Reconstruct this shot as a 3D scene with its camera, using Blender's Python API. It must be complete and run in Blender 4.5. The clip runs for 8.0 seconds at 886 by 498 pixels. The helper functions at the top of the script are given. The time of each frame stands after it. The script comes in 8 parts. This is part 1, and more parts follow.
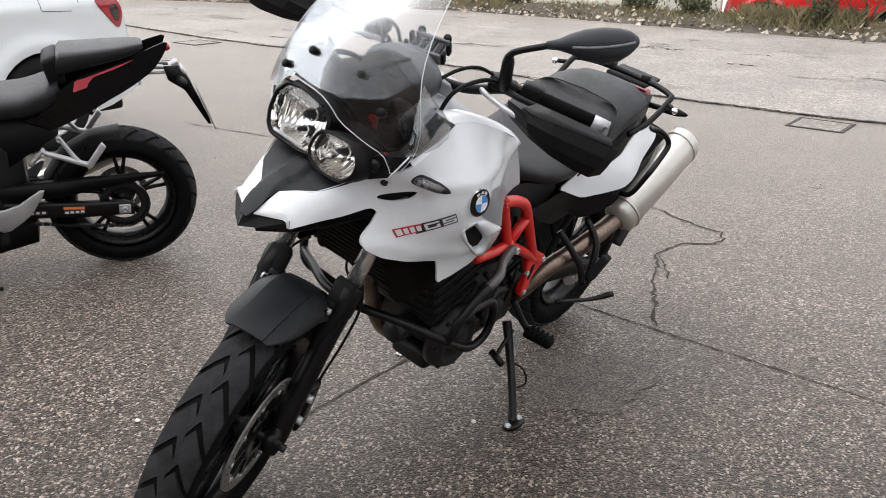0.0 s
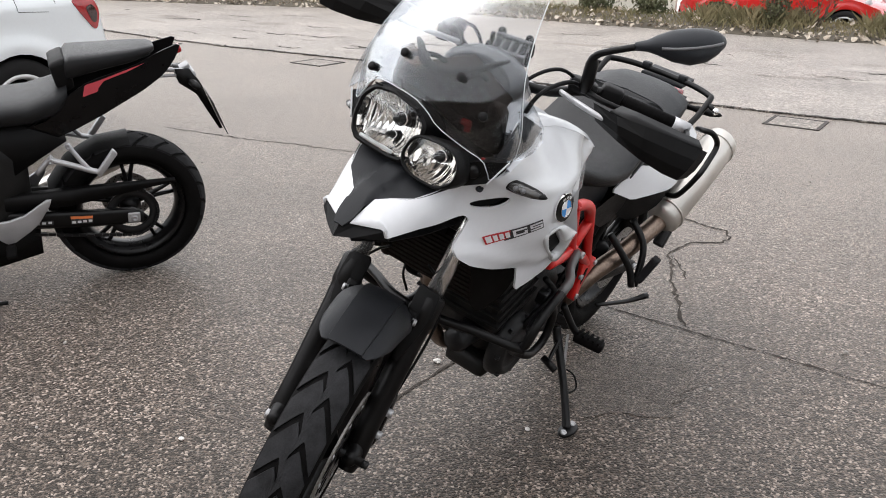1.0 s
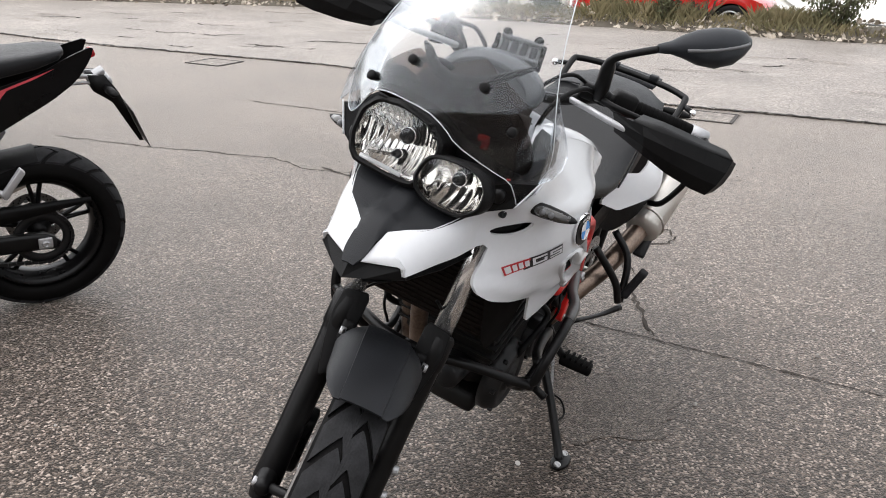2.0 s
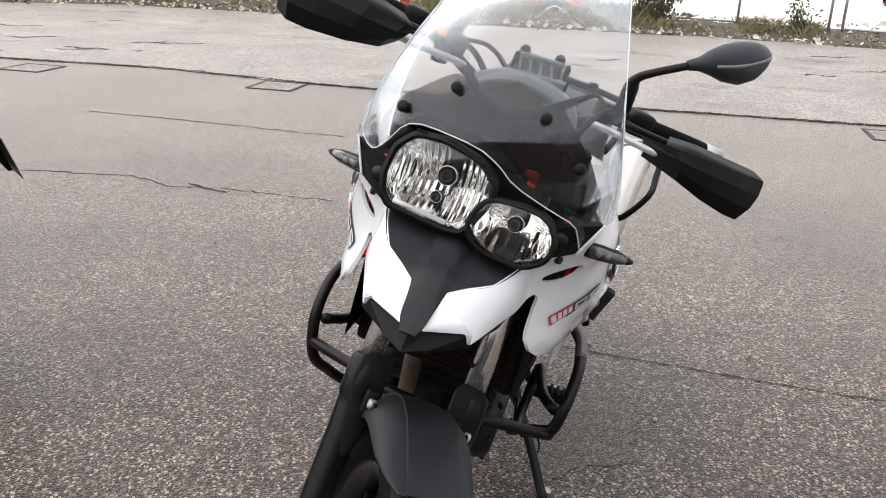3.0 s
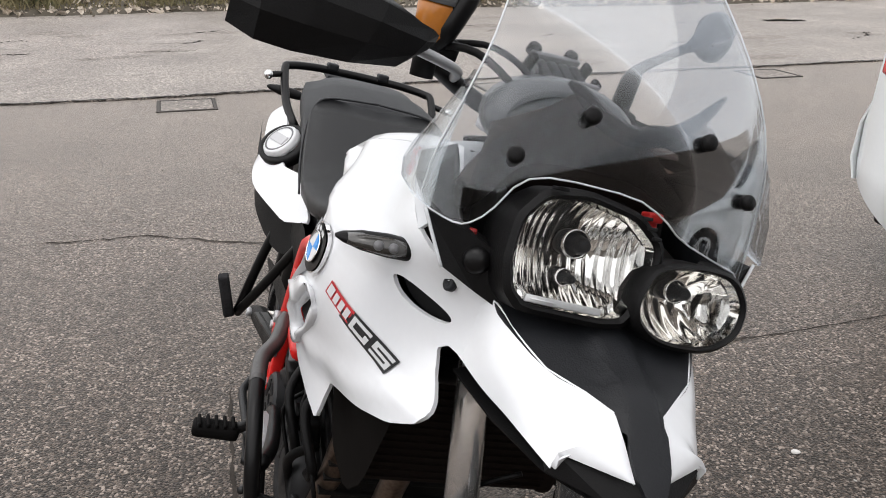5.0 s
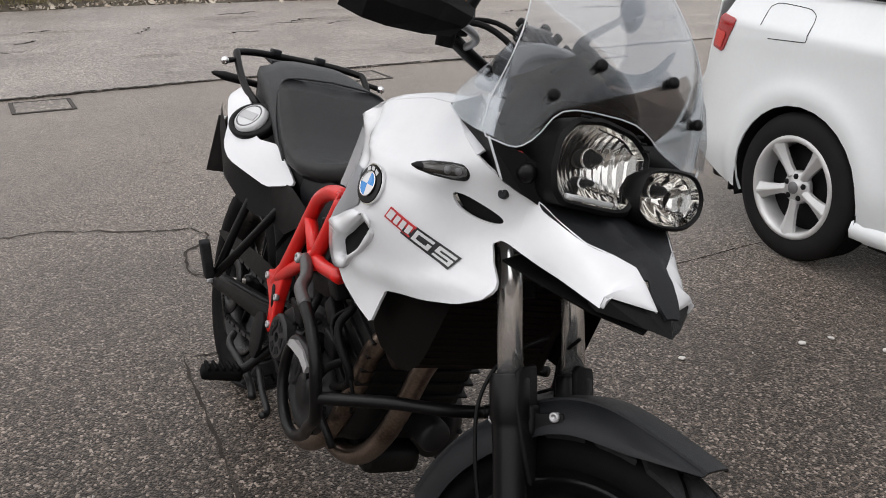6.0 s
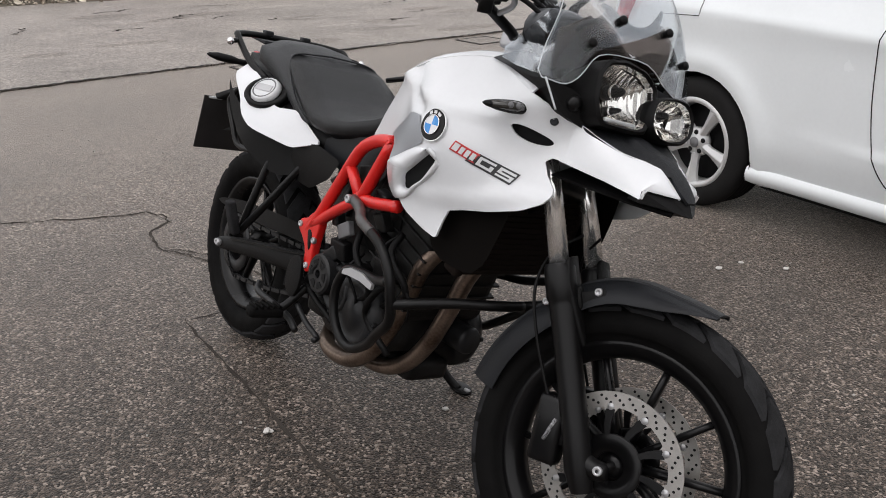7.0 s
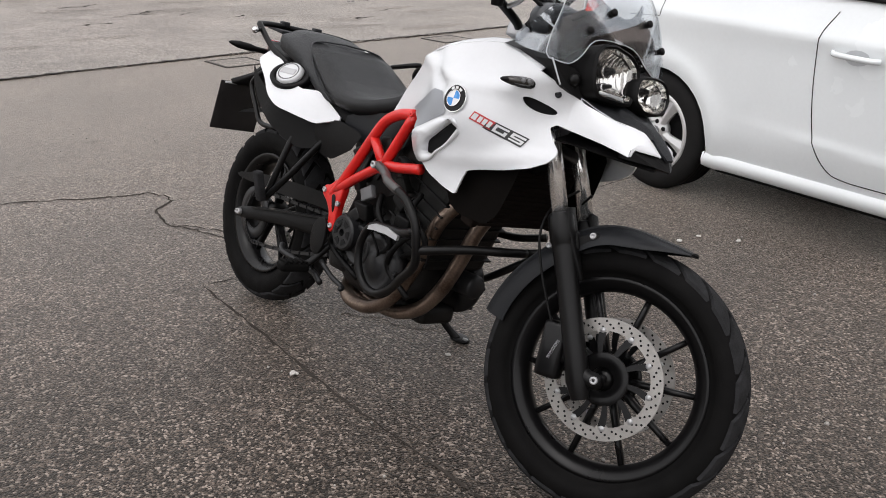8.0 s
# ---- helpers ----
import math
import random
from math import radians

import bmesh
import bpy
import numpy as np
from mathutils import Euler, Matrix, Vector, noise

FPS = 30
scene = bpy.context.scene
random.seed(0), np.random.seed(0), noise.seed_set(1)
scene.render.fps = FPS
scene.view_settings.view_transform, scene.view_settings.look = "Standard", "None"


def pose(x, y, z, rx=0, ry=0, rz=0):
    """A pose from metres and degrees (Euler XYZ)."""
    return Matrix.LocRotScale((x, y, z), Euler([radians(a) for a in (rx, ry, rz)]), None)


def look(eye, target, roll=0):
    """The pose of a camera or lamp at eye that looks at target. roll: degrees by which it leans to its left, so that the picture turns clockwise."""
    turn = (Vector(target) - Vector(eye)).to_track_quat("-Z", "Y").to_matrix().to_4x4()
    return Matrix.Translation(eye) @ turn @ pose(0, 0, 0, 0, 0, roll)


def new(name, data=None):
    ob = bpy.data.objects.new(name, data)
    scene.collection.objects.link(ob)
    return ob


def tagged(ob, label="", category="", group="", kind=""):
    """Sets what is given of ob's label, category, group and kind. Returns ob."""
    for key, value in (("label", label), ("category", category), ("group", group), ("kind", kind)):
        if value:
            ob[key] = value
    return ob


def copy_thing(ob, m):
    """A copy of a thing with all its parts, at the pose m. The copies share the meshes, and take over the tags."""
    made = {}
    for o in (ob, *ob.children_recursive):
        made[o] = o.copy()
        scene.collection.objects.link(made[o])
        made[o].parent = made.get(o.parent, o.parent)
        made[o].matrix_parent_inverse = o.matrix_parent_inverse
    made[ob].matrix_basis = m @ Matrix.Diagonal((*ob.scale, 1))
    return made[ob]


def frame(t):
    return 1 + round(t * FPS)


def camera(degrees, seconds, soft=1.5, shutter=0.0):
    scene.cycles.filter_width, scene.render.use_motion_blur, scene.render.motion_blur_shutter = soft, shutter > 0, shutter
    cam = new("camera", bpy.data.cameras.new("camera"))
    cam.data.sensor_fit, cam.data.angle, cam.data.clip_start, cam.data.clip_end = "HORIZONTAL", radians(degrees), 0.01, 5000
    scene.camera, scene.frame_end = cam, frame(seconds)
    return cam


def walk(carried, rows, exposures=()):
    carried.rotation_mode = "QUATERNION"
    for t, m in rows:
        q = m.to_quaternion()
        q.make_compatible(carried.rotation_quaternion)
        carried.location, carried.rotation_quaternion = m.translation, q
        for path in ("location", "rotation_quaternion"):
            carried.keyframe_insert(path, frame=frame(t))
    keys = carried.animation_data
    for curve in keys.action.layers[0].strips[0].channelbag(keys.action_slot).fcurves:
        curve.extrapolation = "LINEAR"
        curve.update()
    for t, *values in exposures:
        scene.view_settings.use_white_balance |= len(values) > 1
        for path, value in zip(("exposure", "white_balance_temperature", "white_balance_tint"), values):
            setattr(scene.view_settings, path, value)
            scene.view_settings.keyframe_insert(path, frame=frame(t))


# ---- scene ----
cam = camera(53.79, 8.0, soft=0.95)
# seconds, x, y, z, yaw, pitch, roll
PATH = [
    (0.0, -0.0223, 0.0122, 1.4552, 0.42, -19.79, -1.07),
    (0.5, -0.1257, 0.0326, 1.4560, 0.05, -19.70, -1.09),
    (1.0, -0.3464, 0.0797, 1.4449, -3.26, -19.70, -1.30),
    (1.5, -0.4570, 0.1743, 1.4304, -7.35, -19.73, -1.66),
    (1.7, -0.4996, 0.2461, 1.4264, -8.54, -19.75, -1.58),
    (2.8, -0.7889, 0.6567, 1.4271, -19.91, -19.82, -2.08),
    (3.0, -0.8651, 0.7094, 1.4343, -22.73, -19.78, -2.11),
    (3.5, -0.9676, 0.8893, 1.4172, -26.61, -19.82, -1.87),
    (4.0, -0.9638, 1.1461, 1.4122, -32.85, -19.96, -1.15),
    (4.2, -0.9670, 1.2218, 1.4099, -35.49, -20.11, -0.60),
    (5.3, -1.2505, 1.5675, 1.4008, -58.38, -20.88, -0.73),
    (5.5, -1.3469, 1.5683, 1.3945, -60.75, -20.97, -0.91),
    (6.0, -1.5975, 1.5923, 1.4260, -64.34, -21.10, -0.19),
    (6.5, -1.8753, 1.7420, 1.4228, -71.62, -21.38, -0.47),
    (7.0, -2.1122, 1.7858, 1.4274, -73.58, -21.49, 0.35),
    (7.5, -2.3595, 1.7762, 1.4243, -75.17, -21.58, -0.26),
    (8.0, -2.5329, 1.8458, 1.4465, -76.56, -21.38, -0.75),
]
EXPOSURES = [(0.0, 1.00, 6400, 11), (1.5, 0.97, 6400, 11), (2.8, 1.02, 6400, 11), (4.0, 1.03, 6400, 11), (5.4, 0.45, 6500, 11), (6.5, 0.28, 6500, 12), (7.2, 0.33, 6500, 12), (8.0, 0.45, 6500, 12)]
walk(cam, [(t, pose(x, y, z, 90 + pitch, roll, yaw)) for t, x, y, z, yaw, pitch, roll in PATH], EXPOSURES)

# ---- light: an overcast sky, with a wide soft sun ----
world = bpy.data.worlds.new("overcast_sky")
scene.world = world
world.use_nodes = True
wn, wl = world.node_tree.nodes, world.node_tree.links
sky = wn.new("ShaderNodeTexSky")
sky.sky_type = "NISHITA"
sky.sun_disc = False
sky.sun_elevation, sky.sun_rotation = radians(70.6), radians(288.4)
sky.dust_density, sky.air_density, sky.ozone_density = 2.0, 1.4, 1.0
grey = wn.new("ShaderNodeHueSaturation")
grey.inputs["Saturation"].default_value = 0.12
wl.new(sky.outputs[0], grey.inputs["Color"])
wl.new(grey.outputs[0], wn["Background"].inputs[0])
wn["Background"].inputs[1].default_value = 0.15
sun_data = bpy.data.lights.new("sun", "SUN")
sun_data.energy, sun_data.angle, sun_data.color = 1.0, radians(140), (1.0, 0.95, 0.89)
sun = new("sun", sun_data)
sun.matrix_world = look((-3.0, 1.0, 9.0), (0, 0, 0))

# ---- materials ----
def surf(name, col, rough=0.5, metal=0.0, var=0.12, scale=12.0, fine=160.0, bump=0.05, coat=0.0, second=None, spec=0.5):
    """A surface with a broad and a fine variation of colour and gloss, and a fine relief."""
    m = bpy.data.materials.new(name)
    m.use_nodes = True
    n, l = m.node_tree.nodes, m.node_tree.links
    b = n["Principled BSDF"]
    tc = n.new("ShaderNodeTexCoord")
    broad = n.new("ShaderNodeTexNoise")
    broad.inputs["Scale"].default_value, broad.inputs["Detail"].default_value = scale, 5.0
    grain = n.new("ShaderNodeTexNoise")
    grain.inputs["Scale"].default_value, grain.inputs["Detail"].default_value = fine, 3.0
    for q in (broad, grain):
        l.new(tc.outputs["Object"], q.inputs["Vector"])
    both = n.new("ShaderNodeMath")
    both.operation = "MULTIPLY_ADD"
    l.new(grain.outputs["Fac"], both.inputs[0])
    both.inputs[1].default_value = 0.4
    l.new(broad.outputs["Fac"], both.inputs[2])
    ramp = n.new("ShaderNodeMapRange")
    ramp.inputs["From Min"].default_value, ramp.inputs["From Max"].default_value = 0.45, 0.95
    l.new(both.outputs[0], ramp.inputs["Value"])
    mix = n.new("ShaderNodeMix")
    mix.data_type = "RGBA"
    lo = second or tuple(c * (1 - var) for c in col)
    hi = col if second else tuple(min(1, c * (1 + var)) for c in col)
    mix.inputs[6].default_value, mix.inputs[7].default_value = (*lo, 1), (*hi, 1)
    l.new(ramp.outputs[0], mix.inputs[0])
    l.new(mix.outputs[2], b.inputs["Base Color"])
    rr = n.new("ShaderNodeMapRange")
    rr.inputs["To Min"].default_value, rr.inputs["To Max"].default_value = max(0.02, rough * 0.8), min(1, rough * 1.25)
    l.new(broad.outputs["Fac"], rr.inputs["Value"])
    l.new(rr.outputs[0], b.inputs["Roughness"])
    b.inputs["Metallic"].default_value = metal
    b.inputs["Specular IOR Level"].default_value = spec
    if coat:
        b.inputs["Coat Weight"].default_value, b.inputs["Coat Roughness"].default_value = coat, 0.06
    if bump:
        bp = n.new("ShaderNodeBump")
        bp.inputs["Strength"].default_value, bp.inputs["Distance"].default_value = bump, 0.002
        l.new(grain.outputs["Fac"], bp.inputs["Height"])
        l.new(bp.outputs[0], b.inputs["Normal"])
    return m


def glass(name, tint, rough=0.02, alpha=0.2, ior=1.45, gain=0.7):
    """A thin pane: mostly clear, with a real gloss."""
    m = bpy.data.materials.new(name)
    m.use_nodes = True
    n, l = m.node_tree.nodes, m.node_tree.links
    n.remove(n["Principled BSDF"])
    out = n["Material Output"]
    clear = n.new("ShaderNodeBsdfTransparent")
    clear.inputs[0].default_value = (*tint, 1)
    gloss = n.new("ShaderNodeBsdfGlossy")
    gloss.inputs["Roughness"].default_value = rough
    gloss.inputs["Color"].default_value = (0.9, 0.92, 0.94, 1)
    fres = n.new("ShaderNodeFresnel")
    fres.inputs[0].default_value = ior
    lift = n.new("ShaderNodeMath")
    lift.operation = "MULTIPLY_ADD"
    l.new(fres.outputs[0], lift.inputs[0])
    lift.inputs[1].default_value, lift.inputs[2].default_value = gain, alpha
    lift.use_clamp = True
    mix = n.new("ShaderNodeMixShader")
    l.new(lift.outputs[0], mix.inputs[0])
    l.new(clear.outputs[0], mix.inputs[1])
    l.new(gloss.outputs[0], mix.inputs[2])
    l.new(mix.outputs[0], out.inputs[0])
    return m


def asphalt(name, dark, mid, light, stone=150.0, rough=0.47, stain=0.35, bump=0.6, sheen=0.33, chips=(0.42, 0.37, 0.32), spec=0.8):
    """Worn asphalt: grit of single stones in a dark binder, with broad stains and pale dust."""
    m = bpy.data.materials.new(name)
    m.use_nodes = True
    n, l = m.node_tree.nodes, m.node_tree.links
    b = n["Principled BSDF"]
    tc = n.new("ShaderNodeTexCoord")
    cells = n.new("ShaderNodeTexVoronoi")
    cells.inputs["Scale"].default_value = stone
    small = n.new("ShaderNodeTexVoronoi")
    small.inputs["Scale"].default_value = stone * 2.3
    stains = n.new("ShaderNodeTexNoise")
    stains.inputs["Scale"].default_value, stains.inputs["Detail"].default_value, stains.inputs["Roughness"].default_value = 0.9, 8, 0.6
    dust = n.new("ShaderNodeTexNoise")
    dust.inputs["Scale"].default_value, dust.inputs["Detail"].default_value = 14.0, 6
    for q in (cells, small, stains, dust):
        l.new(tc.outputs["Object"], q.inputs["Vector"])
    sep = n.new("ShaderNodeSeparateColor")
    l.new(cells.outputs["Color"], sep.inputs[0])
    sep2 = n.new("ShaderNodeSeparateColor")
    l.new(small.outputs["Color"], sep2.inputs[0])
    avg = n.new("ShaderNodeMath")
    avg.operation = "MULTIPLY_ADD"
    l.new(sep2.outputs[0], avg.inputs[0])
    avg.inputs[1].default_value = 0.45
    l.new(sep.outputs[0], avg.inputs[2])
    ramp = n.new("ShaderNodeValToRGB")
    e = ramp.color_ramp.elements
    e[0].position, e[0].color = 0.22, (*dark, 1)
    e[1].position, e[1].color = 1.32 / 1.45, (*light, 1)
    k = ramp.color_ramp.elements.new(0.55)
    k.color = (*mid, 1)
    sc = n.new("ShaderNodeMath")
    sc.operation = "DIVIDE"
    l.new(avg.outputs[0], sc.inputs[0])
    sc.inputs[1].default_value = 1.45
    l.new(sc.outputs[0], ramp.inputs[0])
    st = n.new("ShaderNodeMapRange")
    st.inputs["From Min"].default_value, st.inputs["From Max"].default_value = 0.3, 0.7
    st.inputs["To Min"].default_value, st.inputs["To Max"].default_value = 1 - stain, 1 + stain * 0.6
    l.new(stains.outputs["Fac"], st.inputs["Value"])
    st2 = n.new("ShaderNodeMapRange")
    st2.inputs["From Min"].default_value, st2.inputs["From Max"].default_value = 0.3, 0.7
    st2.inputs["To Min"].default_value, st2.inputs["To Max"].default_value = 0.88, 1.12
    l.new(dust.outputs["Fac"], st2.inputs["Value"])
    mul = n.new("ShaderNodeMath")
    mul.operation = "MULTIPLY"
    l.new(st.outputs[0], mul.inputs[0])
    l.new(st2.outputs[0], mul.inputs[1])
    tint = n.new("ShaderNodeVectorMath")
    tint.operation = "SCALE"
    chip = n.new("ShaderNodeMapRange")
    chip.inputs["From Min"].default_value, chip.inputs["From Max"].default_value = 0.85, 0.95
    l.new(sep.outputs[1], chip.inputs["Value"])
    mixc = n.new("ShaderNodeMix")
    mixc.data_type = "RGBA"
    mixc.inputs[7].default_value = (*chips, 1)
    l.new(chip.outputs[0], mixc.inputs[0])
    l.new(ramp.outputs[0], mixc.inputs[6])
    l.new(mixc.outputs[2], tint.inputs[0])
    l.new(mul.outputs[0], tint.inputs["Scale"])
    l.new(tint.outputs[0], b.inputs["Base Color"])
    b.inputs["Roughness"].default_value = rough
    b.inputs["Specular IOR Level"].default_value = spec
    b.inputs["Sheen Weight"].default_value, b.inputs["Sheen Roughness"].default_value = sheen, 0.35
    b.inputs["Specular Tint"].default_value = (1.0, 0.91, 0.83, 1)
    b.inputs["Sheen Tint"].default_value = (1.0, 0.895, 0.80, 1)
    bp = n.new("ShaderNodeBump")
    bp.inputs["Strength"].default_value, bp.inputs["Distance"].default_value = bump, 0.004
    l.new(cells.outputs["Distance"], bp.inputs["Height"])
    bp.invert = True
    l.new(bp.outputs[0], b.inputs["Normal"])
    return m


WHITE = surf("white_paint", (0.70, 0.71, 0.73), 0.22, 0, 0.03, 6, 90, 0.01, coat=0.6)
CAR_WHITE = surf("car_white_paint", (0.80, 0.83, 0.845), 0.25, 0, 0.03, 3, 60, 0.01, coat=0.7)
BLACK = surf("black_plastic", (0.0042, 0.004, 0.0042), 0.5, 0, 0.3, 18, 500, 0.25, spec=0.16)
GREY_PLASTIC = surf("dark_grey_plastic", (0.011, 0.0118, 0.0138), 0.5, 0, 0.25, 14, 420, 0.3, spec=0.25)
GLOSS_BLACK = surf("gloss_black_paint", (0.0045, 0.0043, 0.0046), 0.28, 0, 0.2, 10, 120, 0.02, coat=0.06, spec=0.2)
SATIN_BLACK = surf("satin_black_tube", (0.0042, 0.004, 0.0042), 0.34, 0.0, 0.25, 16, 260, 0.08, spec=0.22)
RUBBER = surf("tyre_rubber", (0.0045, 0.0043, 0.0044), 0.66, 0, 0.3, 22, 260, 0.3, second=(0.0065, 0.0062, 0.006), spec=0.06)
# Dusty, and paler than the carcass so that the grooves look shaded
TREAD = surf("dusty_lit_tread_rubber", (0.030, 0.030, 0.032), 0.8, 0, 0.25, 30, 260, 0.4, second=(0.013, 0.013, 0.0135), spec=0.12)
CAR_TYRE = surf("car_tyre_rubber", (0.013, 0.0125, 0.0125), 0.75, 0, 0.25, 14, 200, 0.3, spec=0.15)
SEAT = surf("seat_vinyl", (0.0085, 0.0088, 0.0098), 0.36, 0, 0.2, 10, 700, 0.5, spec=0.3)
SEAT_GREY = surf("grey_seat_vinyl", (0.022, 0.023, 0.025), 0.48, 0, 0.15, 10, 700, 0.5, spec=0.35)
CHROME = surf("chrome", (0.78, 0.78, 0.78), 0.09, 1.0, 0.04, 20, 200, 0.01)
STEEL = surf("brushed_steel", (0.62, 0.59, 0.55), 0.34, 0.75, 0.12, 10, 240, 0.08)
ALLOY = surf("cast_alloy", (0.44, 0.44, 0.45), 0.42, 0.55, 0.12, 16, 240, 0.1)
SILVER = surf("silver_paint", (0.30, 0.31, 0.33), 0.4, 0.5, 0.06, 12, 200, 0.03)
WHEEL_SILVER = surf("silver_wheel_lacquer", (0.60, 0.60, 0.60), 0.36, 0.35, 0.08, 16, 240, 0.05)
BAR_HIGHLIGHT = surf("bar_highlight_grey", (0.075, 0.073, 0.072), 0.34, 0.3, 0.25, 22, 260, 0.08)
HEADER = surf("heated_steel_pipe", (0.34, 0.265, 0.215), 0.3, 0.9, 0.2, 9, 160, 0.06, second=(0.09, 0.06, 0.045))
ENGINE = surf("dark_engine_metal", (0.008, 0.0078, 0.0078), 0.5, 0.0, 0.35, 16, 180, 0.35, second=(0.004, 0.0036, 0.0033), spec=0.3)
ENGINE_GREY = surf("grey_engine_cover", (0.013, 0.013, 0.014), 0.42, 0.1, 0.3, 18, 180, 0.2, spec=0.35)
RED = surf("red_frame_paint", (0.62, 0.014, 0.011), 0.34, 0, 0.1, 14, 200, 0.03, coat=0.2)
RED_PLASTIC = surf("red_plastic", (0.3, 0.015, 0.015), 0.4, 0, 0.1)
RED_CLIP = surf("bright_red_plastic", (0.62, 0.03, 0.03), 0.4, 0, 0.1)
RED_DECAL = surf("red_decal", (0.5, 0.03, 0.035), 0.35, 0, 0.08)
BLACK_DECAL = surf("black_decal", (0.02, 0.02, 0.022), 0.35, 0, 0.15)
SILVER_DECAL = surf("pale_decal", (0.62, 0.63, 0.64), 0.35, 0.1, 0.05)
BLUE = surf("blue_enamel", (0.05, 0.25, 0.62), 0.25, 0, 0.05)
AMBER = surf("amber_fluid", (0.42, 0.15, 0.025), 0.2, 0, 0.15)
ORANGE_DECAL = surf("orange_decal", (0.72, 0.2, 0.06), 0.45, 0, 0.08)
LAMP_RED = surf("red_lamp_glass", (0.36, 0.012, 0.016), 0.12, 0, 0.2, 30, 200, 0.02, coat=0.6)
LAMP_DARK = surf("dark_lamp_glass", (0.03, 0.008, 0.01), 0.12, 0, 0.3, 30, 200, 0.02, coat=0.6)
TINT_LENS = surf("smoked_lens", (0.035, 0.033, 0.03), 0.15, 0, 0.3, 60, 300, 0.02, coat=0.5)
DARK_GLASS = surf("dark_car_glass", (0.012, 0.014, 0.016), 0.06, 0, 0.1, 3, 60, 0.0, coat=0.5)
CLEAR = glass("clear_screen", (0.97, 0.978, 0.985), 0.02, 0.008, 1.45, 0.55)
SMOKE = glass("smoked_screen", (0.5, 0.45, 0.43), 0.03, 0.0, 1.45, 0.2)
LENS = glass("lamp_cover", (0.95, 0.96, 0.96), 0.02, 0.03)
EDGE = surf("bright_screen_edge", (0.6, 0.62, 0.64), 0.2, 0, 0.05)
DISC_STEEL = surf("bright_disc_steel", (0.30, 0.285, 0.27), 0.36, 0.5, 0.18, 30, 300, 0.05)
STANCHION = surf("polished_stanchion", (0.9, 0.89, 0.88), 0.16, 0.9, 0.05, 20, 200, 0.01)
BOWL = surf("lamp_reflector", (0.90, 0.88, 0.85), 0.07, 1.0, 0.05, 30, 200, 0.0)
# near-black for gaps and dark parts; paints the shade of holes too
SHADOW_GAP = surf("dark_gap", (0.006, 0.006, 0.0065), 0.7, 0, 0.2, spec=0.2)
ASPHALT = asphalt("asphalt", (0.0034, 0.0026, 0.0021), (0.0205, 0.0157, 0.0126), (0.185, 0.145, 0.118), 140, 0.42, 0.5, 0.50, 0.66, (0.36, 0.30, 0.255), 0.27)
OLD_ASPHALT = asphalt("old_asphalt", (0.047, 0.042, 0.038), (0.138, 0.123, 0.112), (0.34, 0.303, 0.275), 70, 0.5, 0.5, 0.8)
TAR = surf("tar_joint", (0.018, 0.016, 0.015), 0.8, 0, 0.3, 8, 120, 0.5, second=(0.032, 0.029, 0.026), spec=0.2)
CRACK = surf("asphalt_crack", (0.034, 0.029, 0.025), 0.9, 0, 0.3, 8, 120, 0.5, second=(0.07, 0.06, 0.052), spec=0.15)
PATCH = asphalt("patched_asphalt", (0.008, 0.0066, 0.0055), (0.037, 0.0305, 0.0255), (0.17, 0.142, 0.12), 175, 0.47, 0.35, 0.8, 0.30, (0.24, 0.20, 0.17), 0.4)
MIRROR_SHELL = surf("blue_grey_mirror_plastic", (0.016, 0.018, 0.022), 0.42, 0, 0.2, 14, 420, 0.2, spec=0.35)
MID_GREY = surf("mid_grey_plastic", (0.13, 0.13, 0.135), 0.5, 0, 0.15, 14, 300, 0.1)
SHIELD = surf("dull_black_shield_plastic", (0.0042, 0.0034, 0.003), 0.8, 0, 0.06, 14, 90, 0.0, spec=0.05)
COWL = surf("brown_black_cowl_plastic", (0.015, 0.011, 0.0095), 0.75, 0, 0.06, 14, 90, 0.0, spec=0.06)
PANEL_GREY = surf("instrument_plastic", (0.05, 0.053, 0.058), 0.35, 0, 0.12, 14, 300, 0.05, spec=0.5)
CONCRETE = surf("pale_concrete", (0.60, 0.585, 0.545), 0.85, 0, 0.18, 1.5, 40, 0.3)
IRON = surf("drain_cover_iron", (0.05, 0.044, 0.039), 0.85, 0.0, 0.3, 12, 140, 0.6)
SOIL = surf("verge_soil", (0.055, 0.045, 0.034), 0.95, 0, 0.3, 3, 60, 1.0, second=(0.10, 0.085, 0.06))
GRASS = surf("grass_blade", (0.10, 0.10, 0.045), 0.8, 0, 0.35, 2, 40, 0.0, second=(0.24, 0.19, 0.10))
DRY_LEAF = surf("dry_leaf", (0.62, 0.56, 0.48), 0.85, 0, 0.3, 2.2, 60, 0.0, second=(0.2, 0.15, 0.1))
SHRUB = surf("shrub_leaf", (0.05, 0.07, 0.03), 0.7, 0, 0.35, 3, 60, 0.0, second=(0.1, 0.09, 0.04))
TWIG = surf("twig_bark", (0.07, 0.05, 0.04), 0.9, 0, 0.2)
GALV = surf("galvanised_steel", (0.3, 0.3, 0.3), 0.5, 0.6, 0.15)
CAR_RED = surf("red_car_paint", (0.55, 0.02, 0.018), 0.22, 0, 0.05, 3, 60, 0.0, coat=0.8)
CAR_BLACK = surf("black_car_paint", (0.015, 0.016, 0.018), 0.2, 0, 0.1, 3, 60, 0.0, coat=0.8)


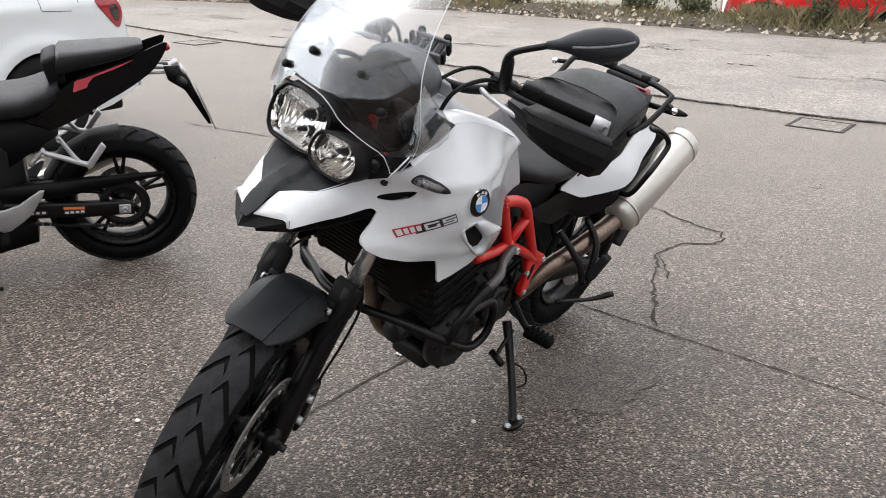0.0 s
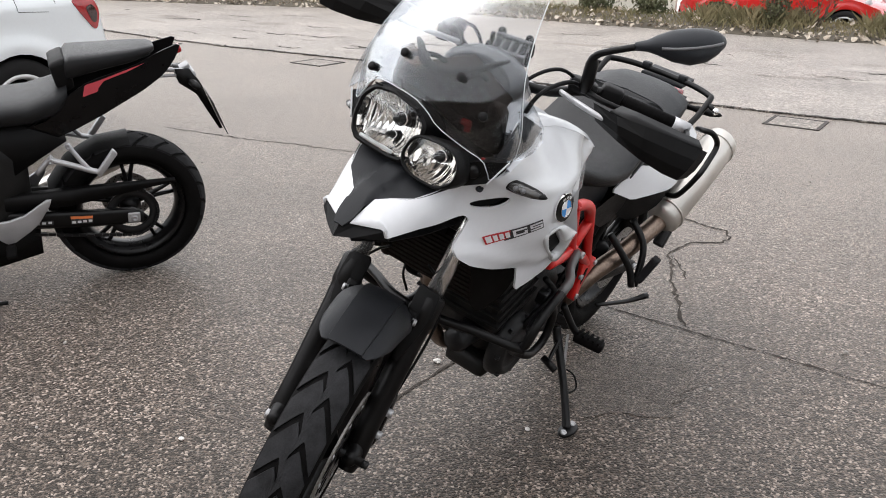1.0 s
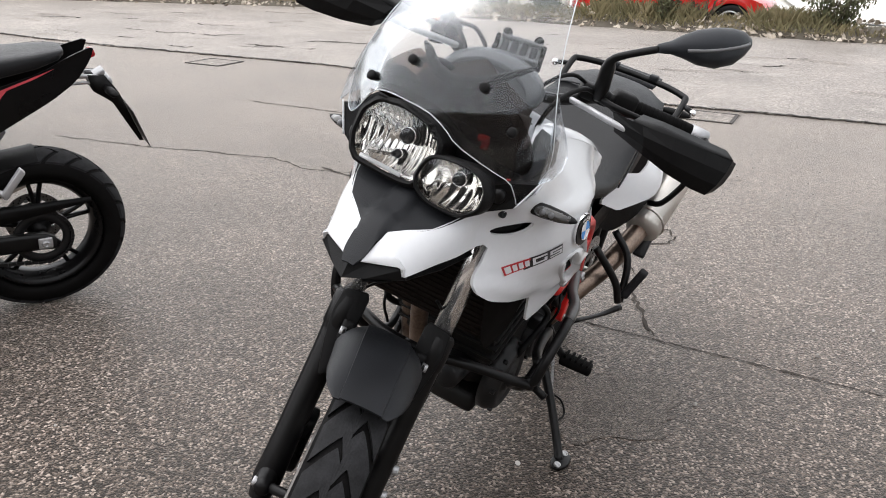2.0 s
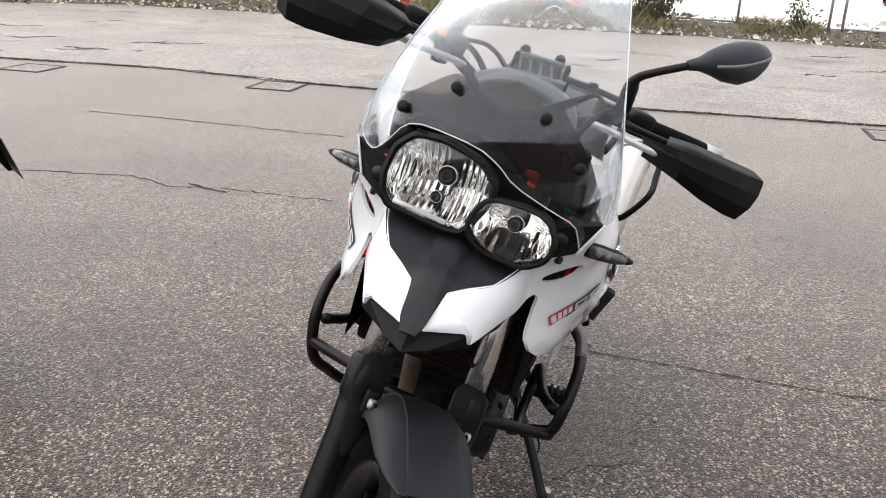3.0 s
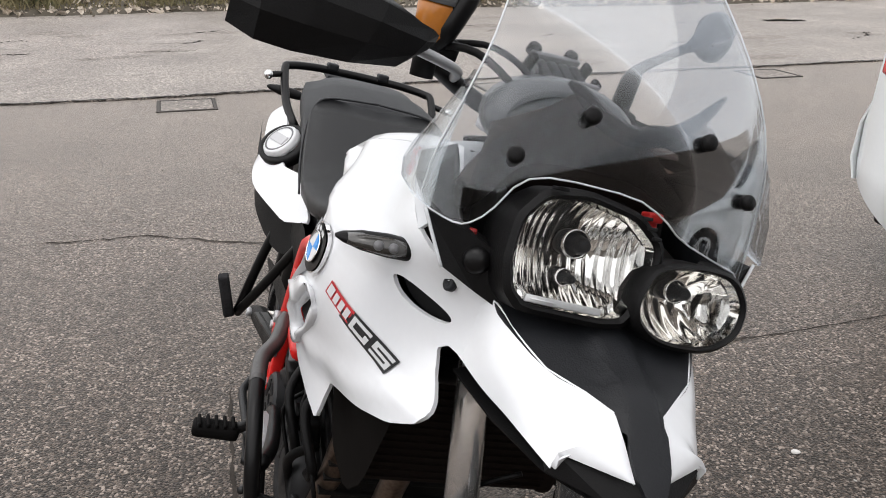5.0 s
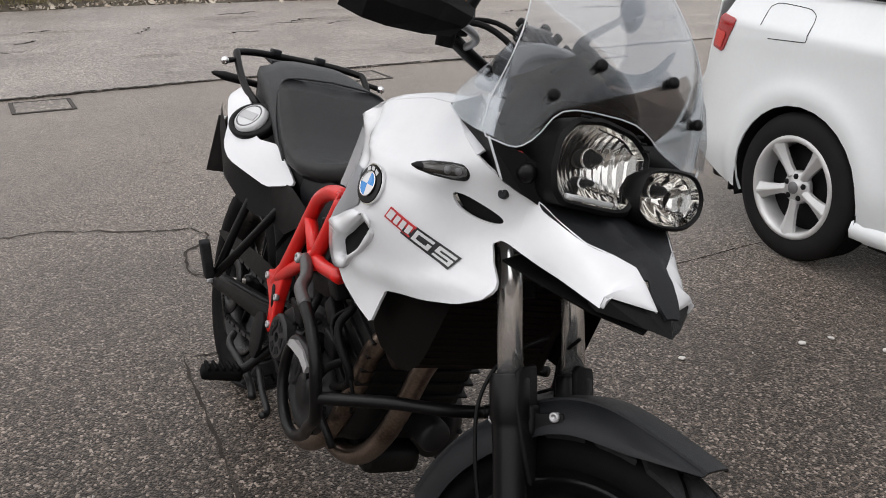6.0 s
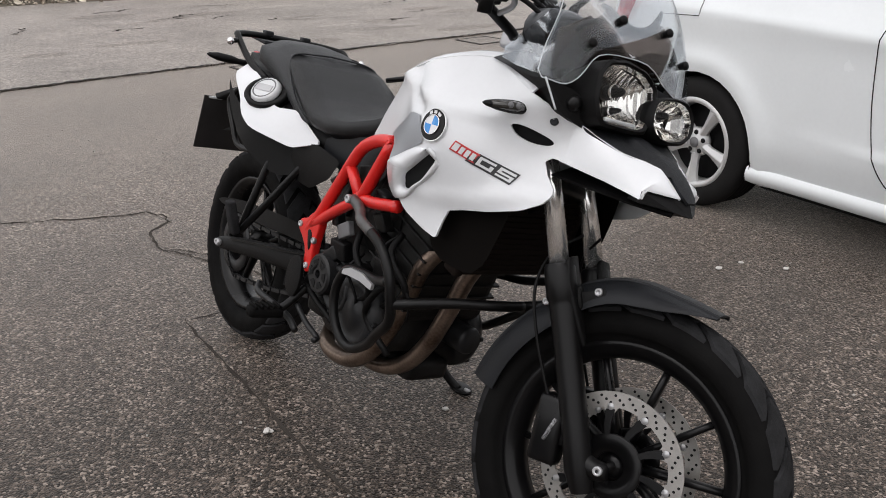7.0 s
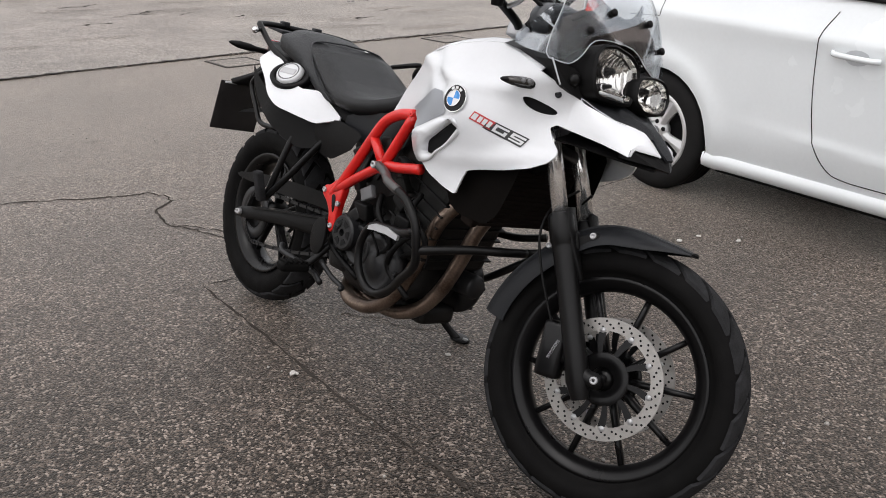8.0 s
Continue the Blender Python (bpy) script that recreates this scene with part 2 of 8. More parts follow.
# ---- mesh helpers ----
def part(name, bm, material, parent, label="", smooth=True, kind="", weld=0.0):
    if weld:
        bmesh.ops.remove_doubles(bm, verts=bm.verts, dist=weld)
    me = bpy.data.meshes.new(name)
    bm.to_mesh(me)
    bm.free()
    if smooth:
        me.polygons.foreach_set("use_smooth", [True] * len(me.polygons))
        me.update()
    me.materials.append(material)
    ob = new(name, me)
    if parent is not None:
        ob.parent = parent
    return tagged(ob, label, kind=kind)


def thing(name, m, label, category, group="", kind=""):
    ob = new(name)
    ob.matrix_world = m
    ob.empty_display_size = 0.1
    return tagged(ob, label, category, group, kind)


def solid(name, bm, material, label, category, kind="", group="", smooth=False):
    return tagged(part(name, bm, material, None, label, smooth), label, category, group, kind)


def sharp(ob, degrees=35):
    """Smooth shading that keeps the hard edges."""
    me = ob.data
    bm = bmesh.new()
    bm.from_mesh(me)
    for e in bm.edges:
        if len(e.link_faces) == 2 and e.calc_face_angle(0) > radians(degrees):
            e.smooth = False
    bm.to_mesh(me)
    bm.free()
    return ob


def curve_points(pts, n=6, closed=False):
    """A smooth line through the points."""
    p = [np.array(q, float) for q in pts]
    out, k = [], len(p)
    for i in range(k if closed else k - 1):
        a = p[(i - 1) % k] if closed or i else 2 * p[0] - p[1]
        b, c = p[i], p[(i + 1) % k]
        d = p[(i + 2) % k] if closed or i + 2 < k else 2 * p[-1] - p[-2]
        for j in range(n):
            t = j / n
            out.append(0.5 * (2 * b + (c - a) * t + (2 * a - 5 * b + 4 * c - d) * t * t + (3 * b - a - 3 * c + d) * t ** 3))
    if not closed:
        out.append(p[-1])
    return out


def rounded(pts, times=2, keep=0.25):
    """An outline with its corners cut."""
    p = [np.array(q, float) for q in pts]
    for _ in range(times):
        p = [r for i in range(len(p)) for r in ((1 - keep) * p[i] + keep * p[(i + 1) % len(p)], keep * p[i] + (1 - keep) * p[(i + 1) % len(p)])]
    return p


def tube(bm, pts, r, n=10, sub=5, closed=False, flat=1.0):
    """A round tube along a smooth line; r is one radius, or one for each point."""
    line = curve_points(pts, sub, closed) if sub > 1 else [np.array(q, float) for q in pts]
    if isinstance(r, (int, float)):
        rad = [r] * len(line)
    else:
        rad = [float(np.interp(i / (len(line) - 1) * (len(r) - 1), range(len(r)), r)) for i in range(len(line))]
    rings, side = [], None
    m = len(line)
    for i, q in enumerate(line):
        a = line[(i - 1) % m] if closed or i else q
        b = line[(i + 1) % m] if closed or i + 1 < m else q
        t = Vector(b - a).normalized()
        if side is None:
            side = t.cross(Vector((0.12, 0.31, 0.94))).normalized()
        side = (side - t * side.dot(t)).normalized()
        up = t.cross(side)
        rings.append([bm.verts.new(Vector(q) + rad[i] * (math.cos(2 * math.pi * k / n) * side * flat + math.sin(2 * math.pi * k / n) * up)) for k in range(n)])
    for i in range(m if closed else m - 1):
        a, b = rings[i], rings[(i + 1) % m]
        for k in range(n):
            bm.faces.new((a[k], a[(k + 1) % n], b[(k + 1) % n], b[k]))
    if not closed:
        bm.faces.new(rings[0][::-1])
        bm.faces.new(rings[-1])
    return bm


def tubes(*runs):
    bm = bmesh.new()
    for run in runs:
        tube(bm, *run[:2], **(run[2] if len(run) > 2 else {}))
    return bm


def loft(sections, cap=True, closed_ring=True, bm=None):
    bm = bm or bmesh.new()
    rings = [[bm.verts.new(Vector(p)) for p in s] for s in sections]
    n = len(rings[0])
    for a, b in zip(rings, rings[1:]):
        for k in range(n if closed_ring else n - 1):
            bm.faces.new((a[k], a[(k + 1) % n], b[(k + 1) % n], b[k]))
    if cap and closed_ring:
        bm.faces.new(rings[0][::-1])
        bm.faces.new(rings[-1])
    bmesh.ops.recalc_face_normals(bm, faces=bm.faces)
    return bm


def lathe(profile, n=48, axis="y", at=(0, 0, 0), bm=None, closed=False):
    """Turns a profile of (radius, along) round an axis."""
    bm = bm or bmesh.new()
    rings = []
    for k in range(n):
        c, s = math.cos(2 * math.pi * k / n), math.sin(2 * math.pi * k / n)
        ring = []
        for r, a in profile:
            p = {"y": (r * c, a, r * s), "x": (a, r * c, r * s), "z": (r * c, r * s, a)}[axis]
            ring.append(bm.verts.new(Vector(p) + Vector(at)))
        rings.append(ring)
    m = len(profile)
    fs = []
    for i in range(n):
        a, b = rings[i], rings[(i + 1) % n]
        for k in range(m if closed else m - 1):
            fs.append(bm.faces.new((a[k], a[(k + 1) % m], b[(k + 1) % m], b[k])))
    bmesh.ops.remove_doubles(bm, verts=bm.verts, dist=1e-6)
    bmesh.ops.recalc_face_normals(bm, faces=bm.faces)
    return bm


def box(bm, size, m=None, bevel=0.0, segs=2):
    """A box with rounded edges, at the pose m."""
    k = bmesh.ops.create_cube(bm, size=1.0)
    bmesh.ops.scale(bm, vec=size, verts=k["verts"])
    if bevel:
        es = list({e for v in k["verts"] for e in v.link_edges})
        made = bmesh.ops.bevel(bm, geom=es, offset=bevel, segments=segs, affect="EDGES", profile=0.6)
        vs = list({v for f in made["faces"] for v in f.verts} | {v for v in k["verts"] if v.is_valid})
    else:
        vs = k["verts"]
    if m is not None:
        bmesh.ops.transform(bm, matrix=m, verts=vs)
    return bm


def boxes(*items):
    bm = bmesh.new()
    for size, m, bevel in items:
        one = box(bmesh.new(), size, m, bevel)
        me = bpy.data.meshes.new("tmp")
        one.to_mesh(me)
        one.free()
        bm.from_mesh(me)
        bpy.data.meshes.remove(me)
    return bm


def prism(outline, a, b, plane="uw", bevel=0.0):
    """A flat outline given depth: from a to b across its plane."""
    bm = bmesh.new()
    put = {"uw": lambda p, d: (p[0], d, p[1]), "vw": lambda p, d: (d, p[0], p[1]), "uv": lambda p, d: (p[0], p[1], d)}[plane]
    lo = [bm.verts.new(put(p, a)) for p in outline]
    hi = [bm.verts.new(put(p, b)) for p in outline]
    n = len(lo)
    bm.faces.new(lo[::-1])
    bm.faces.new(hi)
    for i in range(n):
        bm.faces.new((lo[i], lo[(i + 1) % n], hi[(i + 1) % n], hi[i]))
    bmesh.ops.recalc_face_normals(bm, faces=bm.faces)
    if bevel:
        es = [e for e in bm.edges if e.calc_face_angle(0) > 0.5]
        bmesh.ops.bevel(bm, geom=es, offset=bevel, segments=2, affect="EDGES", profile=0.6)
    return bm


def spline_field(ctrl, soft=1e-4):
    """A smooth field through control places (a, b, value)."""
    c = np.array(ctrl, float)
    n = len(c)

    def kern(r2):
        return np.where(r2 > 1e-12, 0.5 * r2 * np.log(np.maximum(r2, 1e-12)), 0)
    d2 = ((c[:, None, :2] - c[None, :, :2]) ** 2).sum(-1)
    full = np.zeros((n + 3, n + 3))
    full[:n, :n] = kern(d2) + soft * np.eye(n)
    full[:n, n], full[:n, n + 1:] = 1, c[:, :2]
    full[n, :n], full[n + 1:, :n] = 1, c[:, :2].T
    sol = np.linalg.solve(full, np.r_[c[:, 2], 0, 0, 0])

    def field(a, b):
        return float(sol[:n] @ kern((c[:, 0] - a) ** 2 + (c[:, 1] - b) ** 2) + sol[n] + sol[n + 1] * a + sol[n + 2] * b)
    return field


def sheet(outline, place, holes=(), step=0.02, out=(0, 1, 0)):
    """A curved panel: an outline with holes, diced finely and laid on the surface that place(a, b) gives."""
    bm = bmesh.new()
    es = []
    for loop in (outline, *holes):
        vs = [bm.verts.new((p[0], p[1], 0)) for p in loop]
        es += [bm.edges.new((vs[i], vs[(i + 1) % len(vs)])) for i in range(len(vs))]
    bmesh.ops.triangle_fill(bm, edges=es, use_beauty=True)
    a = np.array([[p[0], p[1]] for p in outline])
    for ax in (0, 1):
        lo, hi = a[:, ax].min(), a[:, ax].max()
        for k in range(1, int((hi - lo) / step) + 1):
            co, no = [0, 0, 0], [0, 0, 0]
            co[ax], no[ax] = lo + k * step, 1
            bmesh.ops.bisect_plane(bm, geom=bm.verts[:] + bm.edges[:] + bm.faces[:], plane_co=co, plane_no=no)
    bmesh.ops.remove_doubles(bm, verts=bm.verts, dist=1e-5)
    # merge the slivers of each grid cell again, so that the panel shades smoothly
    low = a.min(axis=0)

    def on_grid(e):
        for ax in (0, 1):
            p, q = e.verts[0].co[ax] - low[ax], e.verts[1].co[ax] - low[ax]
            if abs(p - q) < 1e-5 and abs(p / step - round(p / step)) < 1e-3:
                return True
        return False
    loose = [e for e in bm.edges if len(e.link_faces) == 2 and not on_grid(e)]
    bmesh.ops.dissolve_edges(bm, edges=loose, use_verts=False)
    spare = [v for v in bm.verts if len(v.link_edges) == 2 and not v.is_boundary]
    bmesh.ops.dissolve_verts(bm, verts=spare)
    for v in bm.verts:
        v.co = Vector(place(v.co.x, v.co.y))
    bm.normal_update()
    bmesh.ops.recalc_face_normals(bm, faces=bm.faces)
    total = Vector((0, 0, 0))
    for f in bm.faces:
        total += f.normal * f.calc_area()
    if total.dot(Vector(out)) < 0:
        bmesh.ops.reverse_faces(bm, faces=bm.faces)
    return bm


def thicken(ob, thick):
    md = ob.modifiers.new("thickness", "SOLIDIFY")
    md.thickness, md.offset = thick, -1
    rim = ob.modifiers.new("crisp_rim", "EDGE_SPLIT")
    rim.split_angle = radians(50)
    return ob


def ellipse(cx, cy, rx, ry, n=28, turn=0.0):
    c, s = math.cos(turn), math.sin(turn)
    return [(cx + rx * math.cos(t) * c - ry * math.sin(t) * s, cy + rx * math.cos(t) * s + ry * math.sin(t) * c) for t in (2 * math.pi * k / n for k in range(n))]


def bolt(parent, at, way, r=0.008, h=0.006, material=None, name="bolt"):
    """A screw head with a socket, at a place, facing a way."""
    bm = lathe([(0.0, h * 0.55), (r * 0.45, h * 0.55), (r * 0.5, h), (r * 0.85, h), (r, h * 0.7), (r, -h), (0, -h)], 14, "z")
    bm.transform(Matrix.Translation(at) @ Vector(way).to_track_quat("Z", "Y").to_matrix().to_4x4())
    return part(name, bm, material or CHROME, parent)


def moved(bm, m):
    bm.transform(m)
    if m.determinant() < 0:
        bmesh.ops.reverse_faces(bm, faces=bm.faces)
    return bm

# ---- the place: a car park of worn asphalt ----
rng = random.Random(7)


# the front line of the verge behind the roadway
VERGE = [(-40, 27), (-16, 22.0), (-6, 19.6), (0.2, 18.5), (2.6, 16.9), (3.8, 15.85), (5.7, 14.7), (7.6, 13.45), (8.5, 13.0), (10.0, 11.95), (11.0, 10.95), (11.5, 10.3), (13.0, 8.8), (16.0, 6.6), (30, -4)]


def along(f):
    """A place on the verge's front line, and the way across it."""
    seg = [math.hypot(b[0] - a[0], b[1] - a[1]) for a, b in zip(VERGE, VERGE[1:])]
    d = f * sum(seg)
    for (a, b), s in zip(zip(VERGE, VERGE[1:]), seg):
        if d <= s:
            k = d / s
            return Vector((a[0] + (b[0] - a[0]) * k, a[1] + (b[1] - a[1]) * k, 0)), Vector((-(b[1] - a[1]) / s, (b[0] - a[0]) / s, 0))
        d -= s
    return Vector((*VERGE[-1], 0)), Vector((0.4, 0.9, 0))


def ground_sheet():
    bm = bmesh.new()
    edge = [p + w * 0.9 for p, w in (along(i / 40) for i in range(41))]
    vs = [bm.verts.new(p) for p in [(-160, -160, 0), (160, -160, 0), (160, -70, 0)] + edge[::-1] + [(-160, 54, 0)]]
    bm.faces.new(vs)
    return tagged(part("ground", bm, ASPHALT, None, "grey worn asphalt ground with coarse pale grit", False), "", "ground", "", "structure")


ground = ground_sheet()

# the edge between the newer asphalt and the older, rougher roadway behind
JOINT = [(-60, 56), (-20, 25.6), (-5.5, 14.55), (-3.5, 12.75), (-2.4, 11.95), (0.05, 10.4), (1.2, 9.28), (2.2, 8.45), (3.1, 7.8), (3.75, 7.4),
         (4.8, 6.72), (5.9, 5.98), (7.1, 5.1), (8.1, 4.35), (9.3, 3.5), (20, -4.5), (60, -35)]


def ragged(pts, amount, step, seed):
    r = random.Random(seed)
    out = []
    for (x0, y0), (x1, y1) in zip(pts, pts[1:]):
        n = max(1, min(60, int(math.hypot(x1 - x0, y1 - y0) / step)))
        for k in range(n):
            f = k / n
            out.append((x0 + (x1 - x0) * f + r.uniform(-amount, amount), y0 + (y1 - y0) * f + r.uniform(-amount, amount)))
    return out + [pts[-1]]


def roadway():
    edge = ragged(JOINT, 0.035, 0.12, 3)
    edge = [p for p in edge if -11 < p[0] < 29]
    bm = bmesh.new()
    top = [bm.verts.new((x, y, 0.014)) for x, y in edge]
    low = [bm.verts.new((x, y, -0.004)) for x, y in edge]
    back = [bm.verts.new((p.x, p.y, 0.014)) for p in (q + w * 0.6 for q, w in (along(i / 60) for i in range(61))) if -12 < p.x < 30]
    bm.faces.new(top + back[::-1])
    for i in range(len(edge) - 1):
        bm.faces.new((low[i], low[i + 1], top[i + 1], top[i]))
    bmesh.ops.recalc_face_normals(bm, faces=bm.faces)
    ob = part("road", bm, OLD_ASPHALT, None, "older rough brownish asphalt roadway with a broken edge", False)
    tagged(ob, "", "road", "", "structure")
    return ob


road = roadway()


def ribbon(name, pts, width, z, material, parent, label="", seed=1, amount=0.008):
    line = ragged(pts, amount, 0.035, seed)
    r = random.Random(seed)
    bm = bmesh.new()
    a, b = [], []
    for i, (x, y) in enumerate(line):
        x0, y0 = line[max(0, i - 1)]
        x1, y1 = line[min(len(line) - 1, i + 1)]
        d = math.hypot(x1 - x0, y1 - y0) or 1
        w = width * r.uniform(0.25, 1.0) * (0.25 if i in (0, len(line) - 1) else 1)
        a.append(bm.verts.new((x - (y1 - y0) / d * w / 2, y + (x1 - x0) / d * w / 2, z)))
        b.append(bm.verts.new((x + (y1 - y0) / d * w / 2, y - (x1 - x0) / d * w / 2, z)))
    for i in range(len(line) - 1):
        bm.faces.new((b[i], b[i + 1], a[i + 1], a[i]))
    return part(name, bm, material, parent, label, False)


ribbon("tar_seam", [(-0.95, 1.75), (-0.657, 2.174), (-0.477, 2.425), (-0.26, 2.72), (0.06, 3.103), (0.336, 3.45), (0.42, 3.54)], 0.014, 0.003, CRACK, ground, "dark straight seam in the asphalt", 11, 0.004)
ribbon("tar_seam", [(0.42, 3.52), (0.62, 3.34), (1.07, 2.95), (1.46, 2.61), (1.9, 2.27), (2.4, 1.94), (3.3, 1.3)], 0.013, 0.003, CRACK, ground, "", 12, 0.004)
ribbon("crack", [(0.75, 5.25), (1.12, 4.95), (1.25, 4.68), (1.36, 4.5), (1.437, 4.40), (1.425, 4.29), (1.345, 4.20), (1.19, 4.20), (1.08, 4.10), (1.02, 4.03), (1.0, 3.88), (0.93, 3.68), (0.90, 3.54), (0.83, 3.19)], 0.020, 0.003, CRACK, ground, "thin winding crack", 13, 0.012)
ribbon("crack", [(-0.95, 6.28), (-0.57, 6.12), (-0.39, 5.82), (-0.13, 5.72), (0.29, 5.39), (0.45, 5.28)], 0.016, 0.003, CRACK, ground, "", 14, 0.012)
ribbon("crack", [(1.02, 4.03), (1.02, 3.80), (1.0, 3.7)], 0.012, 0.003, CRACK, ground, "", 15, 0.012)
ribbon("crack", [(-0.28, 5.85), (-0.1, 5.6)], 0.03, 0.003, CRACK, ground, "", 25, 0.012)
ribbon("crack", [(-2.1, 6.9), (-1.62, 6.62), (-1.3, 6.45), (-0.9, 6.3)], 0.018, 0.003, CRACK, ground, "", 16, 0.012)
ribbon("crack", [(-0.76, 8.21), (-0.23, 7.82), (0.24, 7.44), (0.62, 7.11), (0.98, 6.84)], 0.022, 0.003, CRACK, ground, "", 17, 0.012)
ribbon("crack", [(2.27, 5.36), (2.33, 5.3), (2.4, 5.33)], 0.011, 0.003, CRACK, ground, "", 18, 0.006)
ribbon("tar_seam", JOINT[2:-2], 0.055, 0.0165, TAR, road, "dark tar line along the broken edge", 19, 0.03)
for k in range(60):
    x = rng.uniform(-6, 12)
    y = np.interp(x, [p[0] for p in JOINT], [p[1] for p in JOINT]) + rng.uniform(0.3, 6.5)
    run = [(x, y)]
    for _ in range(rng.randint(2, 5)):
        run.append((run[-1][0] + rng.uniform(0.05, 0.2), run[-1][1] - rng.uniform(-0.1, 0.2)))
    ribbon("crack", run, rng.uniform(0.025, 0.08), 0.0175, CRACK, road, "", 100 + k, 0.045)


WORN = asphalt("worn_pale_asphalt", (0.09, 0.082, 0.075), (0.21, 0.192, 0.175), (0.42, 0.385, 0.35), 60, 0.5, 0.5, 0.8)
POTHOLE = asphalt("dark_worn_asphalt", (0.02, 0.017, 0.015), (0.075, 0.064, 0.056), (0.22, 0.19, 0.165), 60, 0.55, 0.5, 0.8)
r = random.Random(77)
for k in range(64):
    x = r.uniform(-7, 13)
    y = float(np.interp(x, [p[0] for p in JOINT], [p[1] for p in JOINT])) + r.uniform(0.35, 6.0)
    if y > float(np.interp(x, [p[0] for p in VERGE], [p[1] for p in VERGE])) - 0.5:
        continue
    a, b, turn = r.uniform(0.12, 0.55), r.uniform(0.08, 0.22), radians(-38 + r.uniform(-15, 15))
    ring = [(x + a * math.cos(t) * math.cos(turn) - b * math.sin(t) * math.sin(turn), y + a * math.cos(t) * math.sin(turn) + b * math.sin(t) * math.cos(turn)) for t in (2 * math.pi * q / 12 for q in range(12))]
    bm = bmesh.new()
    bm.faces.new([bm.verts.new((u_, v_, 0.0158 + 0.0002 * (k % 4))) for u_, v_ in ragged(ring + ring[:1], 0.05, 0.05, 300 + k)[:-1]])
    part("worn_place", bm, WORN if k % 2 else POTHOLE, road, smooth=False)


def patch(pts, seed):
    line = ragged(pts + pts[:1], 0.022, 0.04, seed)[:-1]
    bm = bmesh.new()
    bm.faces.new([bm.verts.new((x, y, 0.002)) for x, y in line])
    return part("asphalt_patch", bm, PATCH, ground, "darker smooth patch in the asphalt", False)


patch([(0.32, 2.93), (0.75, 2.92), (0.73, 2.73), (0.55, 2.51), (0.25, 2.52)], 31)


def drain_cover(x, y, turn):
    t = thing("drain_cover", pose(x, y, 0.0, 0, 0, turn), "square dark iron drain cover set in the asphalt", "drain cover", "drain covers along the road")
    part("frame", boxes(((0.46, 0.03, 0.012), pose(0, 0.215, 0.003), 0.003), ((0.46, 0.03, 0.012), pose(0, -0.215, 0.003), 0.003),
                        ((0.03, 0.40, 0.012), pose(0.215, 0, 0.003), 0.003), ((0.03, 0.40, 0.012), pose(-0.215, 0, 0.003), 0.003)), IRON, t, smooth=False)
    part("lid", boxes(((0.394, 0.394, 0.008), pose(0, 0, 0.003), 0.002)), POTHOLE, t, "asphalt-filled lid", False)
    return t


d0 = drain_cover(3.14, 7.33, -36)
for x, y in ((0.98, 9.12), (5.40, 5.80), (-1.2, 10.63), (-3.45, 12.2), (7.65, 4.2)):
    copy_thing(d0, pose(x, y, 0, 0, 0, -36))


def scatter_stones(n):
    """Loose pale grit lying on the asphalt."""
    bm = bmesh.new()
    for _ in range(n):
        x, y = rng.uniform(-2.2, 3.4), rng.uniform(0.9, 6.0)
        s = rng.uniform(0.0022, 0.006) if rng.random() < 0.93 else rng.uniform(0.007, 0.013)
        k = bmesh.ops.create_icosphere(bm, subdivisions=1, radius=s)
        q = Matrix.Translation((x, y, s * 0.35)) @ Euler((rng.random() * 6, rng.random() * 6, rng.random() * 6)).to_matrix().to_4x4() @ Matrix.Diagonal((1, rng.uniform(0.5, 1), rng.uniform(0.4, 0.9), 1))
        bmesh.ops.transform(bm, matrix=q, verts=k["verts"])
    return solid("loose_grit", bm, surf("pale_stone", (0.5, 0.48, 0.45), 0.8, 0, 0.3, 9, 90, 0.1, second=(0.3, 0.28, 0.26)), "loose pale grit scattered on the asphalt", "gravel", "stuff", smooth=False)


scatter_stones(420)


def stone(x, y, s, turn):
    bm = bmesh.new()
    bmesh.ops.create_icosphere(bm, subdivisions=2, radius=s)
    for v in bm.verts:
        v.co *= 1 + 0.25 * noise.noise(v.co * 60 + Vector((x, y, 0)) * 9)
    bm.transform(Matrix.Diagonal((1.2, 0.9, 0.55, 1)))
    ob = solid("pebble", bm, surf("pebble_stone", (0.62, 0.6, 0.57), 0.8, 0, 0.2, 20, 200, 0.2), "small pale pebble lying on the asphalt", "stone", group="loose pebbles")
    ob.matrix_world = pose(x, y, s * 0.5, 0, 0, turn)


for x, y, s in ((-0.175, 2.9, 0.013), (0.085, 2.435, 0.009), (-0.17, 2.89, 0.008), (-0.97, 2.4, 0.009), (1.15, 2.0, 0.011), (1.45, 1.64, 0.012), (1.52, 1.37, 0.012), (1.54, 1.55, 0.01)):
    stone(x, y, s, rng.uniform(0, 180))

# ---- the verge behind the roadway ----
def verge_bank():
    bm = bmesh.new()
    prof = ((-0.25, 0.0), (0.0, 0.05), (0.3, 0.14), (0.7, 0.2), (1.2, 0.12), (1.6, -0.35))
    rows = []
    for i in range(181):
        p, w = along(i / 180)
        rows.append([bm.verts.new(p + w * (d + 0.12 * noise.noise(p * 1.3 + Vector((d, 0, 0)))) + Vector((0, 0, max(-0.01, h + (0.06 * noise.noise(p * 2.1 + Vector((0, d * 3, 0))) if h > 0.01 else 0))))) for d, h in prof])
    for a, b in zip(rows, rows[1:]):
        for k in range(len(prof) - 1):
            bm.faces.new((a[k], b[k], b[k + 1], a[k + 1]))
    bmesh.ops.recalc_face_normals(bm, faces=bm.faces)
    return solid("verge", bm, SOIL, "low bank of dark soil along the roadway", "verge", "structure", smooth=True)


verge_bank()


